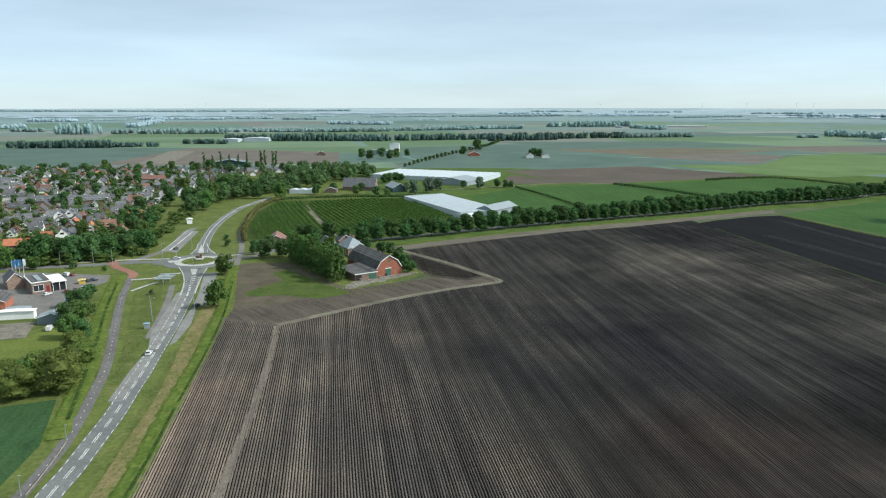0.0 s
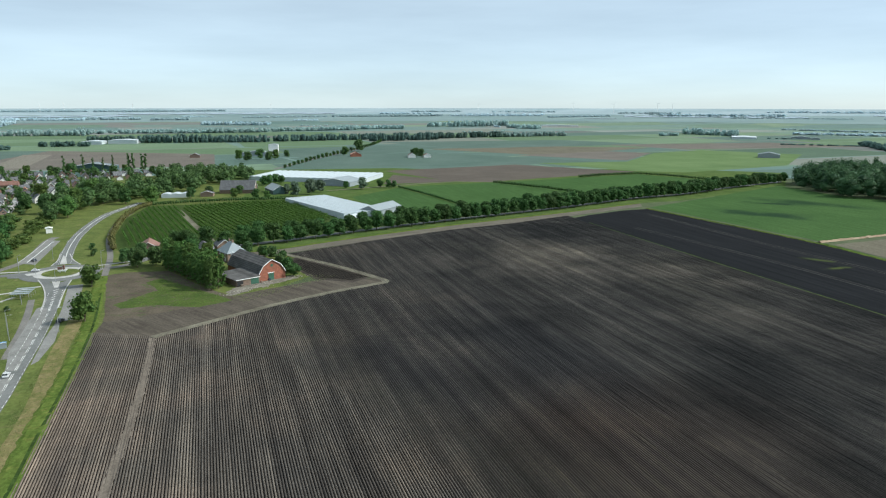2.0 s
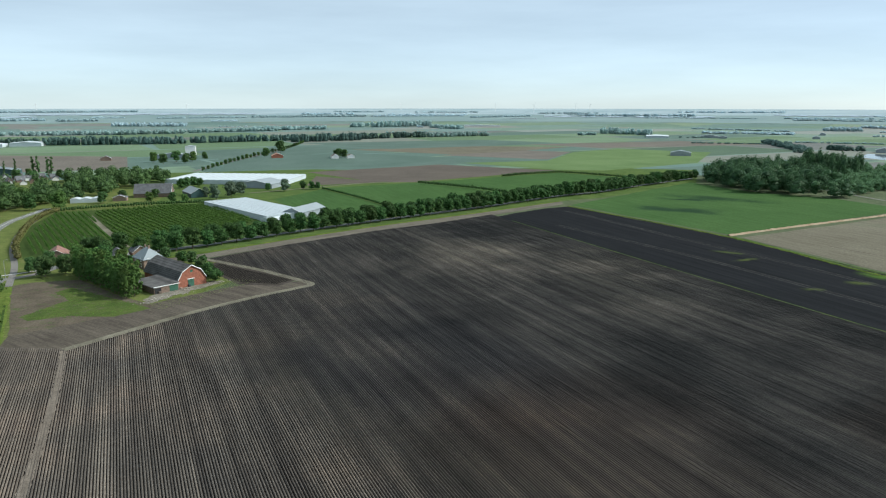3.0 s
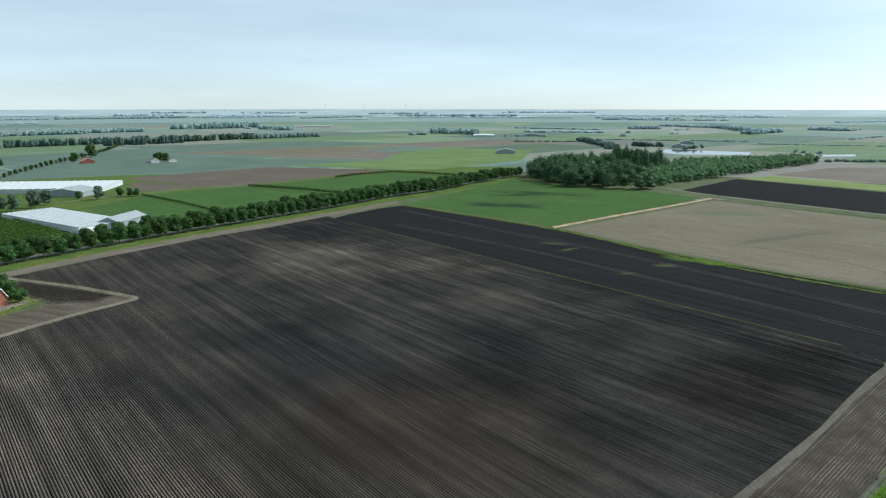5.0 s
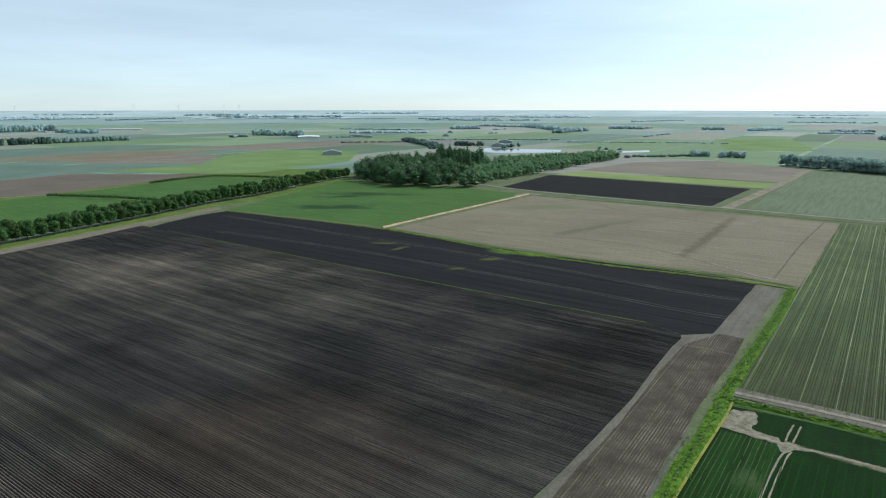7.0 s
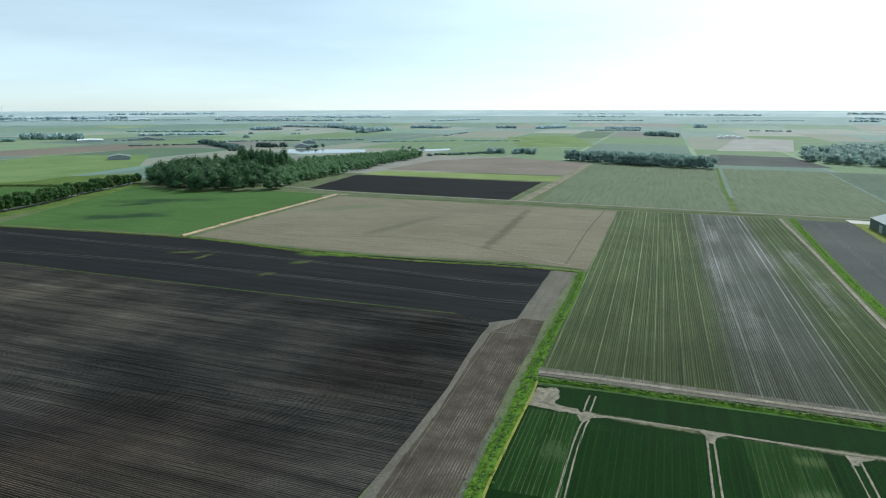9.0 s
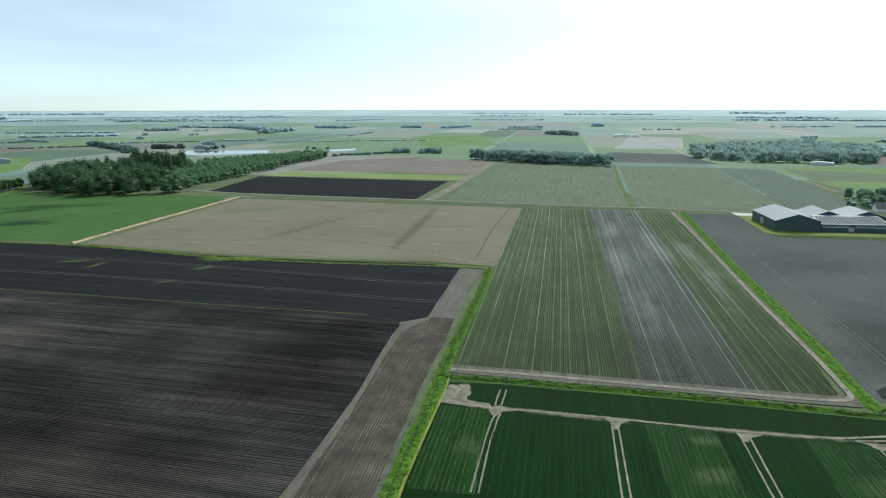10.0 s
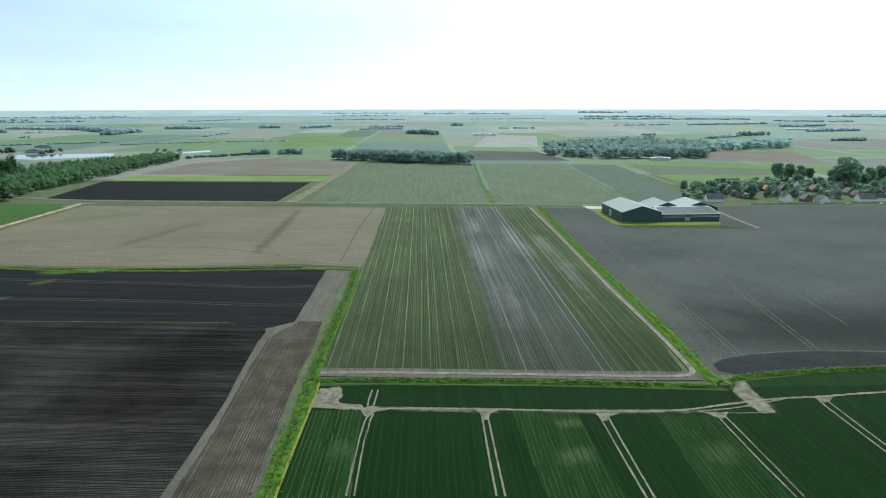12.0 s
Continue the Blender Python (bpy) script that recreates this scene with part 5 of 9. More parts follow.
ribbon("farm_lane", [(-101.8, 298.4), (-89.8, 304.1), (-82.7, 311.2), (-76.8, 325.1)], 4.0, "asphalt_old", 0.125, "narrow lane from the roundabout to the farm", "road")
ribbon("village_lane", [(-137.2, 293.9), (-134.9, 302.9), (-130.8, 325.1), (-137.7, 366.6), (-138.0, 380.4)], 4.0, "asphalt_old", 0.12, "narrow lane along the lay-by", "road")
ribbon("village_street", [(-188.9, 440.0), (-202.1, 484.1), (-218.6, 541.2), (-236.8, 599.9)], 6.0, "paving", 0.12, "paved village street", "road")
CYCLE = [(-73.4, 97.0), (-74.6, 110.5), (-75.5, 118.9), (-76.9, 129.4), (-79.6, 140.9), (-83.2, 154.4), (-88.0, 170.5), (-95.3, 190.0), (-103.8, 211.1), (-113.9, 237.1), (-120.4, 256.6), (-124.1, 268.0)]
CYCLE_PATH = ribbon("cycle_path", CYCLE, 2.7, "path", 0.115, "grey-brown asphalt cycle path", "path")
ribbon("cycle_path_end", [(-123.7, 267.1), (-125.6, 273.6), (-131.9, 280.4), (-138.7, 286.5), (-144.9, 297.2)], 3.6, "red_path", 0.145, "red cycle path crossing", "path")
field("lay_by", [(-97.4, 275.5), (-92.4, 276.5), (-84.8, 246.1), (-81.0, 230.1), (-84.9, 227.4), (-89.6, 246.1)], "slab", 0.1, "old asphalt lay-by", "pavement")
field("lay_by", [(-131.8, 318.6), (-139.3, 373.4), (-132.2, 370.0), (-123.5, 314.9)], "slab", 0.1, "old asphalt lay-by", "pavement")
field("bus_bay", [(-78.0, 150.6), (-79.2, 157.8), (-81.3, 170.5), (-82.6, 181.7), (-83.4, 186.3), (-79.5, 181.7), (-78.5, 174.5), (-76.3, 161.2), (-74.7, 150.6)], "slab", 0.104, "pale paved strip along the road", "pavement")
field("bus_bay", [(-83.4, 186.3), (-88.1, 200.0), (-92.0, 219.6), (-97.3, 244.6), (-95.0, 248.5), (-90.4, 233.5), (-86.0, 211.1), (-80.1, 185.3)], "slab", 0.1005, "pale paved bus bay along the road", "pavement")
field("bus_bay", [(-82.9, 211.1), (-85.2, 226.7), (-89.1, 244.6), (-82.5, 222.1), (-79.0, 208.2), (-77.5, 191.9), (-78.4, 189.1)], "slab", 0.107, "pale paved bus bay along the road", "pavement")
field("yard", [(-164.3, 230.1), (-194.2, 274.6), (-167.7, 276.5), (-134.2, 271.7), (-130.2, 260.9), (-134.8, 244.6), (-125.2, 219.6), (-143.7, 215.9)], "asphalt_old", 0.1, "brown-grey paved yard of the garage", "pavement")
field("gravel_lot", [(-144.9, 206.6), (-129.1, 211.1), (-123.7, 195.9), (-135.3, 191.9)], "sand", 0.1, "pale gravel lot", "pavement")
field("lawn", [(-134.7, 191.0), (-122.3, 194.9), (-122.2, 210.0), (-102.8, 187.6), (-103.6, 174.5), (-120.0, 168.6)], "lawn", 0.07, "mown green lawn", "grass")
field("garden_field", [(-108.7, 143.8), (-101.1, 147.6), (-90.5, 151.9), (-81.7, 129.4), (-80.2, 114.2), (-83.7, 107.4)], "garden_crop", 0.07, "dark green crop beside the path", "field")
ribbon("road_verge_dry", [(-60.0, 110.5), (-63.2, 134.3), (-66.3, 157.8), (-74.0, 194.9), (-77.8, 217.1), (-80.7, 233.5)], 4.4, "dry", 0.09, "dry trodden strip in the verge", "verge")
ribbon("field_ditch_bank", [(-52.0, 50.0), (-56.8, 110.5), (-62.0, 146.7), (-67.4, 185.3), (-74.8, 226.7), (-85.1, 269.8), (-89.3, 289.6)], 4.6, "verge", 0.1, "bright green ditch bank beside the ploughed field", "verge", 0.2)
ribbon("field_ditch", [(-51.2, 50.0), (-55.9, 110.5), (-60.9, 146.7), (-66.3, 185.3), (-72.9, 223.4), (-81.7, 260.9)], 0.7, "ditch", 0.32, "dark narrow ditch with reeds", "ditch")
ribbon("path_ditch_bank", [(-80.2, 131.8), (-89.7, 161.2), (-100.7, 190.0), (-114.0, 223.4), (-126.9, 260.9), (-129.8, 271.7)], 5.0, "verge", 0.09, "bright green ditch bank beside the cycle path", "verge", 0.2)
ribbon("path_ditch", [(-82.1, 140.9), (-91.4, 166.7), (-100.9, 192.4), (-113.0, 223.4), (-125.3, 258.3)], 0.9, "ditch", 0.31, "dark narrow ditch beside the cycle path", "ditch")
ribbon("orchard_track", [(-93.6, 467.6), (-75.2, 411.2), (-56.8, 356.9)], 3.0, "soil_track", 0.12, "bare track between orchard blocks", "track")
ribbon("orchard_lane", [(-88.6, 289.6), (-96.2, 325.1), (-109.3, 370.0), (-118.3, 417.5), (-121.9, 473.0)], 2.6, "asphalt_old", 0.12, "curved lane beside the orchard hedge", "path")
field("farm_yard", [(-37.1, 256.6), (-32.3, 267.1), (-21.7, 275.5), (-14.4, 277.5), (-11.2, 273.6), (-20.9, 265.3), (-30.9, 254.9), (-34.9, 250.0)], "sand", 0.11, "bare sandy farmyard with rubble", "pavement", rough_edge=0.8)


# ---- water ----
for nm, pts, lab in (("pond", [(773.1, 732.4), (834.5, 773.0), (886.9, 660.9), (832.7, 624.8), (761.0, 683.3)], "long pale farm reservoir"),
                     ("canal", [(907.0, 591.5), (976.2, 561.7), (943.0, 542.3), (879.7, 569.3)], "narrow pale canal")):
    bm = bmesh.new()
    bm.faces.new([bm.verts.new((x, y, 0.15)) for x, y in pts])
    bm.normal_update()
    for f in bm.faces:
        if f.normal.z < 0:
            f.normal_flip()
    tagged(part(nm, bm, MAT_WATER), lab, "water", "", "structure")

# ---- plants ----
G = (1 + 5 ** 0.5) / 2
ICO_V = np.array([(-1, G, 0), (1, G, 0), (-1, -G, 0), (1, -G, 0), (0, -1, G), (0, 1, G), (0, -1, -G), (0, 1, -G), (G, 0, -1), (G, 0, 1), (-G, 0, -1), (-G, 0, 1)]) / (1 + G * G) ** 0.5
ICO_F = [(a, b, c) for a in range(12) for b in range(a + 1, 12) for c in range(b + 1, 12)
         if max(np.linalg.norm(ICO_V[i] - ICO_V[j]) for i, j in ((a, b), (b, c), (a, c))) < 1.1]


def leaf_cloud(rng, lumps, per, size, core=0.7, up=0.0):
    """Leaf sprays on the outer faces of lumps: (centre, radii) each, over a dense inner mass of twigs. Returns verts and faces."""
    verts, faces = [], []
    for c, rad in lumps:
        if core:
            base = len(verts)
            verts += (np.array(c) + ICO_V * np.array(rad) * core * rng.uniform(0.75, 1.15, (12, 1))).tolist()
            faces += [(base + i, base + j, base + k) for i, j, k in ICO_F]
        d = rng.normal(size=(per, 3))
        d /= np.linalg.norm(d, axis=1)[:, None]
        d[:, 2] = np.where(d[:, 2] < -0.45, -d[:, 2], d[:, 2])
        p = np.array(c) + d * np.array(rad) * rng.uniform(0.72, 1.06, (per, 1))
        n = d + rng.normal(size=(per, 3)) * 0.55 + np.array((0.0, 0.0, up))
        n /= np.linalg.norm(n, axis=1)[:, None]
        a = np.cross(n, rng.normal(size=(per, 3)))
        a /= np.linalg.norm(a, axis=1)[:, None]
        b = np.cross(n, a)
        s = size * rng.uniform(0.6, 1.3, (per, 1))
        quad = np.stack([p - a * s * 0.5, p - b * s * 0.34 + n * s * 0.08, p + a * s * 0.5, p + b * s * 0.34 + n * s * 0.08], axis=1)
        base = len(verts)
        verts += quad.reshape(-1, 3).tolist()
        faces += [(base + 4 * k, base + 4 * k + 1, base + 4 * k + 2, base + 4 * k + 3) for k in range(per)]
    return verts, faces


def crown_lumps(rng, height, base, radius, count, shape="round"):
    """Boughs of a crown between base and height: uneven, with gaps."""
    lumps = []
    for k in range(count):
        t = (k + rng.uniform(0, 1)) / count
        z = base + (height - base) * t
        if shape == "round":
            w = radius * math.sqrt(max(0.05, 1 - (1.75 * t - 0.8) ** 2))
        elif shape == "column":
            w = radius * (0.55 + 0.45 * math.sin(min(1.0, t * 1.25) * math.pi * 0.85 + 0.35))
        else:
            w = radius * (1 - 0.75 * t)
        a, r = rng.uniform(0, math.tau), w * rng.uniform(0.35, 0.72)
        s = radius * rng.uniform(0.34, 0.55) * (0.75 if shape == "column" else 1)
        zz = min(max(z, base + s * 0.5), height - s * 0.8)
        lumps.append(((r * math.cos(a), r * math.sin(a), zz), (s, s, s * rng.uniform(0.7, 1.0))))
    lumps.append(((0, 0, base + (height - base) * 0.5), (radius * 0.62, radius * 0.62, (height - base) * 0.42)))
    return lumps


def tree_kind(name, seed, leaf, height, base, radius, boughs, per, size, shape="round", trunk=0.22):
    """A tree: tapered trunk with limbs, and a crown of leaf sprays."""
    rng = np.random.default_rng(seed)
    root = new(name)
    root.empty_display_size = 0.5
    lumps = crown_lumps(rng, height, base, radius, boughs, shape)
    bm = bmesh.new()
    top = base + (height - base) * 0.55
    lean = (rng.uniform(-0.2, 0.2), rng.uniform(-0.2, 0.2))
    mid = (lean[0], lean[1], base)
    add_rod(bm, (0, 0, -0.3), mid, trunk * 1.25, trunk * 0.8)
    add_rod(bm, mid, (lean[0] * 2, lean[1] * 2, top), trunk * 0.8, trunk * 0.3)
    for c, r in lumps[:6]:
        add_rod(bm, (lean[0] * 1.3, lean[1] * 1.3, base + (top - base) * 0.25), (c[0] * 0.8, c[1] * 0.8, c[2]), trunk * 0.4, trunk * 0.1, 5)
    part("trunk", bm, BARK, root)
    v, f = leaf_cloud(rng, lumps, per, size)
    mesh_ob("crown", v, f, LEAF[leaf], root)
    return root


class Stock:
    """Kinds of a thing, built once each and set out as copies."""

    def __init__(self, *kinds):
        self.kinds, self.turn = list(kinds), 0

    def put(self, x, y, size=1.0, angle=None, z=0.05, label="", category="", group="", which=None, tall=1.0):
        self.turn += 1
        rng = random.Random(self.turn * 7919 + int(x * 13) + int(y * 7))
        src = self.kinds[which if which is not None else rng.randrange(len(self.kinds))]
        a = rng.uniform(0, 360) if angle is None else angle
        ob = copy_thing(src, pose(x, y, z, 0, 0, a) @ Matrix.Diagonal((size, size, size * tall, 1)))
        return tagged(ob, label, category, group)

    def clear(self):
        for k in self.kinds:
            for o in (*k.children_recursive, k):
                bpy.data.objects.remove(o)


LIMES = Stock(*[tree_kind("lime_tree", 20 + k, "lime", 9.3, 1.6, 4.1, 24, 90, 0.62) for k in range(5)])
POPLARS = Stock(*[tree_kind("poplar_tree", 40 + k, "poplar", 16.5, 0.6, 2.7, 18, 70, 0.75, "column") for k in range(3)])
BROAD = Stock(*[tree_kind("broadleaf_tree", 60 + k, lf, 12.0, 1.4, 5.4, 20, 75, 0.95) for k, lf in enumerate(("wood", "fresh", "wood", "poplar", "lime"))])
SPIRES = Stock(*[tree_kind("lombardy_poplar", 80 + k, "wood", 19.0, 1.0, 2.3, 14, 22, 1.3, "column") for k in range(2)])
BUSHES = Stock(*[tree_kind("bush", 90 + k, lf, 4.2, 0.3, 2.3, 11, 80, 0.42, "round", 0.1) for k, lf in enumerate(("fresh", "wood", "lime"))])
WILLOWS = Stock(*[tree_kind("willow_tree", 100 + k, "willow", 12.0, 0.8, 6.8, 34, 150, 0.6) for k in range(2)], tree_kind("willow_tree", 104, "silver", 12.5, 1.5, 5.6, 18, 60, 1.0))


HAMLET_TREES = Stock(*[tree_kind("garden_tree", 120 + k, "hamlet", 12.0, 1.4, 5.4, 20, 50, 1.1) for k in range(3)])


def offset_line(pts, d):
    left, right = sides_of(smooth_line(pts, 4), abs(d))
    return left if d > 0 else right


# avenue of limes, a row on either side of the road
for d, gap, lab in ((10.2, 8.6, "far"), (0.01, 7.6, "near")):
    for k, p in enumerate(resample(offset_line(AVENUE[1:], d), gap)):
        rng = random.Random(k * 31 + int(d))
        if rng.random() < (0.04 if d < 1 else 0.12):
            continue
        LIMES.put(p.x + rng.uniform(-0.6, 0.6), p.y + rng.uniform(-0.6, 0.6), rng.uniform(0.86, 1.08), tall=rng.uniform(0.9, 1.1),
                  label="round-crowned dark green lime tree along the avenue", category="tree", group="avenue trees")

# poplar grove beside the farm: three close rows
GROVE = smooth_line([(-67.7, 298.4), (-56.7, 283.4), (-47.6, 268.9), (-41.8, 258.5)], 4)
for j in range(3):
    for k, p in enumerate(resample(GROVE, 2.9)):
        rng = random.Random(k * 5 + j)
        q = p + Vector((0.45, 0.89)) * (j * 3.4) + Vector((rng.uniform(-0.8, 0.8), rng.uniform(-0.8, 0.8)))
        POPLARS.put(q.x, q.y, rng.uniform(0.72, 0.84), tall=rng.uniform(0.84, 0.98), label="dense dark green poplar in the farm windbreak", category="tree", group="farm poplars")
for (x, y), s in (((-79.3, 302.9), 0.8), ((-86.4, 312.4), 0.6), ((-72.5, 306.4), 0.75), ((-70.6, 341.7), 0.8), ((-60.6, 325.1), 0.7), ((-82.7, 325.1), 0.6),
                  ((-52.4, 316.1), 0.65), ((-72.8, 331.9), 0.7), ((-24.3, 310.0), 0.55), ((-19.5, 295.0), 0.62), ((-36.2, 325.1), 0.5), ((-29.5, 316.1), 0.4)):
    BROAD.put(x, y, s * 0.9, label="leafy garden tree beside the farm", category="tree")
for (x, y), s in (((-16.1, 283.4), 1.5), ((-13.7, 276.5), 1.25), ((-19.1, 293.9), 1.4), ((-28.4, 316.1), 1.2), ((-49.3, 318.6), 0.9)):
    BUSHES.put(x, y, s, label="rounded green bush beside the brick barn", category="bush")

# bushes and trees of the roadside
for (x, y), s in (((-88.4, 272.7), 1.7), ((-76.8, 226.7), 1.9)):
    BUSHES.put(x, y, s, tall=1.2, label="dense green roadside bush", category="bush", which=0)
for (x, y), s in (((-105.7, 243.0), 0.45), ((-140.2, 306.4), 0.6), ((-155.1, 283.4), 0.7), ((-170.5, 281.4), 1.4), ((-140.1, 279.4), 0.5), ((-104.9, 330.5), 0.8), ((-110.2, 346.2), 0.7)):
    BUSHES.put(x, y, s, label="small green bush on the verge", category="bush")
for (x, y), s, w in (((-92.4, 157.8), 0.95, 0), ((-100.4, 152.8), 0.75, 1), ((-96.4, 176.6), 0.55, 1), ((-102.9, 166.7), 0.6, 0), ((-102.0, 183.1), 0.6, 1), ((-106.8, 157.8), 0.7, 0)):
    WILLOWS.put(x, y, s, which=w, tall=0.85, label="broad bushy willow beside the cycle path", category="tree")
for (x, y), s in (((-109.8, 194.9), 0.62), ((-115.6, 211.1), 0.6), ((-117.7, 208.2), 0.6), ((-122.6, 226.7), 0.55), ((-124.9, 237.1), 0.45), ((-125.5, 226.7), 0.5), ((-104.0, 161.2), 0.5), ((-105.6, 194.9), 0.5), ((-115.0, 217.1), 0.4)):
    BROAD.put(x, y, s, label="dark green tree in the ditch hedge", category="tree")

# trees of the village and the belt behind it
for (x, y), s in (((-155.4, 298.4), 1.05), ((-150.1, 302.9), 0.85), ((-161.1, 295.0), 1.0), ((-172.8, 291.8), 1.1), ((-178.9, 289.6), 0.9), ((-167.9, 296.1), 0.9), ((-183.0, 284.4), 0.8),
                  ((-145.5, 312.4), 0.8), ((-138.4, 318.6), 0.85), ((-147.1, 325.1), 0.75), ((-149.5, 310.0), 0.75), 
                  ((-158.8, 370.0), 0.8), ((-166.8, 397.1), 0.9), ((-156.6, 428.5), 1.0), ((-154.0, 447.2), 1.1), ((-160.5, 478.5), 1.2),
                  ((-171.4, 464.9), 1.1), ((-157.1, 492.8), 1.1), ((-151.4, 508.0), 1.2), ((-190.0, 478.5), 1.0), ((-196.8, 524.1), 1.1), ((-145.4, 524.1), 1.1), ((-167.7, 541.2), 1.2),
                  ((-181.8, 524.1), 1.1), ((-178.3, 397.1), 0.8), ((-184.8, 397.1), 0.7), ((-135.2, 501.8), 0.9), ((-137.2, 534.3), 0.9), ((-165.0, 366.6), 0.8), ((-151.9, 346.2), 0.8)):
    BROAD.put(x, y, s * 0.98, label="full green tree between village and road", category="tree", group="village trees")
rng = random.Random(12)
BELT = [(-164.3, 440.0), (-181.8, 524.1), (-178.1, 599.9), (-150.3, 700.6), (-85.5, 731.1), (-65.3, 646.4), (-86.9, 579.0), (-130.4, 524.1), (-147.3, 508.0)]
xs, ys = [p[0] for p in BELT], [p[1] for p in BELT]
VILLAGE = [(-228.2, 325.1), (-153.3, 346.2), (-174.2, 428.5), (-209.8, 579.0), (-195.9, 700.6), (-152.8, 712.5), (-185.2, 750.7), (-294.9, 750.7), (-488.5, 712.5)]
xs, ys = [p[0] for p in VILLAGE], [p[1] for p in VILLAGE]
n = 0
while n < 130:
    x, y = rng.uniform(min(xs), max(xs)), rng.uniform(min(ys), max(ys))
    if inside((x, y), VILLAGE):
        BROAD.put(x, y, rng.uniform(0.4, 0.82), label="leafy village garden tree", category="tree", group="garden trees")
        n += 1
for k, p in enumerate(resample(smooth_line([(-252.7, 737.5), (-234.0, 750.7), (-205.3, 757.5)], 3), 9.0)):
    SPIRES.put(p.x, p.y, random.Random(k).uniform(0.7, 0.95), label="slim upright Lombardy poplar", category="tree", group="poplar screen")
for x, y in ((-190.6, 731.1), (-186.4, 731.1), (-176.6, 724.8), (-172.2, 718.6)):
    SPIRES.put(x, y, 1.05, label="tall upright Lombardy poplar", category="tree", group="poplar screen")

# trees round the greenhouses, the far farms and the hamlet
for (x, y), s in (((-21.0, 524.1), 0.9), ((-10.5, 534.3), 0.95), ((-4.0, 548.4), 0.8), ((30.2, 559.5), 0.8), ((-28.3, 541.2), 0.6)):
    WILLOWS.put(x, y, s, which=2, label="silvery green willow by the greenhouse", category="tree")
for (x, y), s in (((-50.9, 599.9), 0.7), ((-46.6, 608.7), 0.7), ((-42.0, 613.2), 0.7), ((-37.0, 613.2), 0.6), ((-96.1, 524.1), 0.7), ((-66.0, 524.1), 0.6), ((-85.8, 541.2), 0.6), ((-118.8, 501.8), 1.0), ((-63.7, 541.2), 0.6),
                  ((-50.4, 517.5), 0.6), ((-41.7, 514.3), 0.5), ((16.7, 567.2), 0.5), ((44.8, 571.1), 0.55), ((51.4, 567.2), 0.55), ((56.0, 567.2), 0.5), ((49.8, 1011.6), 1.4), ((27.2, 933.6), 1.0),
                  ((116.5, 894.1), 1.0), ((123.7, 894.1), 0.9), ((114.1, 903.6), 0.8), ((-103.1, 884.7), 1.0), ((-89.6, 857.8), 1.0), ((-78.0, 884.7), 1.1), ((-60.1, 884.7), 1.0), ((-65.3, 857.8), 1.0), ((-47.3, 913.4), 0.8)):
    BROAD.put(x, y, s, label="spreading green farm tree", category="tree")
for k, p in enumerate(resample(smooth_line([(96.6, 1249.3), (58.0, 1089.5), (-10.0, 884.7), (-45.5, 757.5)], 3), 16.0)):
    BROAD.put(p.x + 4, p.y, random.Random(k).uniform(0.35, 0.5), label="young tree beside the far road", category="tree", group="far road trees")
HAMLET = [(531.3, -70.0), (541.9, -124.7), (562.2, -229.8), (672.6, -273.3), (678.8, -183.5), (607.5, -90.6)]
xs, ys = [p[0] for p in HAMLET], [p[1] for p in HAMLET]
n = 0
while n < 105:
    x, y = rng.uniform(min(xs), max(xs)), rng.uniform(min(ys), max(ys))
    if inside((x, y), HAMLET):
        HAMLET_TREES.put(x, y, rng.uniform(0.35, 0.65), label="leafy tree in the hamlet gardens", category="tree", group="hamlet trees")
        n += 1
for (x, y), s in (((686.8, -173.5), 1.3), ((688.7, -183.7), 1.2), ((690.6, -193.8), 1.1), ((692.3, -202.4), 0.9), ((639.7, -215.3), 2.0), ((664.3, -230.0), 1.6), ((637.9, -206.0), 1.2), ((643.3, -233.9), 1.3), ((668.9, -254.1), 1.3),
                  ((581.5, -78.3), 0.7), ((557.2, -83.5), 0.75), ((578.1, -99.2), 0.8), ((562.9, -113.1), 0.9), ((547.8, -122.1), 0.9)):
    HAMLET_TREES.put(x, y, s, label="tall full tree of the hamlet", category="tree", group="hamlet trees")


def woodland(name, poly, count, height, radius, per, size, leaf, label, seed, spread=0.25, tiers=2, core=0.7, low=0.3, step=0.42, tall=0.3):
    """A wood seen from afar: many crowns, uneven in height, joined as one."""
    rng = np.random.default_rng(seed)
    rnd = random.Random(seed)
    xs, ys = [p[0] for p in poly], [p[1] for p in poly]
    verts, faces, n, tries = [], [], 0, 0
    while n < count and tries < count * 60:
        tries += 1
        x, y = rnd.uniform(min(xs), max(xs)), rnd.uniform(min(ys), max(ys))
        if not inside((x, y), poly):
            continue
        n += 1
        h = height * rnd.uniform(1 - spread, 1 + spread * 0.6)
        far = math.hypot(x, y)
        z0 = rise_at(far)
        r = radius * rnd.uniform(0.7, 1.2)
        lumps = [((x + rnd.uniform(-0.4, 0.4) * r, y + rnd.uniform(-0.4, 0.4) * r, z0 + h * (low + step * k / max(1, tiers - 1))), (r, r, h * tall)) for k in range(tiers)]
        v, f = leaf_cloud(rng, lumps, per, size, core)
        b = len(verts)
        verts += v
        faces += [tuple(i + b for i in q) for q in f]
    return tagged(mesh_ob(name, verts, faces, LEAF[leaf]), label, "woodland", "", "stuff")


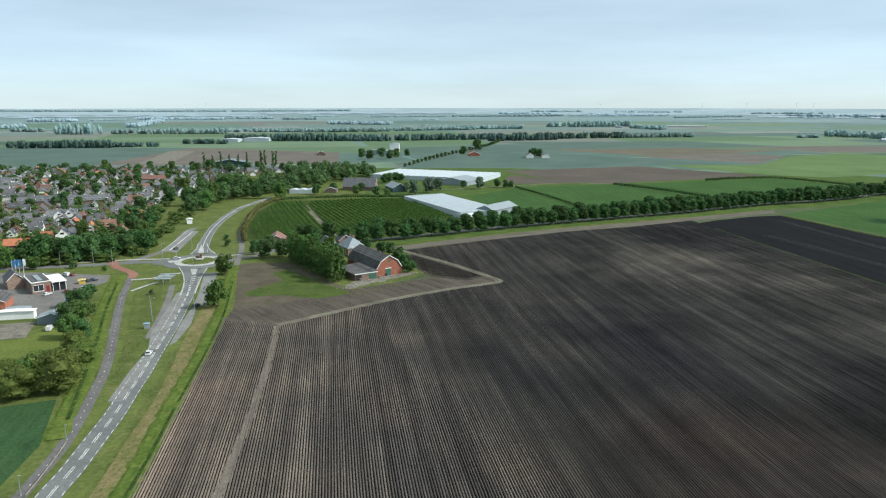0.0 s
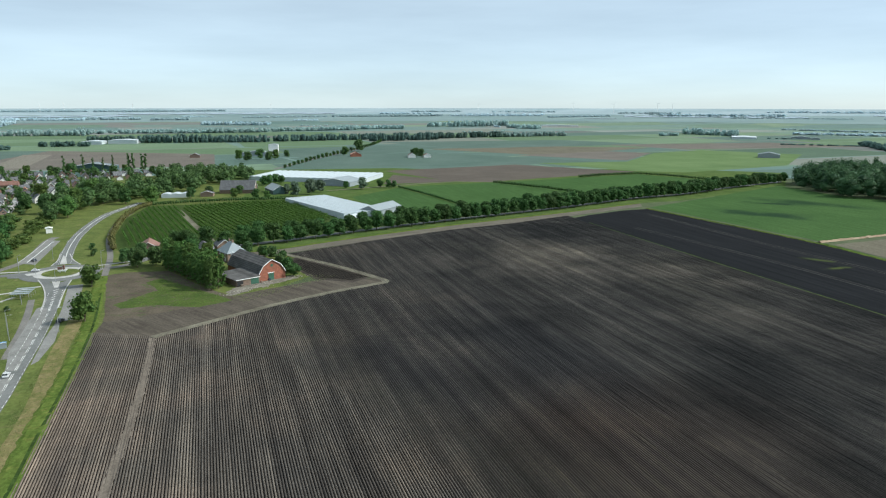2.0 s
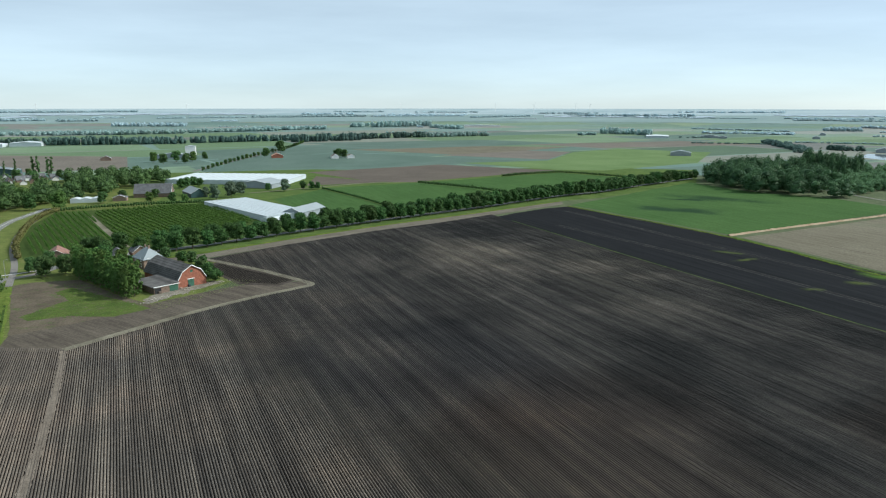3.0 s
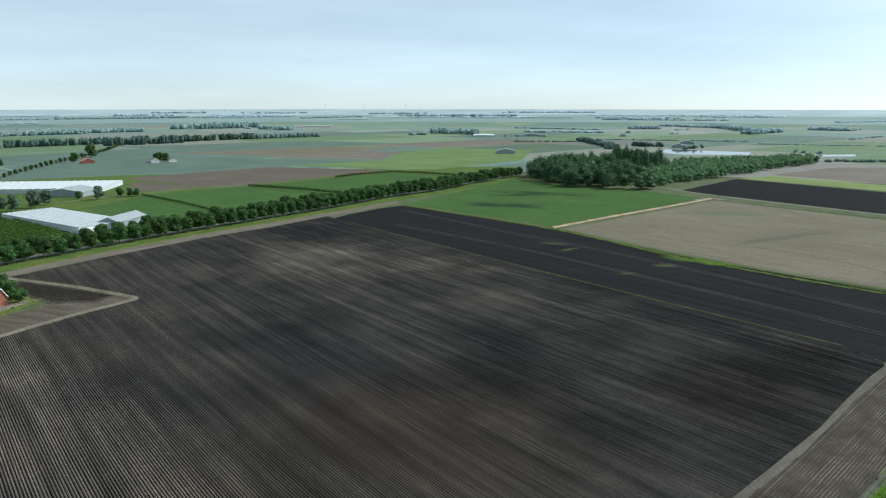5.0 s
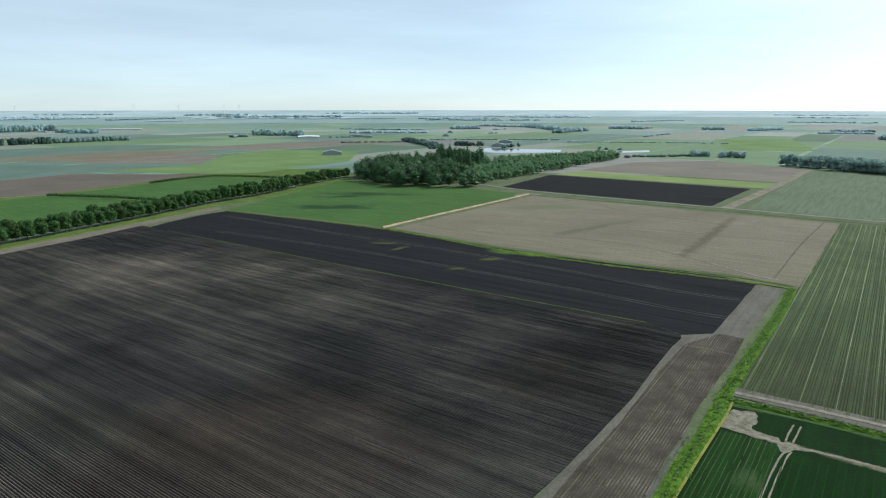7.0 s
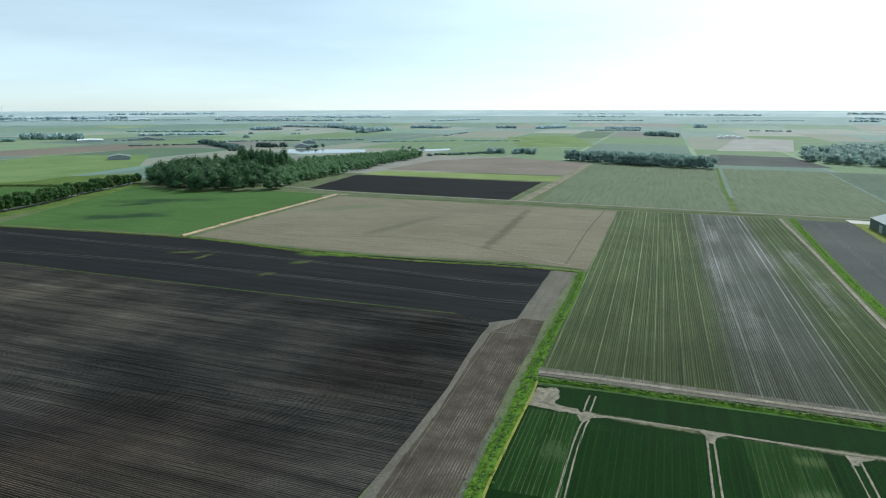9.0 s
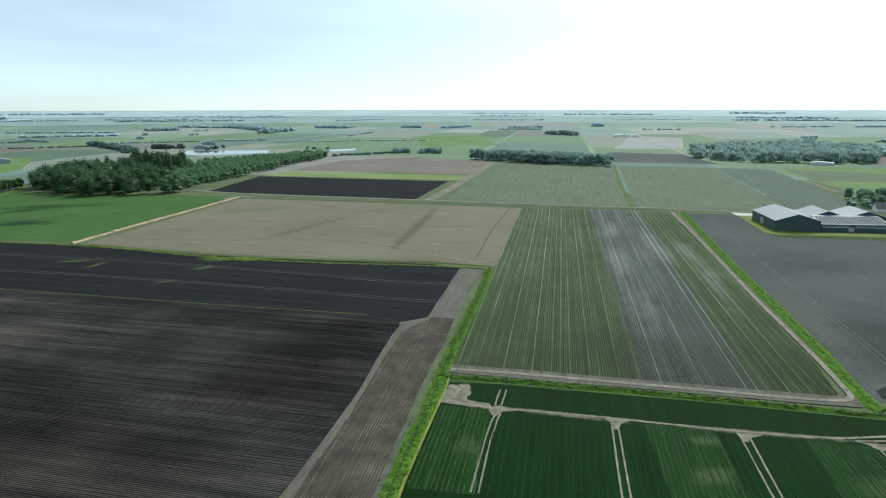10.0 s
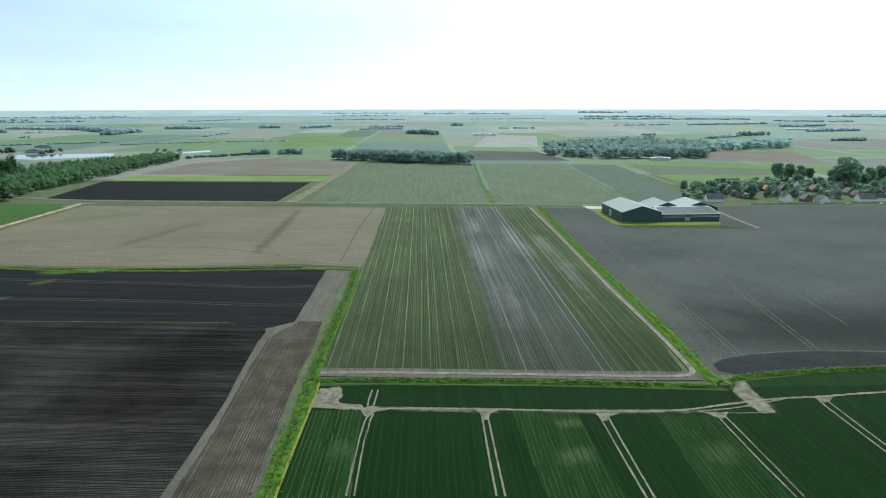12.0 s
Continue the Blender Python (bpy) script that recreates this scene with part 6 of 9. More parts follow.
def belt(name, pts, width, height, label, seed, gap=9.0, leaf="far", size=1.9, per=16, dense=1.6, spread=0.55):
    """A far row of trees or hedge along a plan line."""
    left, right = sides_of([Vector(p) for p in pts], width / 2)
    length = sum((Vector(b) - Vector(a)).length for a, b in zip(pts, pts[1:]))
    rows = max(1, width / gap)
    poly = [tuple(p) for p in left] + [tuple(p) for p in right[::-1]]
    return woodland(name, poly, max(4, int(length / gap * rows * dense * 1.6)), height, gap * 0.42, per, size, leaf, label, seed, spread, 2, 0.9, 0.3, 0.28, 0.42)


woodland("garden_greenery", VILLAGE, 800, 5.0, 2.3, 22, 0.9, "wood", "garden shrubs and hedges between the houses", 31, 0.5)
woodland("roadside_thicket", [(-181.1, 279.4), (-144.4, 296.1), (-135.8, 312.4), (-143.2, 346.2), (-152.0, 395.2), (-156.4, 433.0), (-166.9, 447.2), (-159.7, 387.7), (-151.6, 338.9), (-165.0, 312.4), (-195.2, 298.4)], 110, 4.6, 2.6, 44, 0.8, "fresh", "dense green thicket between village and road", 32, 0.4)
woodland("village_belt", BELT, 110, 12, 4.6, 60, 1.5, "wood", "belt of full green trees behind the village", 9, 0.25, 3)
woodland("hamlet_greenery", HAMLET, 120, 5, 3.0, 30, 1.0, "hamlet", "garden trees and hedges of the hamlet", 33, 0.5)
woodland("poplar_wood", [(381.5, 515.2), (376.8, 454.2), (420.7, 402.7), (464.7, 445.3), (517.2, 557.9), (612.8, 584.1), (556.7, 600.9), (431.1, 574.6)], 240, 15.5, 5.4, 100, 1.1, "grove", "dark mixed wood at the field corner", 1, 0.35, 3)
woodland("young_wood", [(420.5, 412.0), (608.5, 455.0), (794.7, 498.5), (836.1, 536.7), (731.8, 548.4), (618.1, 571.3), (537.8, 544.9), (503.3, 494.0)], 760, 9, 3.0, 46, 1.0, "plantation", "green young plantation", 2, 0.25)
woodland("tall_poplars", [(517.2, 557.9), (502.2, 481.6), (563.6, 528.6), (584.6, 621.2)], 45, 22, 3.2, 70, 1.2, "grove", "tall dark poplars above the wood", 3, 0.2, 4)
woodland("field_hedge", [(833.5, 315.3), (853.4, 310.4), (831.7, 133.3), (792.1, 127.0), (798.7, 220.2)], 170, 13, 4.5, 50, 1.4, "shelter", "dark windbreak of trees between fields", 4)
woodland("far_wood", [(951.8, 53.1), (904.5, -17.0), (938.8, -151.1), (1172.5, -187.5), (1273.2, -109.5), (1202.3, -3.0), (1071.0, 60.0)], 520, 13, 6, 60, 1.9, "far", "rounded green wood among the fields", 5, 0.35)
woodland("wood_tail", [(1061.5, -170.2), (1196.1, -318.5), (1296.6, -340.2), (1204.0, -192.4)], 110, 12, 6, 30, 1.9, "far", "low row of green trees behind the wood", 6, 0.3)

# windbreak hedges and the orchard
def hedge(name, pts, width, height, leaf, label, per_m=7, size=0.9, seed=1):
    """A clipped hedge: a dense band of leaf sprays."""
    rng = np.random.default_rng(seed)
    line = resample(smooth_line(pts, 4), 1.6)
    lumps = [((p.x, p.y, height * 0.5), (width * 0.6, width * 0.6, height * 0.52)) for p in line]
    v, f = leaf_cloud(rng, lumps, int(per_m * 1.6), size)
    return tagged(mesh_ob(name, v, f, LEAF[leaf]), label, "hedge", "", "stuff")


hedge("windbreak_hedge", [(144.0, 583.3), (172.4, 542.9), (193.6, 500.4)], 1.6, 3.4, "lime", "dark clipped windbreak hedge", seed=1)
hedge("windbreak_hedge", [(233.1, 615.3), (260.9, 628.2), (301.5, 635.6)], 1.6, 3.4, "lime", "dark clipped windbreak hedge", seed=2)
hedge("windbreak_hedge", [(301.5, 635.6), (323.9, 607.8), (340.9, 571.2)], 1.6, 3.4, "lime", "dark clipped windbreak hedge", seed=3)
hedge("windbreak_hedge", [(59.6, 566.6), (78.6, 506.4), (90.4, 457.6)], 1.2, 2.0, "lime", "low green hedge behind the avenue", seed=4)
hedge("orchard_hedge", [(-98.4, 338.9), (-107.1, 366.6), (-112.8, 395.2), (-118.3, 433.0), (-119.9, 473.0), (-116.0, 489.9)], 3.0, 3.6, "hedge", "copper-tinged clipped beech hedge curving round the orchard", seed=5)
hedge("orchard_hedge", [(-116.0, 489.9), (-91.5, 498.8), (-59.5, 504.9), (-28.5, 504.9)], 2.0, 3.2, "lime", "dark hedge behind the orchard", seed=6)
hedge("hamlet_hedge", [(506.9, -113.4), (516.5, -148.4), (525.5, -179.9), (537.5, -227.2)], 1.6, 1.5, "hamlet", "clipped hedge along the hamlet gardens", seed=8)
hedge("greenhouse_hedge", [(-25.5, 501.8), (-9.2, 467.6), (5.6, 428.5)], 2.5, 2.6, "fresh", "green hedge beside the greenhouse", seed=7)


def orchard(name, poly, heading, label, seed, gap=3.1, height=2.5):
    rng = np.random.default_rng(seed)
    lines, u, v = spans(poly, heading, gap)
    verts, faces = [], []
    for a, b in lines:
        n = int((b - a).length / 1.5)
        lumps = []
        for k in range(n):
            p = a.lerp(b, (k + 0.5) / n)
            h = height * rng.uniform(0.82, 1.1)
            lumps.append(((p.x, p.y, h * 0.55), (0.62, 0.62, h * 0.45)))
        if lumps:
            w, f = leaf_cloud(rng, lumps, 13, 0.6, 0.55)
            base = len(verts)
            verts += w
            faces += [tuple(i + base for i in q) for q in f]
    return tagged(mesh_ob(name, verts, faces, LEAF["orchard"]), label, "orchard", "", "stuff")


ORCH_A = [(-96.3, 347.6), (-106.1, 378.6), (-112.4, 424.0), (-114.0, 475.7), (-97.7, 478.5), (-63.4, 366.6), (-65.7, 353.8)]
ORCH_B = [(-93.8, 478.5), (-58.2, 492.8), (-27.9, 492.8), (-8.9, 452.1), (3.8, 415.4), (-14.0, 384.0), (-43.5, 365.0), (-57.6, 358.5)]
_a, _b = Vector((-108.4, 464.9)), Vector((-70.1, 353.8))
ORCH_HEAD = math.degrees(math.atan2(_b.x - _a.x, _b.y - _a.y))
_a, _b = Vector((-86.9, 473.0)), Vector((-43.7, 366.6))
ORCH_HEAD_B = math.degrees(math.atan2(_b.x - _a.x, _b.y - _a.y))
field("orchard_grass", [(-97.5, 341.7), (-108.9, 378.6), (-118.4, 437.6), (-117.4, 487.0), (-28.7, 508.0), (5.5, 415.4), (-13.8, 380.4), (-42.9, 360.1), (-64.6, 347.6)], "orchard_floor", 0.06, "green grass between orchard rows", "grass")
orchard("orchard_rows", ORCH_A, ORCH_HEAD, "straight rows of low green fruit trees", 1)
orchard("orchard_rows", ORCH_B, ORCH_HEAD_B, "straight rows of bright green fruit trees", 2)


# reeds and tall weeds along the ditches
def reeds(name, pts, width, count, height, label, seed, size=0.5, leaf="reed"):
    rng = np.random.default_rng(seed)
    line = resample(smooth_line(pts, 6), 1.0)
    lumps = []
    for k in range(count):
        p = line[int(rng.integers(len(line)))]
        q = p + Vector((rng.normal(0, width * 0.3), rng.normal(0, width * 0.3)))
        h = height * rng.uniform(0.4, 1.2)
        lumps.append(((q.x, q.y, 0.3 + h * 0.4), (0.45, 0.45, h * 0.5)))
    v, f = leaf_cloud(rng, lumps, 6, size, 0, 2.0)
    return tagged(mesh_ob(name, v, f, LEAF[leaf]), label, "weeds", "", "stuff")


reeds("ditch_weeds", BANK_WEST[1:], 0.7, 420, 0.5, "rank weeds and nettles along the ditch", 16, 0.4, "weed")
reeds("ditch_weeds", BANK_WEST[1:], 3.0, 1500, 0.4, "bright tall grass on the ditch bank", 17, 0.36)
reeds("ditch_weeds", BANK_MIDDLE + BANK_CLAY[1:], 1.1, 800, 0.8, "dark rank weeds along the ditch", 18, 0.45, "weed")
reeds("ditch_weeds", BANK_MIDDLE + BANK_CLAY[1:], 2.4, 600, 0.4, "bright tall grass along the ditch", 19, 0.36)
reeds("ditch_weeds", BANK_EAST, 3.4, 700, 0.4, "tall grass on the ditch bank", 20, 0.4)
reeds("ditch_weeds", BANK_EAST, 0.6, 260, 0.5, "dark reeds in the ditch", 21, 0.45, "weed")
reeds("ditch_weeds", [(209.2, 426.2), (240.4, 301.2), (244.2, 222.8), (253.1, 169.1), (267.1, 116.9)], 2.5, 160, 0.18, "weeds along the field ditch", 6)

def tufts(name, poly, count, height, label, seed, leaf="tuft", size=0.2):
    """Uneven tufts of grass and herbs scattered over a verge."""
    rng = np.random.default_rng(seed)
    xs, ys = [p[0] for p in poly], [p[1] for p in poly]
    lumps = []
    while len(lumps) < count:
        x, y = rng.uniform(min(xs), max(xs)), rng.uniform(min(ys), max(ys))
        if inside((x, y), poly):
            h = height * rng.uniform(0.3, 1.3)
            lumps.append(((x, y, 0.06 + h * 0.25), (0.4, 0.4, h * 0.35)))
    v, f = leaf_cloud(rng, lumps, 4, size, 0, 2.5)
    return tagged(mesh_ob(name, v, f, LEAF[leaf]), label, "grass", "", "stuff")


tufts("grass_tufts", [(-74.4, 133.1), (-78.7, 150.6), (-88.4, 180.9), (-102.5, 217.1), (-114.9, 250.9), (-105.0, 252.5), (-95.4, 223.4), (-87.6, 194.9), (-81.2, 164.8), (-79.1, 152.8)], 2600, 0.3, "rough tufts of grass beside the cycle path", 41)
tufts("grass_tufts", [(-63.0, 110.5), (-66.7, 136.9), (-73.6, 176.6), (-77.9, 211.1), (-74.5, 220.2), (-86.9, 269.8), (-87.0, 279.4), (-73.7, 226.7), (-67.1, 185.3), (-62.0, 146.7), (-57.6, 110.5)], 3000, 0.22, "tufts of grass between road and field", 42)
tufts("grass_tufts", [(-81.5, 127.1), (-89.2, 154.4), (-103.2, 190.0), (-120.9, 237.1), (-126.9, 260.9), (-111.3, 223.4), (-100.6, 194.9), (-86.9, 157.8), (-79.6, 131.8)], 2000, 0.3, "tufts of grass beside the ditch", 43, "reed")
tufts("field_weeds", [(-73.4, 244.6), (-62.8, 263.5), (-72.3, 284.4), (-63.9, 289.6), (-42.5, 260.9), (-34.4, 249.3), (-44.8, 237.1), (-63.8, 240.8)], 1600, 0.3, "low green weeds on the fallow patch", 44, "reed")
tufts("yard_weeds", [(-34.3, 248.5), (-18.9, 268.0), (-5.6, 279.4), (3.7, 274.6), (-9.6, 260.9), (-29.3, 240.8)], 700, 0.3, "low weeds in the farmyard", 45)

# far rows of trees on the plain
# further rows, and those towards the sun, take leaves with more painted haze
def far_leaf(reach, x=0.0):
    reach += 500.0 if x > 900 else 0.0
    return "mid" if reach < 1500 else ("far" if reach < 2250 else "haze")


def far_rows(rows, seed):
    """Rows of trees and narrow woods: the two ends of each, its depth and its height."""
    for k, (x0, y0, x1, y1, deep, tall) in enumerate(rows):
        reach = max(math.hypot(x0, y0), math.hypot(x1, y1))
        far = reach > 1600
        belt("far_tree_row", [(x0, y0), ((x0 + x1) / 2, (y0 + y1) / 2), (x1, y1)], deep, tall * (0.86 if reach < 2600 else 0.6), "distant row of trees tinted with blue-green haze", seed * 50 + k,
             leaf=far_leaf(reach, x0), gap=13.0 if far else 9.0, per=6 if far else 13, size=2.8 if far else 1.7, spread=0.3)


far_rows(((-865, 1573, -769, 1572, 26, 27.4), (-653, 1078, -518, 1094, 17, 15.1), (-520, 1104, -454, 1122, 16, 8.9), (-1356, 2306, -1220, 2347, 34, 19.5), (-1201, 2385, -1106, 2485, 34, 8.8), (-739, 1575, -724, 1632, 26, 12.9), (-887, 2013, -950, 2367, 34, 15.5), (-694, 1601, -494, 1601, 25, 15.3), (-551, 1698, -265, 1699, 25, 11.4), (-265, 1699, -131, 1730, 25, 12.7), (-447, 1200, -371, 1199, 17, 9.3), (-411, 1328, -330, 1350, 19, 12.4), (-316, 1292, -191, 1291, 18, 17.2), (-191, 1291, -98, 1291, 18, 14.8), (-88, 1307, 94, 1352, 18, 14.1)), 305)
far_rows(((-133, 1765, 83, 1843, 26, 11.8), (87, 1287, 210, 1329, 18, 17.2), (217, 1373, 360, 1415, 20, 13.9), (360, 1415, 512, 1442, 21, 11.0), (24, 1885, 218, 1923, 28, 12.4), (316, 2061, 358, 2115, 31, 15.5), (366, 2063, 561, 2112, 32, 20.9), (522, 1967, 578, 1841, 29, 12.9), (-1100, 2526, -806, 2588, 34, 15.6), (-817, 2626, -635, 2655, 34, 15.6), (-595, 2618, -472, 2633, 34, 17.4), (-532, 2841, -420, 2854, 34, 9.4), (-379, 2319, -163, 2279, 34, 13.2), (-102, 2613, -19, 2615, 34, 8.5)), 366)
far_rows(((713, 1416, 756, 1416, 23, 7.8), (805, 1492, 864, 1370, 24, 16.2), (-1211, 1926, -1168, 1970, 34, 14.9), (-1062, 1730, -967, 1699, 29, 11.4), (-678, 1092, -668, 1092, 18, 12.5), (-1833, 2929, -1437, 3081, 34, 13.9), (-1417, 3091, -985, 3212, 34, 13.8), (-961, 3220, -439, 3356, 34, 13.7), (-302, 2819, 14, 2875, 34, 9.3), (37, 2875, 499, 2892, 34, 14.2), (522, 2888, 896, 2831, 34, 12.0), (887, 2698, 1148, 2728, 34, 11.8)), 367)
far_rows(((1195, 1690, 1314, 1454, 6, 4.9), (1044, 1429, 1190, 1296, 26, 7.2), (868, 1260, 941, 1226, 6, 3.8), (759, 1074, 864, 1004, 6, 2.5), (892, 1040, 784, 834, 17, 9.2), (754, 821, 761, 815, 15, 8.2), (850, 861, 875, 814, 16, 8.8), (1434, 1465, 1495, 1410, 30, 13.4), (1721, 1622, 1739, 1396, 34, 9.3), (1798, 1490, 1582, 1199, 32, 14.1), (1422, 1078, 1602, 1120, 27, 13.7), (1818, 1176, 1838, 1087, 32, 12.2)), 322)
far_rows(((2299, 1397, 2479, 1302, 34, 8.9), (1927, 942, 1968, 902, 32, 10.5), (1930, 814, 2085, 791, 32, 10.6), (2010, 626, 2087, 556, 32, 8.7), (945, 1046, 1154, 853, 6, 3.5), (1082, 799, 1197, 666, 6, 2.5), (1202, 657, 1250, 561, 6, 2.8), (907, 456, 922, 412, 13, 9.1), (922, 412, 924, 383, 13, 10.6), (820, 508, 907, 456, 13, 3.2), (1494, 2415, 1835, 2201, 6, 7.0)), 349)
far_rows(((1628, 414, 1579, 339, 24, 13.4), (1862, 611, 1927, 515, 29, 6.4), (2264, 433, 2271, 396, 34, 13.1), (1496, -240, 1610, -313, 22, 6.4), (1643, -327, 1684, -394, 25, 11.1), (1909, -544, 2009, -692, 30, 10.0), (1446, -451, 1457, -514, 22, 7.5), (2390, -312, 2466, -565, 34, 8.0), (2339, -81, 2386, -259, 6, 5.8), (2289, -573, 2325, -707, 34, 7.8), (2020, 245, 2039, 150, 6, 5.0), (1360, 14, 1360, 2, 19, 5.5), (2776, -157, 2815, -506, 6, 6.9), (2719, 441, 2800, 163, 6, 6.8)), 358)
rng = random.Random(5)
for k, (q, reach, chance) in enumerate(FAR_EDGES):
    if chance < 0.1 and min(c.length for c in q) > 1000:
        a, b = (q[3], q[2]) if chance < 0.07 else (q[0], q[3])
        s = rng.uniform(0, 0.6)
        e = min(1.0, s + rng.uniform(0.15, 0.5))
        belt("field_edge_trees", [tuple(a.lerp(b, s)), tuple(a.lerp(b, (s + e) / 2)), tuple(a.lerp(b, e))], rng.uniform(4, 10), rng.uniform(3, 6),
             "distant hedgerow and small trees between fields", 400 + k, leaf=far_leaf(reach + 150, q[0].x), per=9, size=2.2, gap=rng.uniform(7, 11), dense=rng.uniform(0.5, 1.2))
for k in range(26):
    ang, reach = radians(rng.uniform(-5, 118)), rng.uniform(2700, 3450)
    c = Vector((math.sin(ang), math.cos(ang))) * reach
    side = Vector((math.cos(ang), -math.sin(ang)))
    span = rng.uniform(40, 240)
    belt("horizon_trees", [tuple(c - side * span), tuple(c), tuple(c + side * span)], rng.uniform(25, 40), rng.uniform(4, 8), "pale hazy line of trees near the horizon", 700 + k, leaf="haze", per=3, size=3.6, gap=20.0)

# ---- buildings ----
def place(ob, xy, angle, z=0.05):
    ob.matrix_basis = pose(xy[0], xy[1], z + rise_at(math.hypot(xy[0], xy[1])), 0, 0, angle)
    return ob


def heading_of(a, b):
    return math.degrees(math.atan2(b[1] - a[1], b[0] - a[0]))


def window_meshes(w, h):
    bm = bmesh.new()
    t = 0.09
    for x0, x1, z0, z1 in ((-w / 2, w / 2, 0, t), (-w / 2, w / 2, h - t, h), (-w / 2, -w / 2 + t, t, h - t), (w / 2 - t, w / 2, t, h - t), (-t / 2, t / 2, t, h - t)):
        add_box(bm, x0, x1, -0.05, 0.06, z0, z1)
    add_box(bm, -w / 2 - 0.06, w / 2 + 0.06, -0.12, 0.0, -0.08, 0)
    f = bpy.data.meshes.new("window_frame")
    bm.to_mesh(f)
    bm.free()
    f.materials.append(WHITE)
    bm = bmesh.new()
    add_box(bm, -w / 2 + t, w / 2 - t, -0.02, 0.02, t, h - t)
    p = bpy.data.meshes.new("pane")
    bm.to_mesh(p)
    bm.free()
    p.materials.append(GLASS)
    return f, p


WINDOWS = {"tall": window_meshes(1.1, 1.5), "wide": window_meshes(2.2, 1.4), "low": window_meshes(1.6, 0.8), "strip": window_meshes(3.0, 0.7), "shop": window_meshes(3.4, 2.4)}


def add_window(parent, kind, x, y, z, face):
    """face: degrees the window looks to, -90 is towards local -y."""
    f, p = WINDOWS[kind]
    ob = new("window", f)
    ob.parent = parent
    ob.matrix_local = pose(x, y, z, 0, 0, face + 90)
    pane = new("pane", p)
    pane.parent = ob
    return ob


def one_piece_window(w, h):
    """A small window in one piece: white frame, the pane set back in it."""
    bm = bmesh.new()
    add_box(bm, -w / 2, w / 2, -0.06, 0.06, 0, h)
    bm.faces.ensure_lookup_table()
    front = [f for f in bm.faces if f.normal.y < -0.5 or f.calc_center_median().y < -0.05][0]
    bmesh.ops.inset_individual(bm, faces=[front], thickness=0.1, depth=-0.04)
    front.material_index = 1
    me = bpy.data.meshes.new("window")
    bm.to_mesh(me)
    bm.free()
    me.materials.append(WHITE)
    me.materials.append(GLASS)
    return me


SMALL = {"tall": one_piece_window(1.1, 1.5), "wide": one_piece_window(2.2, 1.4)}


def small_window(parent, kind, x, y, z, face):
    ob = new("window", SMALL[kind])
    ob.parent = parent
    ob.matrix_local = pose(x, y, z, 0, 0, face + 90)


def add_slab(bm, a, b, c, d, t):
    """A roof plane through four corners, t thick."""
    p = [Vector(v) for v in (a, b, c, d)]
    n = (p[1] - p[0]).cross(p[3] - p[0]).normalized()
    if n.z < 0:
        n = -n
    lo, hi = [bm.verts.new(v) for v in p], [bm.verts.new(v + n * t) for v in p]
    bm.faces.new(lo)
    bm.faces.new(hi)
    for k in range(4):
        bm.faces.new((lo[k], lo[(k + 1) % 4], hi[(k + 1) % 4], hi[k]))


def roof_part(parent, outline, y0, y1, material, over=0.35, t=0.16, name="roof"):
    """A roof over a cross-section: outline is the line of its slopes, (x, z) from eave to eave."""
    bm = bmesh.new()
    for (xa, za), (xb, zb) in zip(outline, outline[1:]):
        add_slab(bm, (xa, y0 - over, za), (xb, y0 - over, zb), (xb, y1 + over, zb), (xa, y1 + over, za), t)
    bmesh.ops.recalc_face_normals(bm, faces=bm.faces)
    return part(name, bm, material, parent)


def chimney_part(parent, x, y, z0, z1):
    bm = bmesh.new()
    add_box(bm, x - 0.35, x + 0.35, y - 0.3, y + 0.3, z0, z1)
    add_box(bm, x - 0.42, x + 0.42, y - 0.37, y + 0.37, z1, z1 + 0.12)
    add_rod(bm, (x, y, z1 + 0.12), (x, y, z1 + 0.5), 0.13, 0.11, 6)
    return part("chimney", bm, BRICK_BROWN, parent)


def door_part(parent, x, y, z, w, h, face, material, name="door"):
    bm = bmesh.new()
    add_box(bm, -w / 2, w / 2, -0.06, 0.06, 0, h)
    for k in (-1, 1):
        add_box(bm, k * w / 4 - w * 0.17, k * w / 4 + w * 0.17, -0.1, -0.06, h * 0.08, h * 0.92)
    ob = part(name, bm, material, parent)
    ob.matrix_local = pose(x, y, z, 0, 0, face + 90)
    return ob


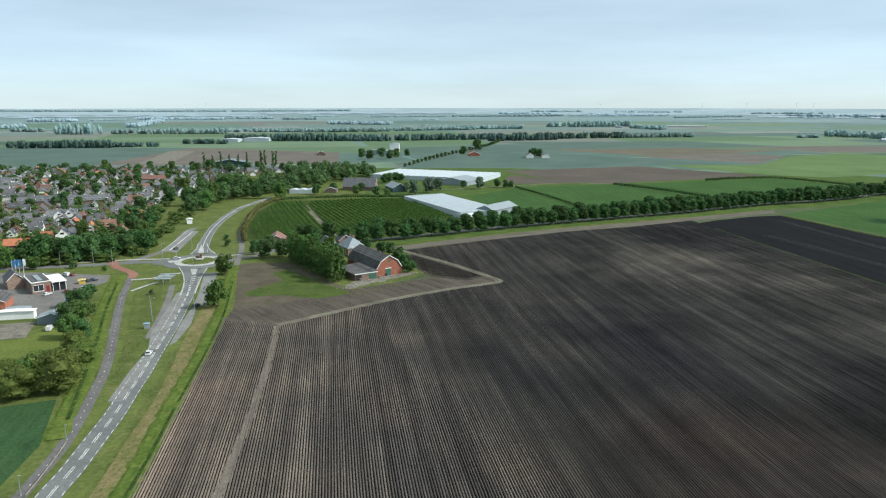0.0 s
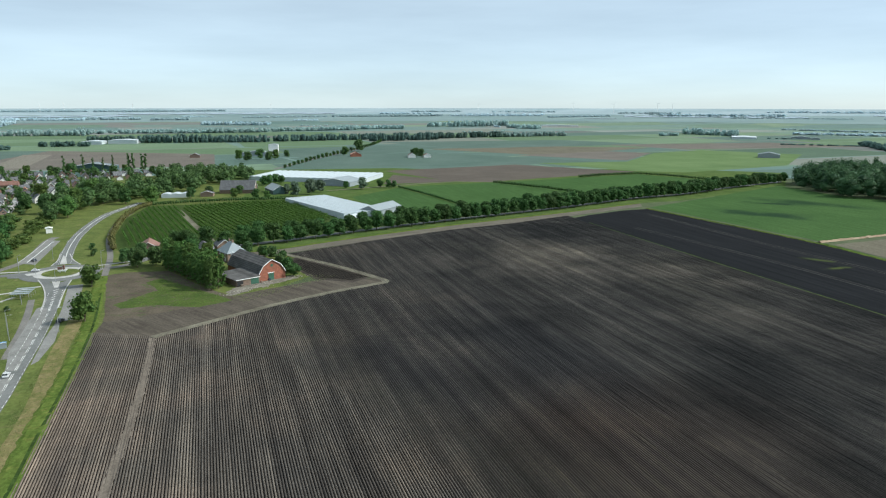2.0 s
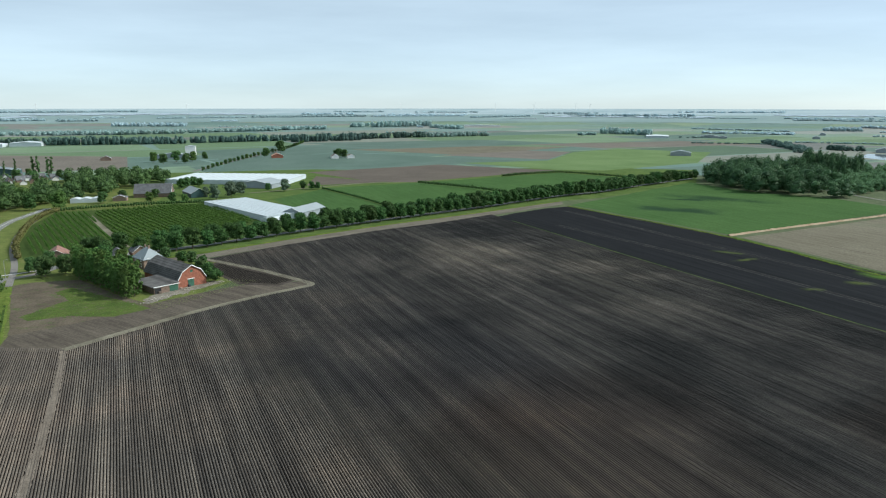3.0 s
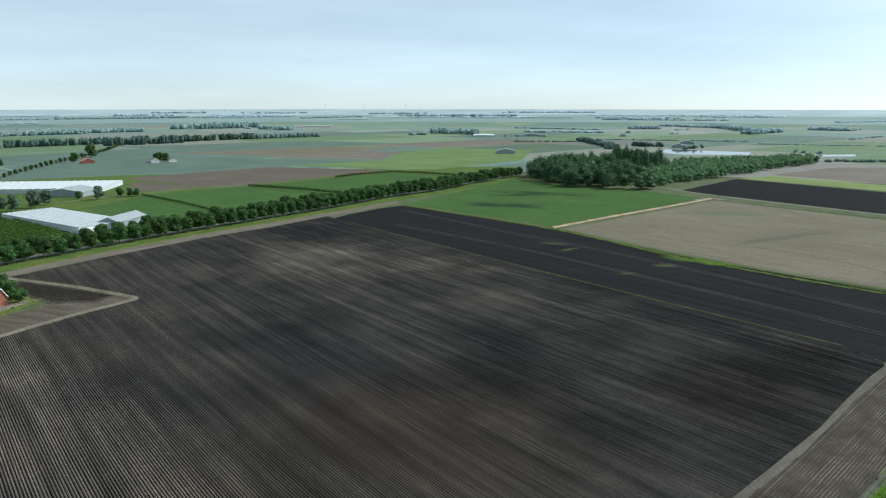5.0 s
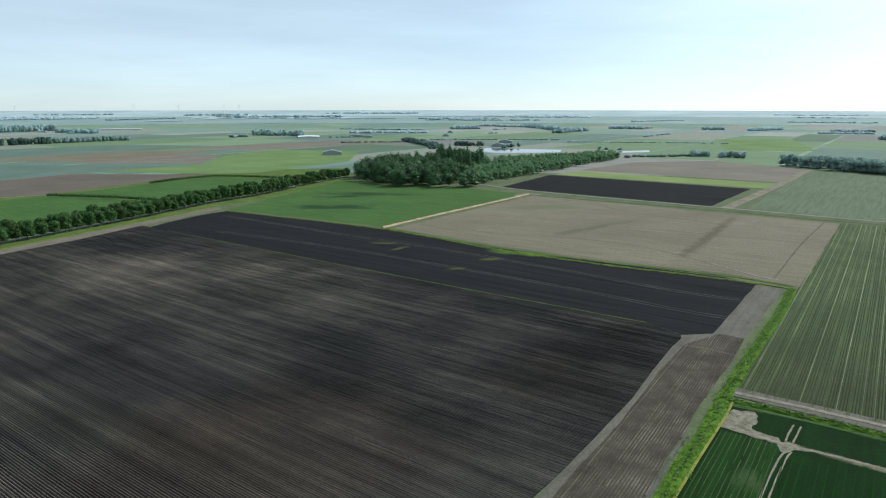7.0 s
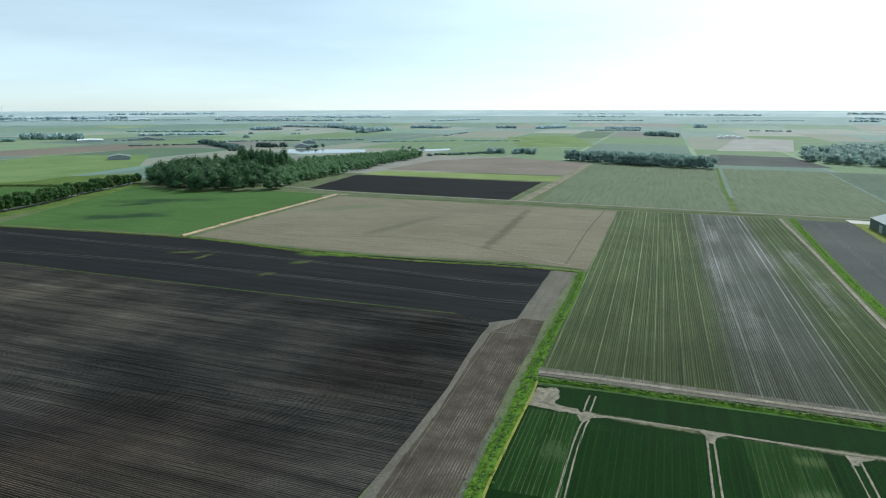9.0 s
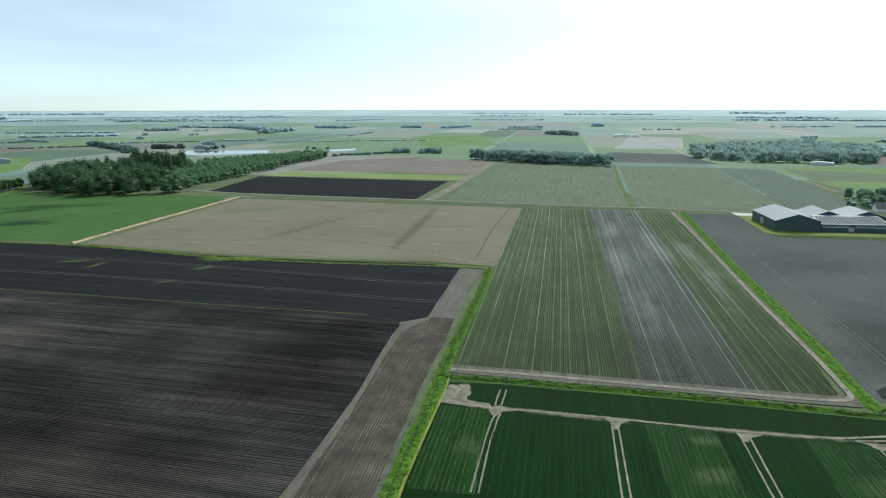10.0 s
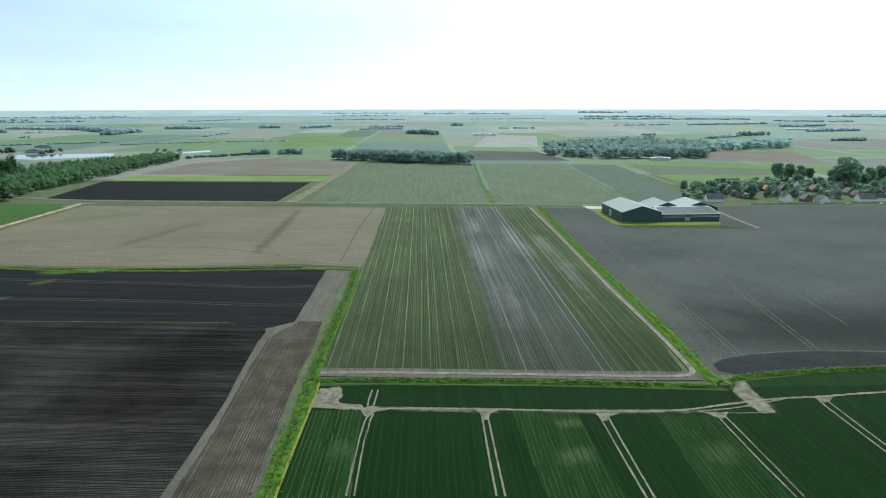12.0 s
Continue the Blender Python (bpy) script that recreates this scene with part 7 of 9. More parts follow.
def house_kind(name, w, l, eave, ridge, wall, roof, dormers=0, door=TIMBER_GREEN, panels=False, chimneys=1):
    """A brick or rendered house with a ridged roof; local x across the ridge, local y along it, centred."""
    root = new(name)
    bm = bmesh.new()
    add_prism(bm, [(-w / 2, 0), (w / 2, 0), (w / 2, eave), (0, ridge), (-w / 2, eave)], -l / 2, l / 2)
    part("wall", bm, wall, root)
    s = (ridge - eave) / (w / 2)
    o = 0.45
    roof_part(root, [(-w / 2 - o, eave - s * o), (0, ridge), (w / 2 + o, eave - s * o)], -l / 2, l / 2, roof)
    for k in range(chimneys):
        chimney_part(root, 0.25, (-l / 2 + 0.9) * (1 if k == 0 else -1), ridge - 0.5, ridge + 0.9)
    units = max(1, round(l / 6.0))
    for side in (-1, 1):
        for u in range(units):
            yc = -l / 2 + (u + 0.5) * l / units
            small_window(root, "wide", side * (w / 2 + 0.02), yc + 0.9, 0.8, 0 if side > 0 else 180)
            if eave > 4:
                small_window(root, "tall", side * (w / 2 + 0.02), yc - 1.0, 3.3, 0 if side > 0 else 180)
            if side > 0:
                door_part(root, side * (w / 2 + 0.03), yc - 1.6, 0, 1.0, 2.1, 0 if side > 0 else 180, door)
    for end in (-1, 1):
        face = -90 if end < 0 else 90
        small_window(root, "wide", 0.9, end * (l / 2 + 0.02), 0.8, face)
        small_window(root, "wide", 0.0, end * (l / 2 + 0.02), eave + 0.2, face)
    for d in range(dormers):
        yc = -l / 2 + (d + 0.5) * l / dormers
        for side in (-1, 1):
            bm = bmesh.new()
            x1 = side * w * 0.42
            add_box(bm, min(x1, side * w * 0.12), max(x1, side * w * 0.12), yc - 1.2, yc + 1.2, eave - 0.1 + s * w * 0.06, eave + 1.75)
            dm = part("dormer", bm, WHITE, root)
            wdw = new("window", WINDOWS["wide"][1])
            wdw.parent = dm
            wdw.matrix_local = pose(x1 + side * 0.03, yc, eave + 0.3, 0, 0, 90)
    if panels:
        for k in range(4):
            bm = bmesh.new()
            xa, xb = w * 0.12, w * 0.4
            za, zb = ridge - s * xa + 0.22, ridge - s * xb + 0.22
            ya = -l * 0.3 + k * 1.25
            add_slab(bm, (xa, ya, za), (xb, ya, zb), (xb, ya + 1.15, zb), (xa, ya + 1.15, za), 0.05)
            part("solar_panel", bm, PANEL, root)
    return root


def shed(name, xy, angle, w, l, eave, ridge, wall, roof, label, category="shed", over=0.3, doors=(), ridge_at=0.5):
    """A plain working building from its front left corner; local x along the gable, local y back."""
    root = place(new(name), xy, angle)
    bm = bmesh.new()
    xr = w * ridge_at
    if 0 < ridge_at < 1:
        out = [(0, 0), (w, 0), (w, eave), (xr, ridge), (0, eave)]
        slopes = [(-over, eave - over * (ridge - eave) / xr), (xr, ridge), (w + over, eave - over * (ridge - eave) / (w - xr))]
    else:
        out = [(0, 0), (w, 0), (w, ridge if ridge_at else eave), (0, eave if ridge_at else ridge)]
        slopes = [(-over, out[3][1]), (w + over, out[2][1])]
    add_prism(bm, out, 0, l)
    part("wall", bm, wall, root)
    roof_part(root, slopes, 0, l, roof, over)
    for x, y, dw, dh, face, mat in doors:
        door_part(root, x, y, 0, dw, dh, face, mat)
    bm = bmesh.new()
    for (xa, za), (xb, zb) in zip(slopes, slopes[1:]):
        add_rod(bm, (xa, -over - 0.05, za + 0.1), (xb, -over - 0.05, zb + 0.1), 0.09, 0.09, 4)
    part("verge_trim", bm, WHITE, root)
    return tagged(root, label, category)


# the farm: brick barn with a gambrel roof, lean-to and dwelling
def brick_barn():
    root = place(new("brick_barn"), (-26.6, 268.9), 32)
    w, l = 11.6, 27.0
    outline = [(0, 2.8), (2.0, 5.9), (w / 2, 8.1), (w - 2.0, 5.9), (w, 2.8)]
    bm = bmesh.new()
    add_prism(bm, [(0, 0), (w, 0)] + outline[::-1], 0, l)
    part("wall", bm, BRICK, root, "weathered orange-red brick wall")
    roof_part(root, [(-0.3, 2.3)] + outline[1:-1] + [(w + 0.3, 2.3)], 0, l, SLATE, 0.25)
    bm = bmesh.new()
    for (xa, za), (xb, zb) in zip(outline, outline[1:]):
        add_rod(bm, (xa, -0.32, za + 0.12), (xb, -0.32, zb + 0.12), 0.16, 0.16, 4)
    part("verge_trim", bm, WHITE, root, "white painted verge board")
    door_part(root, w / 2 - 0.4, -0.04, 0, 2.4, 2.9, -90, TIMBER_GREEN, "barn_door")
    bm = bmesh.new()
    add_box(bm, w / 2 - 1.8, w / 2 + 1.0, -0.1, 0.02, 2.92, 3.15)
    part("lintel", bm, WHITE, root)
    bm = bmesh.new()
    add_box(bm, w / 2 - 0.5, w / 2 + 0.5, -0.05, 0.05, 5.4, 6.4)
    part("hatch", bm, TIMBER_GREEN, root)
    tagged(root, "orange-red brick barn with a grey gambrel roof", "barn")
    lean = place(new("lean_to"), (-26.6, 268.9), 32)
    bm = bmesh.new()
    add_prism(bm, [(-9.6, 0), (-0.1, 0), (-0.1, 3.0), (-9.6, 2.3)], -1.2, 15)
    part("wall", bm, BRICK_BROWN, lean)
    roof_part(lean, [(-10.0, 2.3), (-0.1, 3.05)], -1.2, 15, SLATE, 0.3)
    door_part(lean, -2.2, -1.24, 0, 3.2, 2.4, -90, TIMBER_GREEN, "garage_door")
    door_part(lean, -8.2, -1.24, 0, 2.4, 2.1, -90, BLACK, "opening")
    bm = bmesh.new()
    add_box(bm, -10.0, 0, -1.62, -1.5, 2.5, 2.75)
    part("fascia", bm, WHITE, lean)
    tagged(lean, "low brown brick lean-to against the barn", "shed")


brick_barn()


def rubble(xy, n, spread, label, seed, heading=0.0, reach=1.0):
    """A heap of broken slabs and stones."""
    rng = random.Random(seed)
    bm = bmesh.new()
    c, s = math.cos(radians(heading)), math.sin(radians(heading))
    for _ in range(n):
        a, b = rng.gauss(0, spread * reach), rng.gauss(0, spread)
        x, y = xy[0] + a * c - b * s, xy[1] + a * s + b * c
        w, dd, h = rng.uniform(0.1, 0.4), rng.uniform(0.08, 0.28), rng.uniform(0.05, 0.18)
        z = 0.1 + max(0.0, 0.3 - 0.2 * (abs(a) / reach + abs(b)) / spread) * rng.random()
        k = len(bm.verts)
        add_box(bm, -w, w, -dd, dd, 0, h)
        bm.verts.ensure_lookup_table()
        bmesh.ops.transform(bm, matrix=pose(x, y, z, rng.uniform(-14, 14), rng.uniform(-14, 14), rng.uniform(0, 180)), verts=bm.verts[k:])
    return tagged(part("rubble_heap", bm, RUBBLE), label, "rubble", "", "stuff")


RUBBLE = solid("pale_broken_concrete", (0.27, 0.245, 0.205), 0.9, vary=0.35, size=0.6)
rubble((-34.2, 254.1), 46, 1.2, "pale broken slabs in front of the lean-to", 1, 32, 1.8)
rubble((-30.2, 258.3), 60, 0.9, "line of pale rubble along the farmyard", 2, 28, 5.0)
rubble((-23.3, 267.1), 40, 0.8, "line of pale rubble along the farmyard", 3, 28, 5.0)
rubble((-12.5, 275.5), 26, 0.9, "stones beside the brick barn", 4, 20, 2.0)


def yard_things():
    for (x, y), w, h, mat, nm, lab in (((-31.6, 265.3), 1.2, 1.1, WHITE, "liquid_tank", "white plastic liquid tank by the lean-to"), ((-30.6, 266.2), 1.2, 1.0, WHITE, "liquid_tank", "white plastic liquid tank by the lean-to"),
                                       ((-32.3, 263.5), 1.1, 0.8, BARK, "wooden_crate", "weathered wooden crate in the farmyard"), ((-25.4, 268.0), 0.8, 0.7, BRICK_BROWN, "brick_stack", "small stack of old bricks by the barn"),
                                       ((-22.7, 270.8), 0.8, 0.9, CAR_DARK, "water_butt", "dark water butt beside the barn door")):
        root = place(new(nm), (x, y), 32, 0.1)
        bm = bmesh.new()
        add_box(bm, -w / 2, w / 2, -w / 2, w / 2, 0.12, h)
        part("body", bm, mat, root, bevel=0.06)
        bm = bmesh.new()
        for k in (-1, 0, 1):
            add_box(bm, -w / 2, w / 2, k * w * 0.4 - 0.05, k * w * 0.4 + 0.05, 0, 0.12)
        part("pallet", bm, BARK, root)
        tagged(root, lab, nm.replace("_", " "))


yard_things()


def hip_house(name, xy, angle, w, l, eave, ridge, wall, roof, label, dormer=True):
    root = place(new(name), xy, angle)
    bm = bmesh.new()
    add_box(bm, -w / 2, w / 2, -l / 2, l / 2, 0, eave)
    part("wall", bm, wall, root)
    bm = bmesh.new()
    o, e = 0.4, min(w, l) / 2
    base = [bm.verts.new((x, y, eave - 0.05)) for x, y in ((-w / 2 - o, -l / 2 - o), (w / 2 + o, -l / 2 - o), (w / 2 + o, l / 2 + o), (-w / 2 - o, l / 2 + o))]
    top = [bm.verts.new((0, -l / 2 + e * 0.8, ridge)), bm.verts.new((0, l / 2 - e * 0.8, ridge))]
    for f in ((base[0], base[1], top[0]), (base[1], base[2], top[1], top[0]), (base[2], base[3], top[1]), (base[3], base[0], top[0], top[1]), base[::-1]):
        bm.faces.new(f)
    bmesh.ops.recalc_face_normals(bm, faces=bm.faces)
    part("roof", bm, roof, root)
    for k in (-1, 1):
        chimney_part(root, 0, k * (l / 2 - e * 0.8), ridge - 0.6, ridge + 0.7)
    for side in (-1, 1):
        for yy in (-l / 4, l / 4):
            add_window(root, "tall", side * (w / 2 + 0.02), yy, 1.0, 0 if side > 0 else 180)
            if eave > 4:
                add_window(root, "tall", side * (w / 2 + 0.02), yy, 3.2, 0 if side > 0 else 180)
        for xx in (-w / 4, w / 4):
            add_window(root, "tall", xx, side * (l / 2 + 0.02), 1.0, 90 * side)
            if eave > 4:
                add_window(root, "tall", xx, side * (l / 2 + 0.02), 3.2, 90 * side)
    if dormer:
        bm = bmesh.new()
        add_box(bm, w * 0.2, w * 0.44, -0.9, 0.9, eave, eave + 1.6)
        part("dormer", bm, WHITE, root)
    return tagged(root, label, "house")


hip_house("farmhouse", (-41.7, 311.2), 32, 8.5, 10, 4.2, 8.4, BRICK_BROWN, SHEET_PALE, "farmhouse with a pale grey hipped slate roof")
shed("farm_cottage", (-58.0, 319.9), 15, 8, 11, 2.6, 5.2, BRICK, TILE_GREY, "small brick cottage with a grey roof beside the farm", "cottage")
shed("farm_cottage", (-85.3, 329.1), 10, 9, 12, 2.6, 5.4, BRICK_BROWN, TILE_RED, "cottage with a dull red roof under the trees", "cottage")
shed("farm_cottage", (-50.5, 330.5), 20, 7, 8, 2.6, 5.2, BRICK_BROWN, TILE_GREY, "small brick cottage behind the farmhouse", "cottage")


# greenhouses and sheds beyond the orchard
def multispan(name, xy, angle, w, l, spans_n, eave, rise, label, wall=FILM):
    """A greenhouse of arched spans side by side; local x across the spans."""
    root = place(new(name), xy, angle)
    step = w / spans_n
    for k in range(spans_n):
        arch = [(k * step + step * j / 6, eave + rise * math.sin(math.pi * j / 6)) for j in range(7)]
        bm = bmesh.new()
        add_prism(bm, [(k * step, eave - 0.3), ((k + 1) * step, eave - 0.3)] + arch[::-1], 0, l)
        part("roof_span", bm, FILM, root)
    bm = bmesh.new()
    add_box(bm, 0.05, w - 0.05, 0.05, l - 0.05, 0, eave - 0.32)
    part("wall", bm, wall, root)
    for k in range(spans_n + 1):
        bm = bmesh.new()
        add_box(bm, k * step - 0.06, k * step + 0.06, -0.1, l + 0.1, eave - 0.1, eave + 0.12)
        part("gutter", bm, STEEL, root)
    return tagged(root, label, "greenhouse")


multispan("greenhouse", (10.6, 415.1), 26.8, 31, 85, 11, 3.2, 0.4, "long greenhouse under white film beside the orchard")
multispan("greenhouse", (-67.5, 643.0), -22, 108, 58, 18, 3.6, 0.42, "wide bluish white multi-span greenhouse")
shed("packing_shed", (-5.8, 595.6), -30, 30, 26, 3.5, 6.2, SHEET_PALE, SHEET_PALE, "pale grey packing shed beside the greenhouse")
shed("grey_shed", (20.8, 428.5), -38, 13, 27, 3.6, 6.2, SHEET_PALE, SHEET_PALE, "pale blue-grey steel shed behind the avenue")
multispan("poly_tunnel", (6.5, 417.5), -32, 12, 14, 2, 1.2, 1.6, "pair of low white polytunnels")
shed("thatched_barn", (-53.8, 548.4), 86, 14, 26, 3.0, 9.4, BRICK_BROWN, TILE_GREY, "big old barn with a steep grey-brown roof", ridge_at=0.5)
shed("open_shed", (-39.1, 537.7), 20, 12, 22, 3.2, 6.6, STEEL_DARK, SHEET_PALE, "dark shed with a pale roof beside the willows")
shed("low_shed", (-91.3, 534.3), 0, 9, 7, 2.4, 4.2, BRICK_BROWN, TILE_GREY, "small brown shed in the garden")
multispan("garden_greenhouse", (-118.1, 530.8), 4, 20, 10, 3, 2.4, 0.8, "small pale garden greenhouse")
shed("long_shed", (-253.2, 757.5), 3, 42, 16, 4.5, 8.0, STEEL_DARK, STEEL_ROOF, "long blue-grey shed in front of the poplars")
for a, b, h in (((-396.5, 1249.3), (-365.3, 1249.3), 6.0), ((-360.5, 1267.9), (-314.5, 1267.9), 7.0)):
    shed("far_glasshouse", a, heading_of(a, b), math.dist(a, b), 30, h * 0.8, h, FILM, FILM, "long low pale glasshouse far off", "greenhouse")
shed("far_silo_building", (-75.0, 988.0), 0, 13, 12, 12, 13, RENDER, SHEET_PALE, "tall white farm building", "farm building")
shed("far_farm_shed", (-109.9, 944.0), -8, 44, 16, 4, 7, SHEET_PALE, SHEET_PALE, "long pale farm shed", "shed")
shed("far_farm", (-167.3, 923.4), 4, 12, 9, 3, 6, BRICK_BROWN, TILE_GREY, "small far farmhouse with a dark roof", "house")
shed("far_farm", (106.0, 884.7), 2, 9, 8, 3, 6, RENDER, TILE_RED, "small white far cottage", "cottage")
shed("far_farm", (126.0, 884.7), 2, 9, 8, 3, 5, RENDER, TILE_RED, "small white far cottage", "cottage")
shed("far_farm", (34.0, 913.4), 5, 14, 9, 3, 6, BRICK, TILE_ORANGE, "small far farm with an orange roof", "house")
for (x, y), w, h in (((548.9, 816.8), 26, 7), ((903.4, 1242.8), 34, 6), ((1080.2, 1133.3), 14, 6), ((864.4, 788.7), 20, 7), ((1222.3, 1263.0), 12, 6), ((916.4, 1203.0), 16, 5), ((967.6, 865.5), 24, 6)):
    shed("far_shed", (x, y), math.degrees(math.atan2(-x, y)), w, 18, h * 0.6, h, SHEET_PALE, STEEL_ROOF, "low grey-roofed far farm shed", "shed")
for k, (x, y) in enumerate(((1527.8, 245.3), (1558.1, 237.4), (1560.2, 224.9), (1534.1, 208.6))):
    shed("white_shed", (x, y), -78, 14, 20, 3.5, 6, RENDER, FILM, "small white far shed", "shed")
for (x, y), w, d in (((654.5, 2060.9), 110, 30), ((975.7, 2548.5), 120, 26), ((797.8, 1276.5), 45, 60), ((1511.4, 3608.9), 180, 40), ((897.4, -78.3), 24, 8), ((2041.7, -525.0), 60, 30)):
    if math.hypot(x, y) > 3300:
        continue
    shed("far_glasshouse", (x, y), math.degrees(math.atan2(-x, y)), w, d, 3.0, 4.0, FILM, FILM, "pale far glasshouse on the plain", "greenhouse")


# dark green sheds with solar roof in the clay field
def farm_sheds():
    a = (417.4, -22.4)
    ang = heading_of(a, (424.1, -46.2))
    r = radians(ang)
    ux, uy = Vector((math.cos(r), math.sin(r))), Vector((-math.sin(r), math.cos(r)))
    at = lambda x, y: tuple(Vector(a) + ux * x + uy * y)
    shed("farm_shed", at(0, 0), ang, 24.0, 40, 5.6, 9.2, STEEL_DARK, STEEL_ROOF, "dark green steel shed with a blue-grey roof", "shed",
         doors=((-0.05, 22, 5, 4.2, 180, STEEL),))
    shed("farm_shed", at(24.3, 17), ang, 19.5, 24, 5.4, 8.8, STEEL_DARK, STEEL_ROOF, "middle dark green shed with a roof light", "shed")
    shed("farm_shed", at(44.1, 17), ang, 22, 24, 5.4, 8.8, STEEL_DARK, STEEL_ROOF, "end dark green shed with a blue-grey roof", "shed")
    front = place(new("solar_shed"), at(24.3, 0), ang)
    w, l = 35.0, 16.7
    bm = bmesh.new()
    add_prism(bm, [(0, 0), (l, 0), (l, 6.6), (0, 4.0)], 0, w)
    bm.transform(Matrix(((0, 1, 0, 0), (1, 0, 0, 0), (0, 0, 1, 0), (0, 0, 0, 1))))
    bmesh.ops.recalc_face_normals(bm, faces=bm.faces)
    part("wall", bm, STEEL_DARK, front)
    bm = bmesh.new()
    add_slab(bm, (-0.3, -0.4, 3.95), (w + 0.3, -0.4, 3.95), (w + 0.3, l, 6.62), (-0.3, l, 6.62), 0.16)
    bmesh.ops.recalc_face_normals(bm, faces=bm.faces)
    part("roof", bm, STEEL_ROOF, front)
    for k in range(17):
        x0 = 0.9 + k * 2.0
        bm = bmesh.new()
        add_slab(bm, (x0, 0.6, 4.32), (x0 + 1.45, 0.6, 4.32), (x0 + 1.45, 13.6, 6.38), (x0, 13.6, 6.38), 0.06)
        bmesh.ops.recalc_face_normals(bm, faces=bm.faces)
        part("solar_panel", bm, PANEL, front)
    for k in range(10):
        if k != 4:
            add_window(front, "strip", 2.2 + k * 3.4, -0.03, 2.4, -90)
    door_part(front, 15.4, -0.05, 0, 3.0, 2.4, -90, STEEL)
    tagged(front, "low dark shed with striped solar roof", "shed")


farm_sheds()
field("shed_grass", [(476.2, -1.2), (465.6, -14.4), (422.5, -19.9), (416.6, -31.9), (427.9, -79.3), (417.5, -77.5), (404.7, -21.7), (407.7, -17.1)], "lawn", 0.09, "yellow-green grass round the dark sheds", "grass")
field("shed_ditch", [(404.3, -19.8), (416.5, -81.9), (411.0, -92.9), (403.1, -52.5), (397.3, -23.0)], "ditch", 0.1, "dark ditch in front of the sheds", "ditch")
field("shed_yard", [(479.2, 0.9), (479.8, -16.0), (466.9, -17.5), (466.6, -2.9)], "paving", 0.12, "pale concrete yard entrance", "pavement")

# ---- the village ----
HOUSES = {
    "grey": house_kind("detached_house", 8.5, 10.5, 3.2, 7.6, BRICK_BROWN, TILE_GREY, 1),
    "pale": house_kind("detached_house", 8.0, 10.0, 3.2, 7.6, RENDER, TILE_GREY, 1),
    "orange": house_kind("detached_house", 8.5, 11, 3.4, 8.0, RENDER, TILE_ORANGE, 0),
    "orange_brick": house_kind("detached_house", 8.5, 12, 3.2, 7.4, VILLAGE_BRICK, TILE_ORANGE, 0),
    "red": house_kind("detached_house", 8.5, 11, 3.4, 8.0, VILLAGE_BRICK, TILE_RED, 1),
    "white": house_kind("detached_house", 8.5, 11, 4.6, 9.0, RENDER, TILE_GREY, 0, panels=True),
    "terrace": house_kind("terrace", 9, 36, 4.2, 8.6, BRICK_BROWN, TILE_GREY, 6, chimneys=2),
    "terrace_white": house_kind("terrace", 8.5, 24, 4.8, 8.6, RENDER, TILE_GREY, 4, chimneys=2),
    "terrace_red": house_kind("terrace", 8.5, 30, 4.8, 8.6, VILLAGE_BRICK, TILE_RED, 0, chimneys=2),
    "grey_low": house_kind("bungalow", 9, 12, 2.8, 6.4, RENDER, TILE_GREY, 0),
}
HOUSE_TEXT = {
    "grey": "brown brick house with a dark tiled roof", "pale": "white house with a dark grey tiled roof", "orange": "white house with a bright orange tiled roof", "orange_brick": "brick house with an orange tiled roof",
    "red": "red brick house with dull red tiles", "white": "white rendered house with solar panels on the roof", "terrace": "long brick terrace with white dormers",
    "terrace_white": "white terrace with grey tiled roofs", "terrace_red": "long terrace with a dull red tiled roof", "grey_low": "white bungalow with a grey tiled roof",
}


def put_house(kind, xy, angle, size=1.0):
    ob = copy_thing(HOUSES[kind], pose(xy[0], xy[1], 0.03, 0, 0, angle) @ Matrix.Diagonal((size, size, size, 1)))
    turn = ob.matrix_basis.to_3x3()
    far = xy[0] < 0 and math.hypot(*xy) > 650
    for c in list(ob.children):
        # openings kept only on the sides turned to the camera
        kind_of = c.name.split(".")[0]
        way = turn @ (c.matrix_local.to_3x3() @ Vector((0, -1, 0)) if kind_of in ("window", "door") else Vector((c.data.vertices[0].co.x, 0, 0)))
        if far and kind_of in ("window", "door", "chimney"):
            bpy.data.objects.remove(c)
        elif kind_of in ("window", "door", "dormer") and way.normalized().dot(Vector((-xy[0], -xy[1], 0)).normalized()) < (0.2 if math.hypot(*xy) < 430 else 0.8 if kind_of == "window" else 0.97):
            for o in (*c.children_recursive, c):
                bpy.data.objects.remove(o)
    return tagged(ob, HOUSE_TEXT[kind], "terrace" if "terrace" in kind else "house", "village houses")


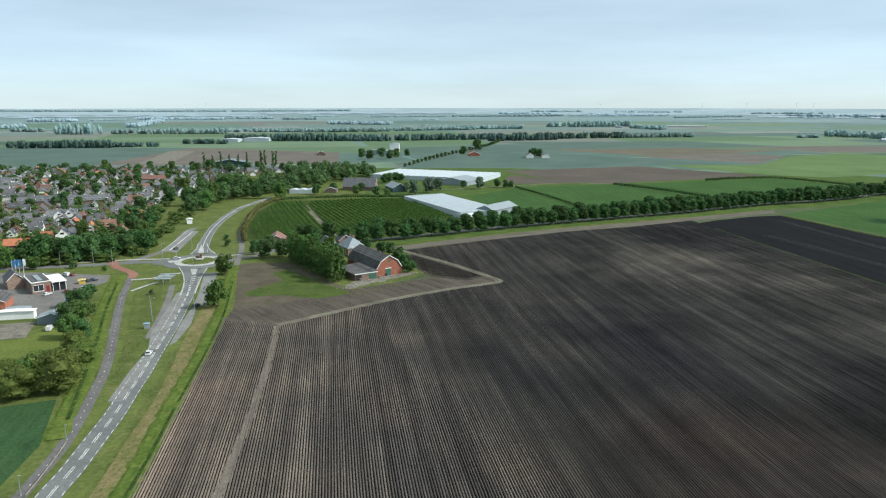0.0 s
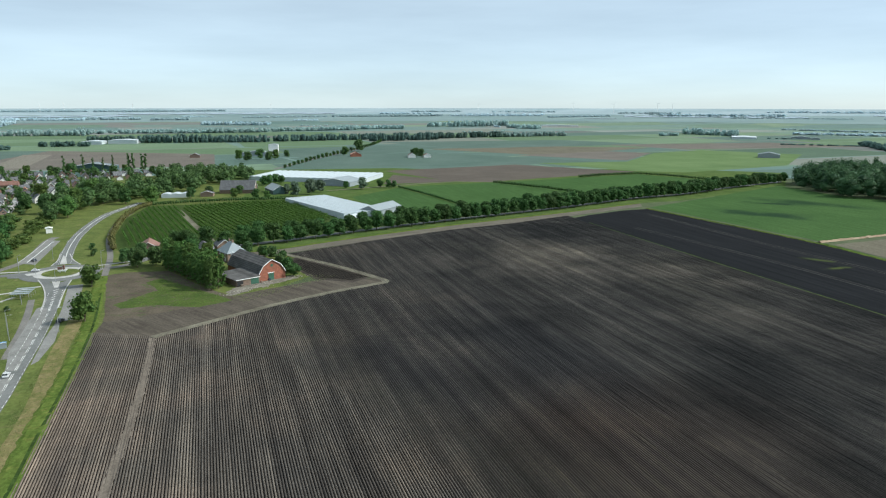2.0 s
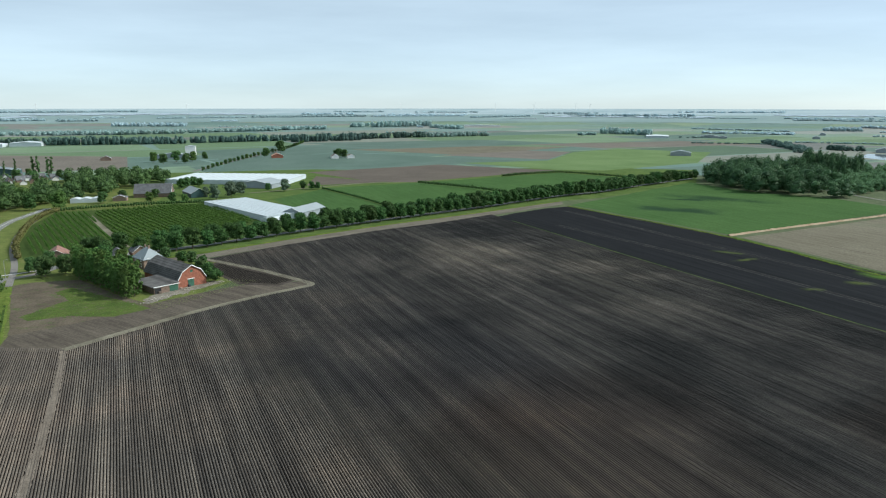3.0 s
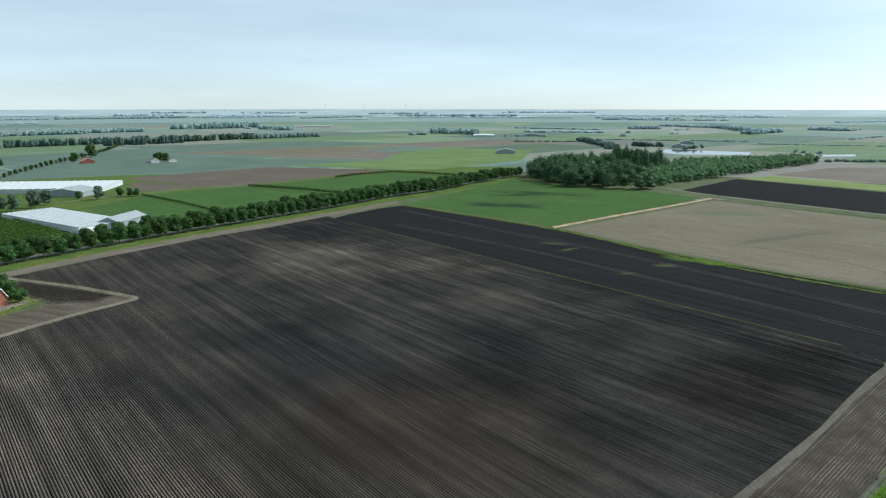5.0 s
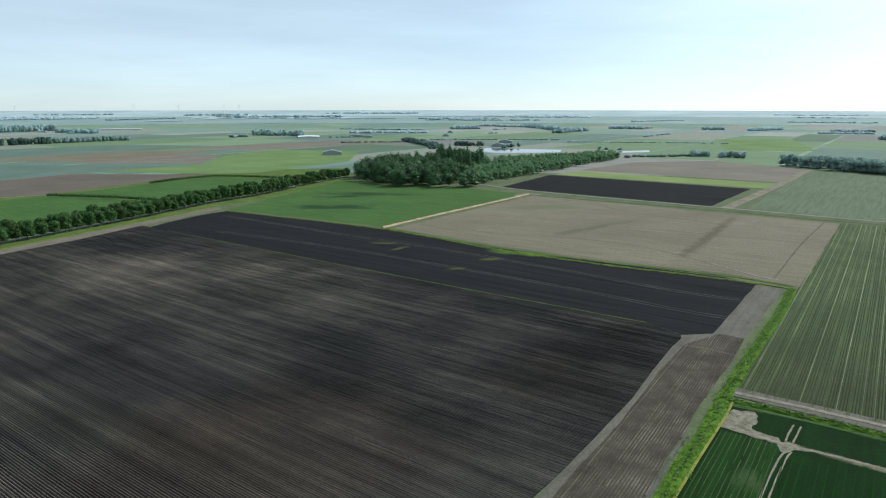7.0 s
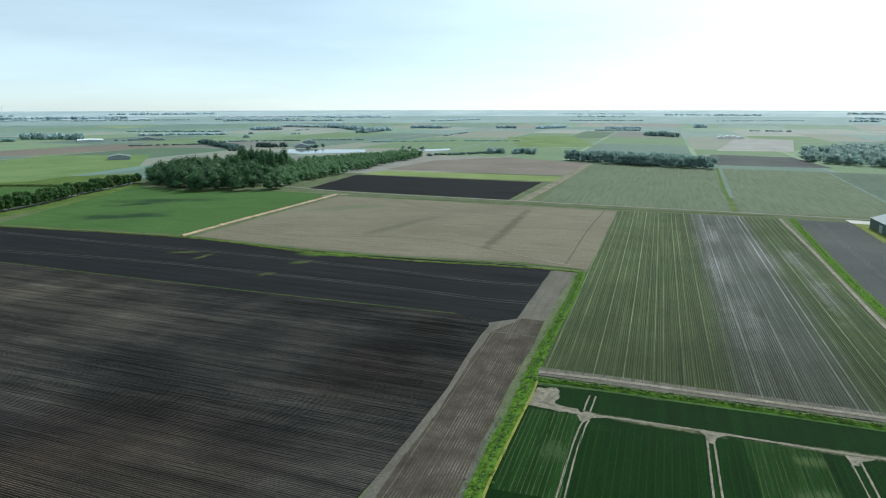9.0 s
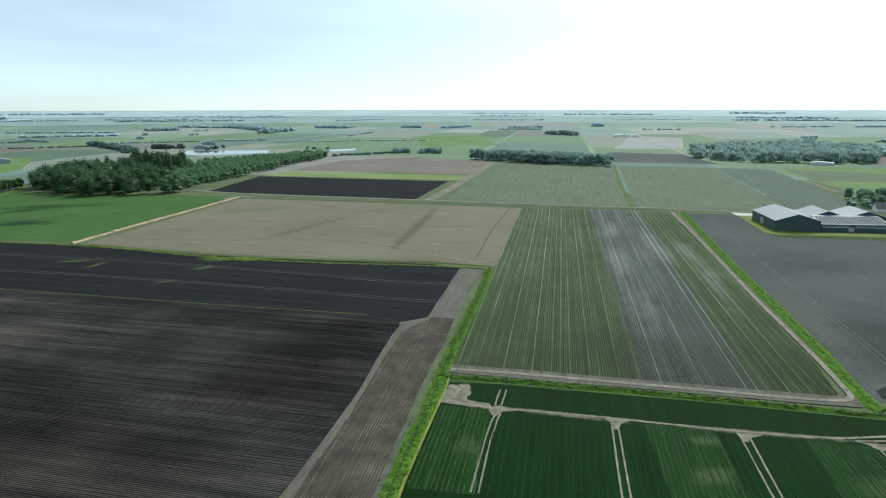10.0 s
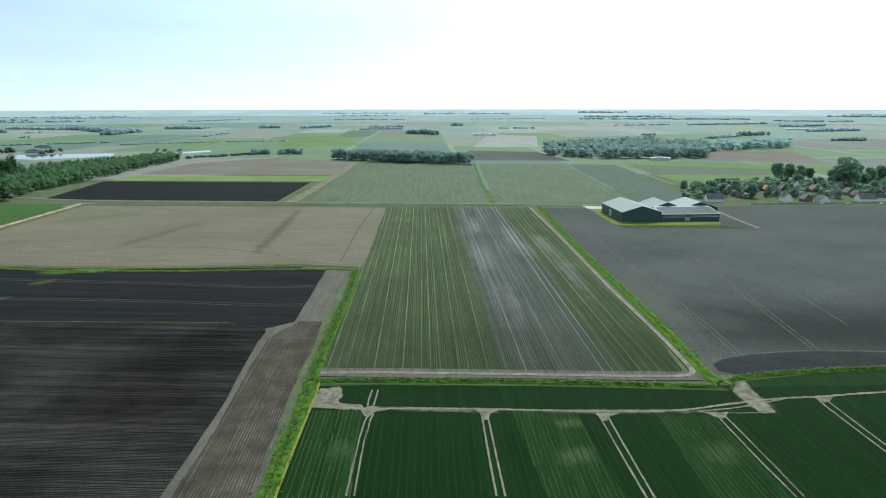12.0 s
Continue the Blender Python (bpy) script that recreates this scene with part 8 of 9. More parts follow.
STREET = 20.0
FIXED = [("orange_brick", (-205.2, 325.1), 110), ("orange_brick", (-202.8, 336.0), 110), ("orange_brick", (-199.0, 344.7), 110), ("white", (-192.9, 346.2), 25), ("orange", (-188.7, 366.6), 20),
         ("red", (-183.3, 375.1), 110), ("orange", (-168.8, 360.1), 30), ("orange_brick", (-186.2, 415.4), 110), ("red", (-180.8, 424.0), 20), ("terrace", (-267.4, 473.0), 108), ("terrace", (-243.5, 475.7), 108),
         ("terrace_red", (-269.4, 613.2), 100), ("terrace_red", (-255.0, 608.7), 100), ("red", (-213.5, 478.5), 110), ("grey", (-243.7, 457.2), 108), ("white", (-223.3, 411.2), 20), ("white", (-226.9, 407.1), 20),
         ("terrace_white", (-223.8, 524.1), 15), ("terrace_white", (-199.0, 524.1), 30), ("grey", (-261.5, 452.1), 20), ("grey_low", (-190.4, 356.9), 110), ("red", (-291.4, 552.1), 20), ("red", (-311.3, 524.1), 20),
         ("grey", (-242.2, 397.1), 110), ("grey", (-243.0, 387.7), 110), ("grey", (-224.9, 384.0), 110), ("grey", (-243.8, 378.6), 110)]
taken = [(xy, 17 if "terrace" in kd else 9) for kd, xy, _ in FIXED]
for kd, xy, ang in FIXED:
    put_house(kd, xy, ang, 0.64 if kd == "orange_brick" else 0.72)
rng = random.Random(4)
HOUSE_LAND = [(-231.8, 338.9), (-216.8, 361.7), (-187.0, 387.7), (-192.2, 417.5), (-192.6, 447.2), (-207.5, 524.1), (-200.6, 559.5), (-185.2, 661.8), (-161.7, 700.6), (-180.5, 731.1), (-228.0, 731.1), (-257.0, 712.5), (-343.8, 724.8), (-469.1, 700.6)]
r = radians(STREET)
for i in range(-40, 40):
    for j in range(-40, 40):
        gx, gy = i * 9.2, j * 13.2 + (i % 2) * 2.0
        p = (-170 + gx * math.cos(r) - gy * math.sin(r), 500 + gx * math.sin(r) + gy * math.cos(r))
        p = (p[0] + rng.uniform(-1.2, 1.2), p[1] + rng.uniform(-1.5, 1.5))
        pick = rng.random()
        if not inside(p, HOUSE_LAND) or rng.random() < 0.06:
            continue
        if any(math.hypot(p[0] - q[0], p[1] - q[1]) < d * 0.8 for q, d in taken):
            continue
        kd = "grey" if pick < 0.26 else "pale" if pick < 0.5 else "white" if pick < 0.56 else "red" if pick < 0.63 else "orange_brick" if pick < 0.68 else "grey_low" if pick < 0.82 else "terrace_white"
        if kd == "terrace_white" and rng.random() < 0.7:
            kd = "grey"
        taken.append((p, 14 if "terrace" in kd else 9))
        put_house(kd, p, STREET + rng.choice((0, 0, 90)) + rng.uniform(-6, 6), rng.uniform(0.52, 0.68))
# the hamlet
HAMLET_FRONT = [("grey_low", (519.9, -90.5), 10, 1.3), ("red", (608.4, -137.1), 100, 1.0), ("red", (626.4, -145.5), 100, 1.0), ("grey", (603.4, -131.7), 10, 1.0), ("terrace", (644.1, -124.0), 20, 0.7),
               ("white", (529.6, -140.8), 100, 1.0), ("grey", (560.3, -152.6), 10, 1.0), ("grey", (532.3, -154.6), 100, 1.0), ("grey_low", (633.0, -180.4), 10, 1.1), ("grey", (616.8, -201.5), 10, 1.1),
               ("grey", (579.1, -197.6), 100, 1.0), ("grey_low", (540.2, -195.8), 10, 1.3), ("terrace_white", (542.1, -205.6), 10, 0.9), ("orange_brick", (583.9, -129.7), 10, 0.9)]
HAMLET_BACK = [("grey", (546.3, -113.9), 10, 0.8), ("red", (622.4, -230.7), 100, 1.0), ("grey", (572.6, -108.7), 100, 0.9), ("grey", (568.2, -140.6), 10, 1.0), ("red", (593.2, -177.7), 100, 1.0),
               ("grey_low", (534.6, -166.4), 100, 1.0), ("pale", (559.3, -181.5), 10, 1.0), ("grey", (596.4, -155.7), 100, 0.9), ("orange_brick", (593.9, -142.4), 100, 0.9), ("grey", (562.4, -197.8), 100, 1.0),
               ("pale", (586.4, -161.4), 10, 0.9), ("red", (593.1, -118.9), 10, 0.9), ("grey", (584.8, -227.0), 10, 1.0), ("grey", (544.1, -85.6), 100, 0.9)]
for kd, xy, ang, s in HAMLET_FRONT + HAMLET_BACK:
    ob = put_house(kd, xy, ang, s * 0.72)
    ob["group"] = "hamlet houses"
for ob in HOUSES.values():
    for o in (*ob.children_recursive, ob):
        bpy.data.objects.remove(o)


# ---- the garage by the roundabout ----
def garage():
    root = place(new("garage_building"), (-148.8, 243.0), 40)
    bm = bmesh.new()
    add_box(bm, 0, 6.2, 0, 14, 0, 4.1)
    part("wall", bm, BRICK_BROWN, root)
    bm = bmesh.new()
    add_box(bm, -0.2, 6.4, -0.2, 14.2, 4.11, 4.4)
    part("roof_edge", bm, WHITE, root)
    bm = bmesh.new()
    add_box(bm, 0.15, 6.05, 0.15, 13.85, 4.4, 4.47)
    part("roof", bm, SLATE, root)
    bm = bmesh.new()
    add_box(bm, 2.2, 3.9, 1.5, 11.5, 4.47, 4.75)
    part("roof_light", bm, SHEET_PALE, root)
    add_window(root, "shop", 2.1, -0.04, 0.9, -90)
    bm = bmesh.new()
    add_box(bm, 4.6, 5.6, -0.08, 0.0, 0.2, 2.6)
    part("red_door", bm, CAR_RED, root)
    bm = bmesh.new()
    add_box(bm, 6.45, 11.4, -0.4, 12, 3.4, 3.85)
    part("canopy", bm, WHITE, root, "flat white canopy roof")
    for x in (6.8, 9.0, 11.1):
        bm = bmesh.new()
        add_rod(bm, (x, 0.0, 0), (x, 0.0, 3.4), 0.1, 0.1, 6)
        part("post", bm, WHITE, root)
    bm = bmesh.new()
    add_box(bm, 6.5, 11.0, 0.6, 11.6, 0, 3.38)
    part("showroom", bm, GLASS, root)
    tagged(root, "flat-roofed brick garage with a white canopy", "garage")
    for k, (x, y) in enumerate(((-170.9, 268.0), (-170.1, 268.9), (-169.3, 269.8), (-168.2, 270.8))):
        f = place(new("flag_pole"), (x, y), 15)
        bm = bmesh.new()
        add_rod(bm, (0, 0, 0), (0, 0, 7.2), 0.06, 0.04, 6)
        part("pole", bm, WHITE, f)
        bm = bmesh.new()
        for j in range(6):
            add_box(bm, 0.06 + 0.16 * j, 0.22 + 0.16 * j, 0.05 * math.sin(j * 1.4), 0.02 + 0.05 * math.sin(j * 1.4), 4.2, 7.0)
        part("flag", bm, CAR_BLUE if k != 3 else WHITE, f)
        tagged(f, "blue and white banner on a white pole", "flag pole", "garage flags")
    shed("brick_workshop", (-161.6, 249.3), 40, 5.6, 9, 3.4, 6.0, BRICK_BROWN, TILE_GREY, "small brown brick workshop with a gable", "workshop")
    shed("brick_hall", (-154.4, 219.6), 18, 9, 10, 3.2, 5.6, BRICK, SLATE, "red brick hall with a grey roof at the yard", "hall")
    shed("white_trailer", (-142.6, 212.3), 12, 11, 2.6, 2.5, 2.7, WHITE, WHITE, "long white covered trailer in the yard", "trailer")
    shed("white_trailer", (-142.3, 216.5), 12, 7, 2.6, 2.3, 2.5, WHITE, SHEET_PALE, "pale covered trailer in the yard", "trailer")
    shed("boat_shed", (-126.9, 207.7), 14, 8.5, 5, 2.2, 3.4, STEEL_ROOF, SHEET_PALE, "low blue-grey shed at the lawn", "shed")
    shed("yellow_skip", (-139.4, 257.5), 30, 2.2, 1.8, 1.5, 1.6, YELLOW, YELLOW, "small yellow skip at the yard edge", "skip")
    shed("blue_container", (-129.4, 229.4), 20, 2.6, 2.4, 2.3, 2.5, CAR_BLUE, CAR_BLUE, "blue metal container in the yard", "container")
    shed("green_box", (-147.1, 393.3), 20, 3, 3, 2.6, 3.0, WHITE, WHITE, "small white transformer house beside the lay-by", "kiosk")


garage()


# ---- vehicles ----
def car_kind(name, paint, van=False):
    root = new(name)
    l, w = (4.6, 1.85) if van else (4.3, 1.78)
    prof = ([(-2.25, 0.35), (2.2, 0.35), (2.28, 0.85), (1.55, 1.15), (0.95, 1.95), (-2.2, 2.0), (-2.28, 0.9)] if van else
            [(-2.1, 0.32), (2.1, 0.32), (2.15, 0.72), (1.1, 0.92), (0.45, 1.42), (-1.2, 1.46), (-2.0, 0.98), (-2.15, 0.7)])
    bm = bmesh.new()
    add_prism(bm, prof, -w / 2, w / 2)
    bm.transform(Matrix(((0, 1, 0, 0), (1, 0, 0, 0), (0, 0, 1, 0), (0, 0, 0, 1))))
    bmesh.ops.recalc_face_normals(bm, faces=bm.faces)
    part("body", bm, paint, root, bevel=0.06)
    bm = bmesh.new()
    top = 1.85 if van else 1.36
    add_box(bm, -w / 2 - 0.01, w / 2 + 0.01, -1.1 if not van else 0.2, 0.45 if not van else 1.05, 0.98 if not van else 1.2, top - 0.06)
    part("side_glass", bm, GLASS, root)
    bm = bmesh.new()
    x0, z0, x1, z1 = (1.5, 1.18, 1.0, 1.88) if van else (1.02, 0.97, 0.5, 1.38)
    add_slab(bm, (-w / 2 + 0.12, x0, z0), (w / 2 - 0.12, x0, z0), (w / 2 - 0.12, x1, z1), (-w / 2 + 0.12, x1, z1), 0.04)
    part("windscreen", bm, GLASS, root)
    if not van:
        bm = bmesh.new()
        add_slab(bm, (-w / 2 + 0.12, -1.95, 1.03), (w / 2 - 0.12, -1.95, 1.03), (w / 2 - 0.12, -1.28, 1.42), (-w / 2 + 0.12, -1.28, 1.42), 0.04)
        part("rear_window", bm, GLASS, root)
    for sx in (-1, 1):
        for y in (-1.35, 1.35):
            bm = bmesh.new()
            add_rod(bm, (sx * (w / 2 - 0.2), y, 0.32), (sx * (w / 2 + 0.02), y, 0.32), 0.32, 0.32, 12)
            wheel = part("wheel", bm, BLACK, root)
            bm = bmesh.new()
            add_rod(bm, (sx * (w / 2 + 0.02), y, 0.32), (sx * (w / 2 + 0.04), y, 0.32), 0.19, 0.19, 8)
            part("rim", bm, STEEL, wheel)
    return root


CARS = {"white": car_kind("car", CAR_WHITE), "red": car_kind("car", CAR_RED), "dark": car_kind("car", CAR_DARK), "van": car_kind("van", CAR_WHITE, True)}
for kd, xy, z, ang, lab in (("white", (-81.2, 181.7), 0.13, 11, "small white car on the main road"), ("white", (-143.0, 242.3), 0.12, -20, "white car parked in the yard"),
                            ("red", (-138.3, 246.1), 0.12, 25, "dark red car parked in the yard"), ("red", (-136.2, 248.5), 0.12, 25, "dark red car parked in the yard"),
                            ("white", (-134.3, 250.9), 0.12, 20, "pale car parked in the yard"), ("white", (-131.2, 242.3), 0.12, 10, "white car parked in the yard"),
                            ("dark", (-131.5, 252.5), 0.12, 20, "dark car parked in the yard"), ("dark", (-137.9, 260.9), 0.12, -70, "dark car parked by the hedge"), ("dark", (-136.3, 262.6), 0.12, -70, "dark car by the hedge"),
                            ("red", (-149.2, 270.8), 0.12, 60, "red car parked behind the garage"), ("van", (-151.4, 270.8), 0.12, 60, "white van parked behind the garage"),
                            ("van", (-120.3, 202.7), 0.09, 15, "white camper van on the lawn"), ("dark", (-126.9, 322.5), 0.12, 40, "dark car in the lay-by"), ("white", (-118.6, 301.8), 0.14, -80, "white car near the roundabout"),
                            ("dark", (-84.1, 228.0), 0.12, -10, "dark car in the lay-by"), ("van", (157.3, 446.8), 0.2, -60, "white van driving under the avenue trees"),
                            ("dark", (-210.5, 511.1), 0.14, 20, "dark car parked in the street"), ("white", (-210.5, 517.5), 0.14, 20, "white car parked in the street"), ("red", (-214.0, 530.8), 0.14, 20, "red car parked in the street"),
                            ("white", (519.1, -161.8), 0.1, 10, "white car at the hamlet edge"), ("white", (522.4, -178.9), 0.1, 10, "white car at the hamlet edge"), ("white", (526.9, -201.8), 0.1, 10, "white car at the hamlet edge")):
    tagged(copy_thing(CARS[kd], pose(xy[0], xy[1], z, 0, 0, ang) @ Matrix.Scale(0.76, 4)), lab, "van" if kd == "van" else "car", "cars")
for ob in CARS.values():
    for o in (*ob.children_recursive, ob):
        bpy.data.objects.remove(o)


# ---- roundabout and road furniture ----
def disc(name, centre, r0, r1, z, material, label, category, kind="structure"):
    seg = 40
    verts = [(centre.x + r * math.cos(k * math.tau / seg), centre.y + r * math.sin(k * math.tau / seg), z) for r in (max(r0, 0.01), r1) for k in range(seg)]
    faces = [(k, (k + 1) % seg, seg + (k + 1) % seg, seg + k)[::-1] for k in range(seg)]
    if r0 == 0:
        faces.append(tuple(range(seg)))
    return tagged(mesh_ob(name, verts, faces, material), label, category, "", kind)


disc("roundabout_road", ROUND_C, 9.9, 14.8, 0.15, M["asphalt"], "grey asphalt ring of the roundabout", "road")
disc("roundabout_apron", ROUND_C, 6.9, 10.0, 0.22, M["paving"], "pale paved apron of the roundabout", "pavement")
disc("roundabout_island", ROUND_C, 0, 7.0, 0.34, M["grass"], "green planted roundabout island", "island")


def island_sculpture():
    root = place(new("boat_sculpture"), ROUND_C + Vector((0.6, 0.4)), 4, 0.34)
    bm = bmesh.new()
    add_prism(bm, [(-1.9, 1.2), (-1.4, 0.5), (1.4, 0.5), (1.9, 1.2)], -0.5, 0.5)
    part("hull", bm, WHITE, root)
    bm = bmesh.new()
    add_box(bm, -1.7, -0.1, -0.45, 0.45, 1.2, 2.2)
    add_box(bm, 0.2, 0.9, -0.4, 0.4, 1.2, 2.9)
    part("cabin", bm, TILE_RED, root)
    for x in (-1.0, 1.0):
        bm = bmesh.new()
        add_box(bm, x - 0.15, x + 0.15, -0.3, 0.3, 0, 0.5)
        part("block", bm, STEEL, root)
    return tagged(root, "dull red and white sculpture on the roundabout island", "sculpture")


island_sculpture()


def lay_marks(road, line, offset, dash, gap, width, z, start=0.0, first=0.0, last=1.0):
    """White dashes along a road, each one a part of it."""
    left, right = sides_of(line, abs(offset))
    side = left if offset > 0 else right
    pts = resample(side, 0.5)
    n0, n1 = int(len(pts) * first), int(len(pts) * last)
    bm = bmesh.new()
    add_box(bm, -width / 2, width / 2, -dash / 2, dash / 2, 0, 0.02)
    me = bpy.data.meshes.new("road_mark")
    bm.to_mesh(me)
    bm.free()
    me.materials.append(M["mark"])
    k = n0 + int(start / 0.5)
    while k + int(dash / 0.5) < n1:
        a, b = pts[k], pts[min(len(pts) - 1, k + int(dash / 0.5))]
        ob = new("road_mark", me)
        ob.parent = road
        c = (a + b) / 2
        ob.matrix_local = pose(c.x, c.y, z, 0, 0, math.degrees(math.atan2(b.y - a.y, b.x - a.x)) - 90)
        k += int((dash + gap) / 0.5)


SOUTH = smooth_line(MAIN_SOUTH, 8)
NORTH = smooth_line(MAIN_NORTH, 8)
for off in (0.2, -0.2):
    lay_marks(MAIN, SOUTH, off, 4.5, 2.5, 0.1, 0.135, 0, 0.0, 0.87)
for off in (2.2, -2.2):
    lay_marks(MAIN, SOUTH, off, 1.5, 1.5, 0.1, 0.135, 0, 0.0, 0.95)
for off in (2.3, -2.3):
    lay_marks(MAIN_N, NORTH, off, 1.5, 1.5, 0.12, 0.135)
lay_marks(MAIN_N, NORTH, 0.25, 6.0, 0.0, 0.25, 0.135)
for k in range(9):
    bm = bmesh.new()
    add_box(bm, -1.3 + 0.11 * k, 1.3 - 0.11 * k, -0.16, 0.16, 0, 0.02)
    hatch = part("hatching", bm, M["mark"], MAIN)
    p = SOUTH[-5].lerp(SOUTH[-18], k / 9)
    hatch.matrix_local = pose(p.x, p.y, 0.14, 0, 0, 65)
lay_marks(CYCLE_PATH, smooth_line(CYCLE, 8), 0.01, 0.5, 3.0, 0.12, 0.13)
field("junction", [(-112.5, 287.5), (-108.1, 279.4), (-103.0, 268.0), (-98.7, 255.8), (-95.7, 244.6), (-90.9, 244.6), (-94.5, 259.2), (-96.9, 269.8), (-99.7, 286.5), (-101.7, 281.4), (-105.5, 281.4)], "asphalt", 0.1, "flared asphalt mouth of the main road", "road")
field("junction", [(-115.7, 310.0), (-117.0, 321.2), (-120.1, 333.2), (-122.5, 341.7), (-118.8, 341.7), (-114.8, 330.5), (-110.1, 321.2), (-104.0, 311.2), (-111.2, 314.9)], "asphalt", 0.1, "flared asphalt mouth of the north road", "road")
field("junction", [(-128.0, 298.4), (-116.3, 301.8), (-112.6, 291.8), (-114.3, 289.6), (-124.9, 290.7)], "asphalt", 0.1, "flared asphalt mouth of the side road", "road")
field("splitter_island", [(-105.6, 282.4), (-102.6, 282.4), (-100.1, 272.7), (-101.5, 272.7)], "paving", 0.2, "pale paved splitter island", "pavement")
field("splitter_island", [(-113.4, 313.6), (-110.5, 313.6), (-115.5, 327.8), (-118.5, 333.2)], "paving", 0.2, "pale paved splitter island", "pavement")
field("splitter_island", [(-121.1, 297.2), (-116.5, 299.5), (-114.8, 295.0), (-118.8, 293.9)], "paving", 0.2, "pale paved splitter island", "pavement")
for pts in ([(-112.1, 286.5), (-106.4, 275.5), (-101.0, 262.6), (-97.3, 250.9), (-94.9, 241.5)], [(-99.2, 284.4), (-96.6, 269.8), (-93.7, 257.5), (-90.5, 244.6)], [(-115.9, 311.2), (-117.2, 322.5), (-120.8, 336.0)], [(-104.6, 312.4), (-110.8, 322.5), (-116.6, 336.0)]):
    ribbon("kerb", pts, 0.45, "paving", 0.19, "pale concrete kerb", "kerb", steps=4)
ribbon("lay_by_line", [(-128.8, 319.9), (-132.3, 347.6), (-135.0, 368.3)], 0.35, "mark", 0.135, "white line on the lay-by", "road mark")
ribbon("lay_by_kerb", [(-132.1, 318.6), (-135.0, 343.2), (-139.3, 373.4)], 0.5, "paving", 0.15, "pale kerb beside the lay-by", "kerb")
ribbon("road_edge_band", [(-103.2, 306.4), (-94.0, 310.0), (-82.6, 316.1)], 1.6, "paving", 0.2, "pale kerb band beside the lane", "pavement")
ribbon("side_path", [(-194.6, 289.6), (-166.7, 291.8), (-140.9, 299.5), (-121.8, 301.8)], 1.8, "paving", 0.16, "pale paved footpath along the side road", "path")
ribbon("foot_path", [(-122.5, 264.4), (-117.1, 266.2), (-114.2, 268.0), (-111.0, 273.6), (-107.1, 275.5)], 1.6, "paving", 0.12, "pale paved footpath to the cycle stand", "path")
ribbon("foot_path", [(-115.2, 247.7), (-112.6, 256.6), (-110.5, 260.9)], 1.4, "paving", 0.12, "pale paved footpath to the cycle stand", "path")
ribbon("bus_path", [(-103.3, 256.6), (-97.3, 237.1), (-92.0, 217.1), (-87.0, 194.9)], 2.2, "asphalt_old", 0.11, "grey footpath along the road", "path")


def lamp_kind(name, h, arm):
    root = new(name)
    bm = bmesh.new()
    add_rod(bm, (0, 0, 0), (0, 0, h), 0.1, 0.06, 8)
    part("pole", bm, STEEL, root)
    if arm:
        bm = bmesh.new()
        add_rod(bm, (0, 0, h), (arm, 0, h + 0.25), 0.05, 0.04, 6)
        part("arm", bm, STEEL, root)
    bm = bmesh.new()
    add_box(bm, arm - 0.1, arm + 0.45, -0.1, 0.1, h + 0.15, h + 0.26)
    part("lamp_head", bm, STEEL, root, bevel=0.03)
    return root


LAMPS = {"street": lamp_kind("street_lamp", 7.5, 1.0), "path": lamp_kind("path_lamp", 3.6, 0.0)}
for kd, pts, lab in (("street", ((-116.4, 296.1), (-103.9, 281.4), (-123.5, 298.4), (-93.2, 302.9), (-114.4, 327.8), (-141.4, 289.6), (-147.5, 285.5), (-92.3, 211.1), (-80.9, 217.1), (-120.0, 325.1), (-95.1, 217.1), (-159.2, 281.4)), "tall galvanised street lamp at the junction"),
                     ("path", ((-81.3, 150.6), (-77.0, 130.9), (-74.7, 111.2), (-96.3, 191.5), (-111.1, 230.1), (-104.3, 250.9)), "short grey path lamp beside the cycle path")):
    for x, y in pts:
        tagged(copy_thing(LAMPS[kd], pose(x, y, 0.1, 0, 0, 15)), lab, "lamp post", kd + " lamps")
for ob in LAMPS.values():
    for o in (*ob.children_recursive, ob):
        bpy.data.objects.remove(o)


def cycle_stand(xy, ang):
    root = place(new("cycle_shelter"), xy, ang, 0.1)
    for k in range(4):
        bm = bmesh.new()
        y = k * 2.6
        add_prism(bm, [(0, 2.1), (0, 2.2), (6.2, 2.2), (6.2, 2.1)], y, y + 1.5)
        roof = part("roof", bm, SHEET_PALE, root)
        for x in (0.4, 3.1, 5.8):
            bm = bmesh.new()
            add_rod(bm, (x, y + 0.75, 0), (x, y + 0.75, 2.1), 0.06, 0.06, 6)
            part("post", bm, STEEL, roof)
    return tagged(root, "cycle shelter with four pale roofs beside the bus stop", "shelter")


cycle_stand((-110.3, 256.6), 6)
shed("bus_shelter", (-91.9, 203.8), 20, 1.7, 0.9, 1.6, 1.7, SHEET_PALE, CAR_BLUE, "small blue bus shelter on the verge", "bus shelter", over=0.1)


WOOD_PALE = solid("weathered_pale_timber", (0.3, 0.26, 0.2), 0.85, vary=0.25)


def guard_rail(pts, label):
    line = resample(smooth_line(pts, 4), 2.5)
    root = new("wooden_rail")
    for a, b in zip(line, line[1:]):
        bm = bmesh.new()
        add_rod(bm, (a.x, a.y, 0), (a.x, a.y, 0.85), 0.07, 0.06, 6)
        part("post", bm, BARK, root)
        bm = bmesh.new()
        add_rod(bm, (a.x, a.y, 0.75), (b.x, b.y, 0.75), 0.07, 0.07, 6)
        part("rail", bm, WOOD_PALE, root)
    return tagged(root, label, "railing")


guard_rail([(-73.2, 110.2), (-74.1, 116.9), (-75.5, 125.3), (-77.0, 132.3)], "low pale rail between cycle path and road")

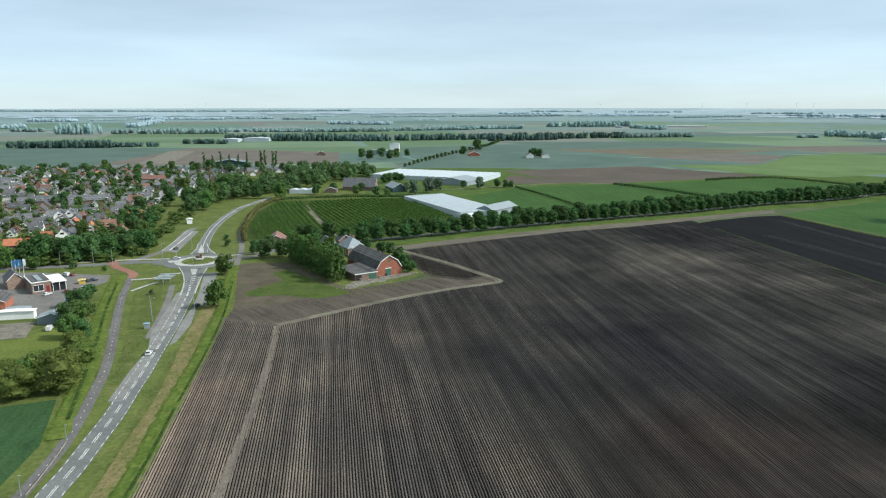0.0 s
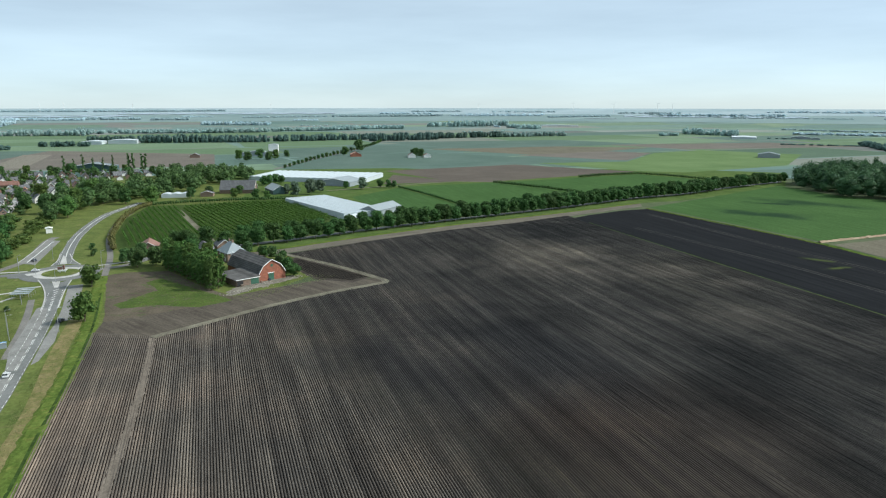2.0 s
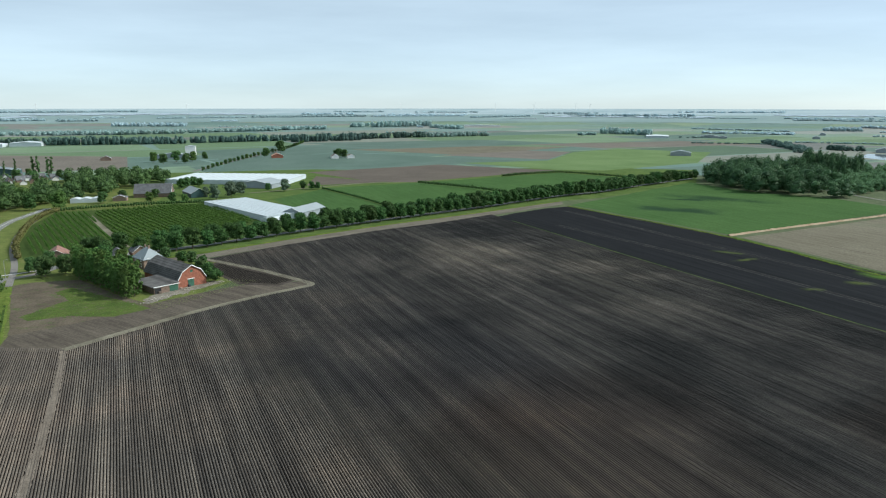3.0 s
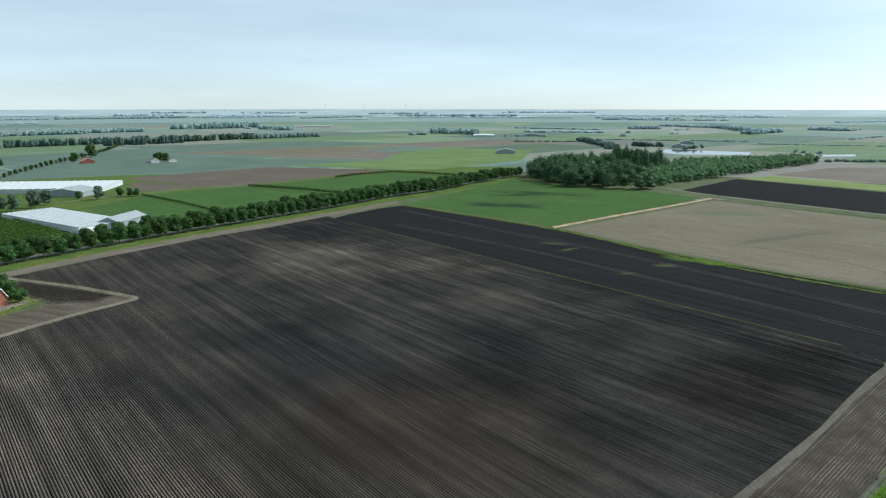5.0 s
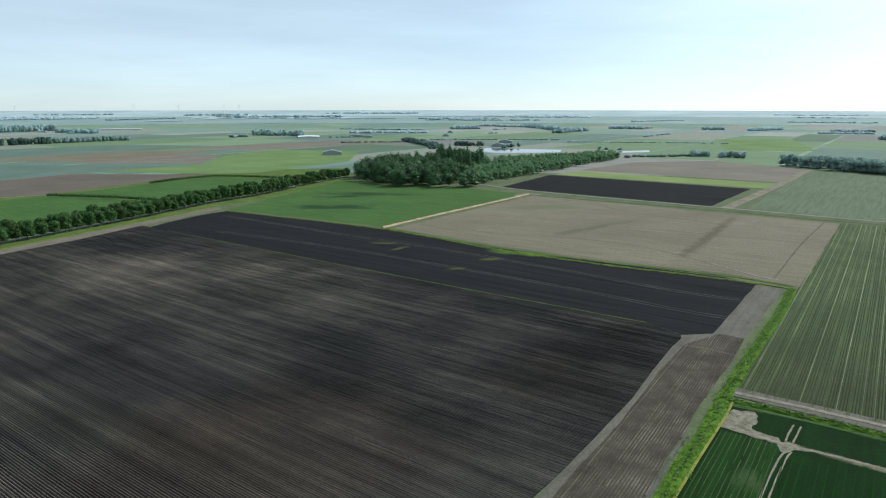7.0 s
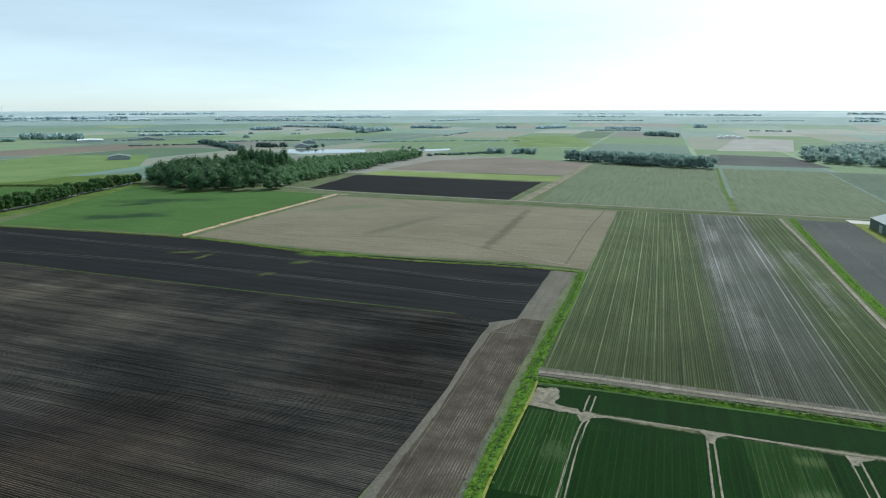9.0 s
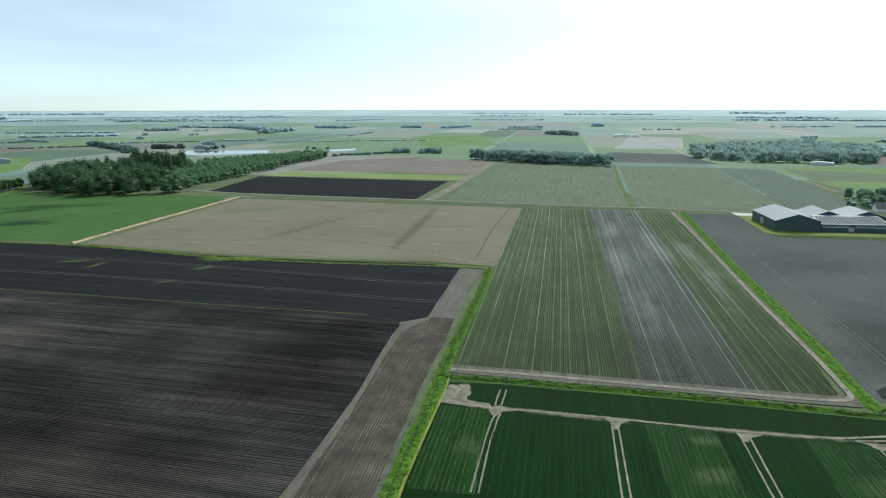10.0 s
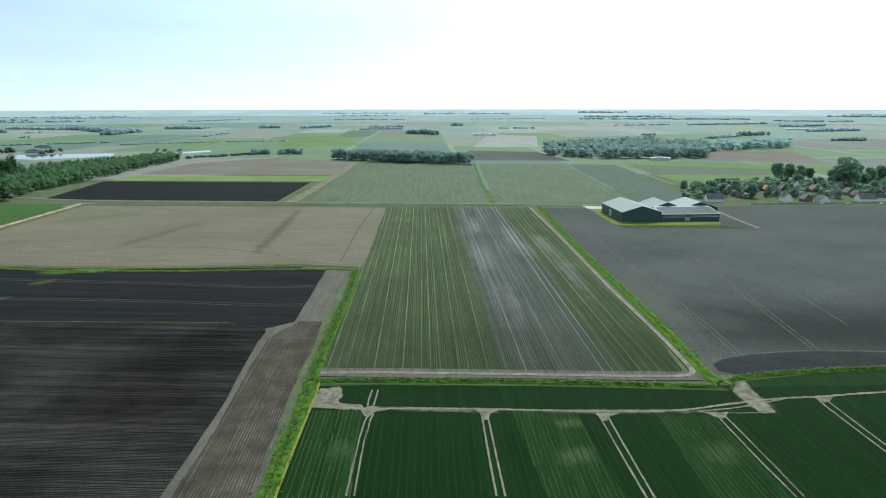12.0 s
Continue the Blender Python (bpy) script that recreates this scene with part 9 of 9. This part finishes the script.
# far wind turbines and the lake on the horizon
def turbine(az, dist, h):
    x, y = dist * math.sin(radians(az)), dist * math.cos(radians(az))
    root = place(new("wind_turbine"), (x, y), -az, -0.5)
    bm = bmesh.new()
    add_rod(bm, (0, 0, 0), (0, 0, h), 1.0, 0.6, 10)
    part("tower", bm, WHITE, root)
    bm = bmesh.new()
    add_box(bm, -0.9, 0.9, -2, 2, h, h + 1.8)
    part("nacelle", bm, WHITE, root)
    for k in range(3):
        bm = bmesh.new()
        a = radians(120 * k + az * 7)
        add_rod(bm, (0, -2.4, h + 0.9), (math.sin(a) * h * 0.42, -2.4, h + 0.9 + math.cos(a) * h * 0.42), 0.55, 0.15, 6)
        part("blade", bm, WHITE, root)
    return tagged(root, "slim white wind turbine on the far horizon", "wind turbine", "wind turbines")


for az, d, h in ((20.0, 4400, 38), (14.0, 4450, 40), (18.5, 4600, 36), (-20.1, 4500, 46), (-23.2, 4300, 48), (-26.5, 4500, 44), (-27.6, 4550, 40), (-12.5, 4600, 36), (4.0, 4650, 34)):
    turbine(-az, d * 0.76, h * 0.78)


def far_water(az0, az1, d0, d1, label):
    n = 24
    verts, faces = [], []
    for k in range(n + 1):
        a = radians(az0 + (az1 - az0) * k / n)
        for d in (d0 + 30 * math.sin(k * 1.7), d1 + 40 * math.sin(k * 2.3)):
            verts.append((d * math.sin(a), d * math.cos(a), rise_at(d) + 2.0))
    for k in range(n):
        faces.append((2 * k, 2 * k + 2, 2 * k + 3, 2 * k + 1)[::-1])
    ob = mesh_ob("lake", verts, faces, MAT_WATER)
    if ob.data.polygons[0].normal.z < 0:
        ob.data.flip_normals()
    return tagged(ob, label, "water", "", "structure")


far_water(-33, -14, 2930, 3020, "pale lake near the horizon")
far_water(-15, 1, 3110, 3220, "pale lake near the horizon")
far_water(24, 37, 2900, 2990, "pale lake near the horizon")
far_water(41, 48, 3080, 3160, "pale water strip near the horizon")

for stock in (LIMES, POPLARS, BROAD, SPIRES, BUSHES, WILLOWS, HAMLET_TREES):
    stock.clear()

# the plan brought to metres
for ob in scene.objects:
    if ob.parent is None and ob.type in {"MESH", "EMPTY"}:
        ob.matrix_basis = Matrix.Scale(UNIT, 4) @ ob.matrix_basis
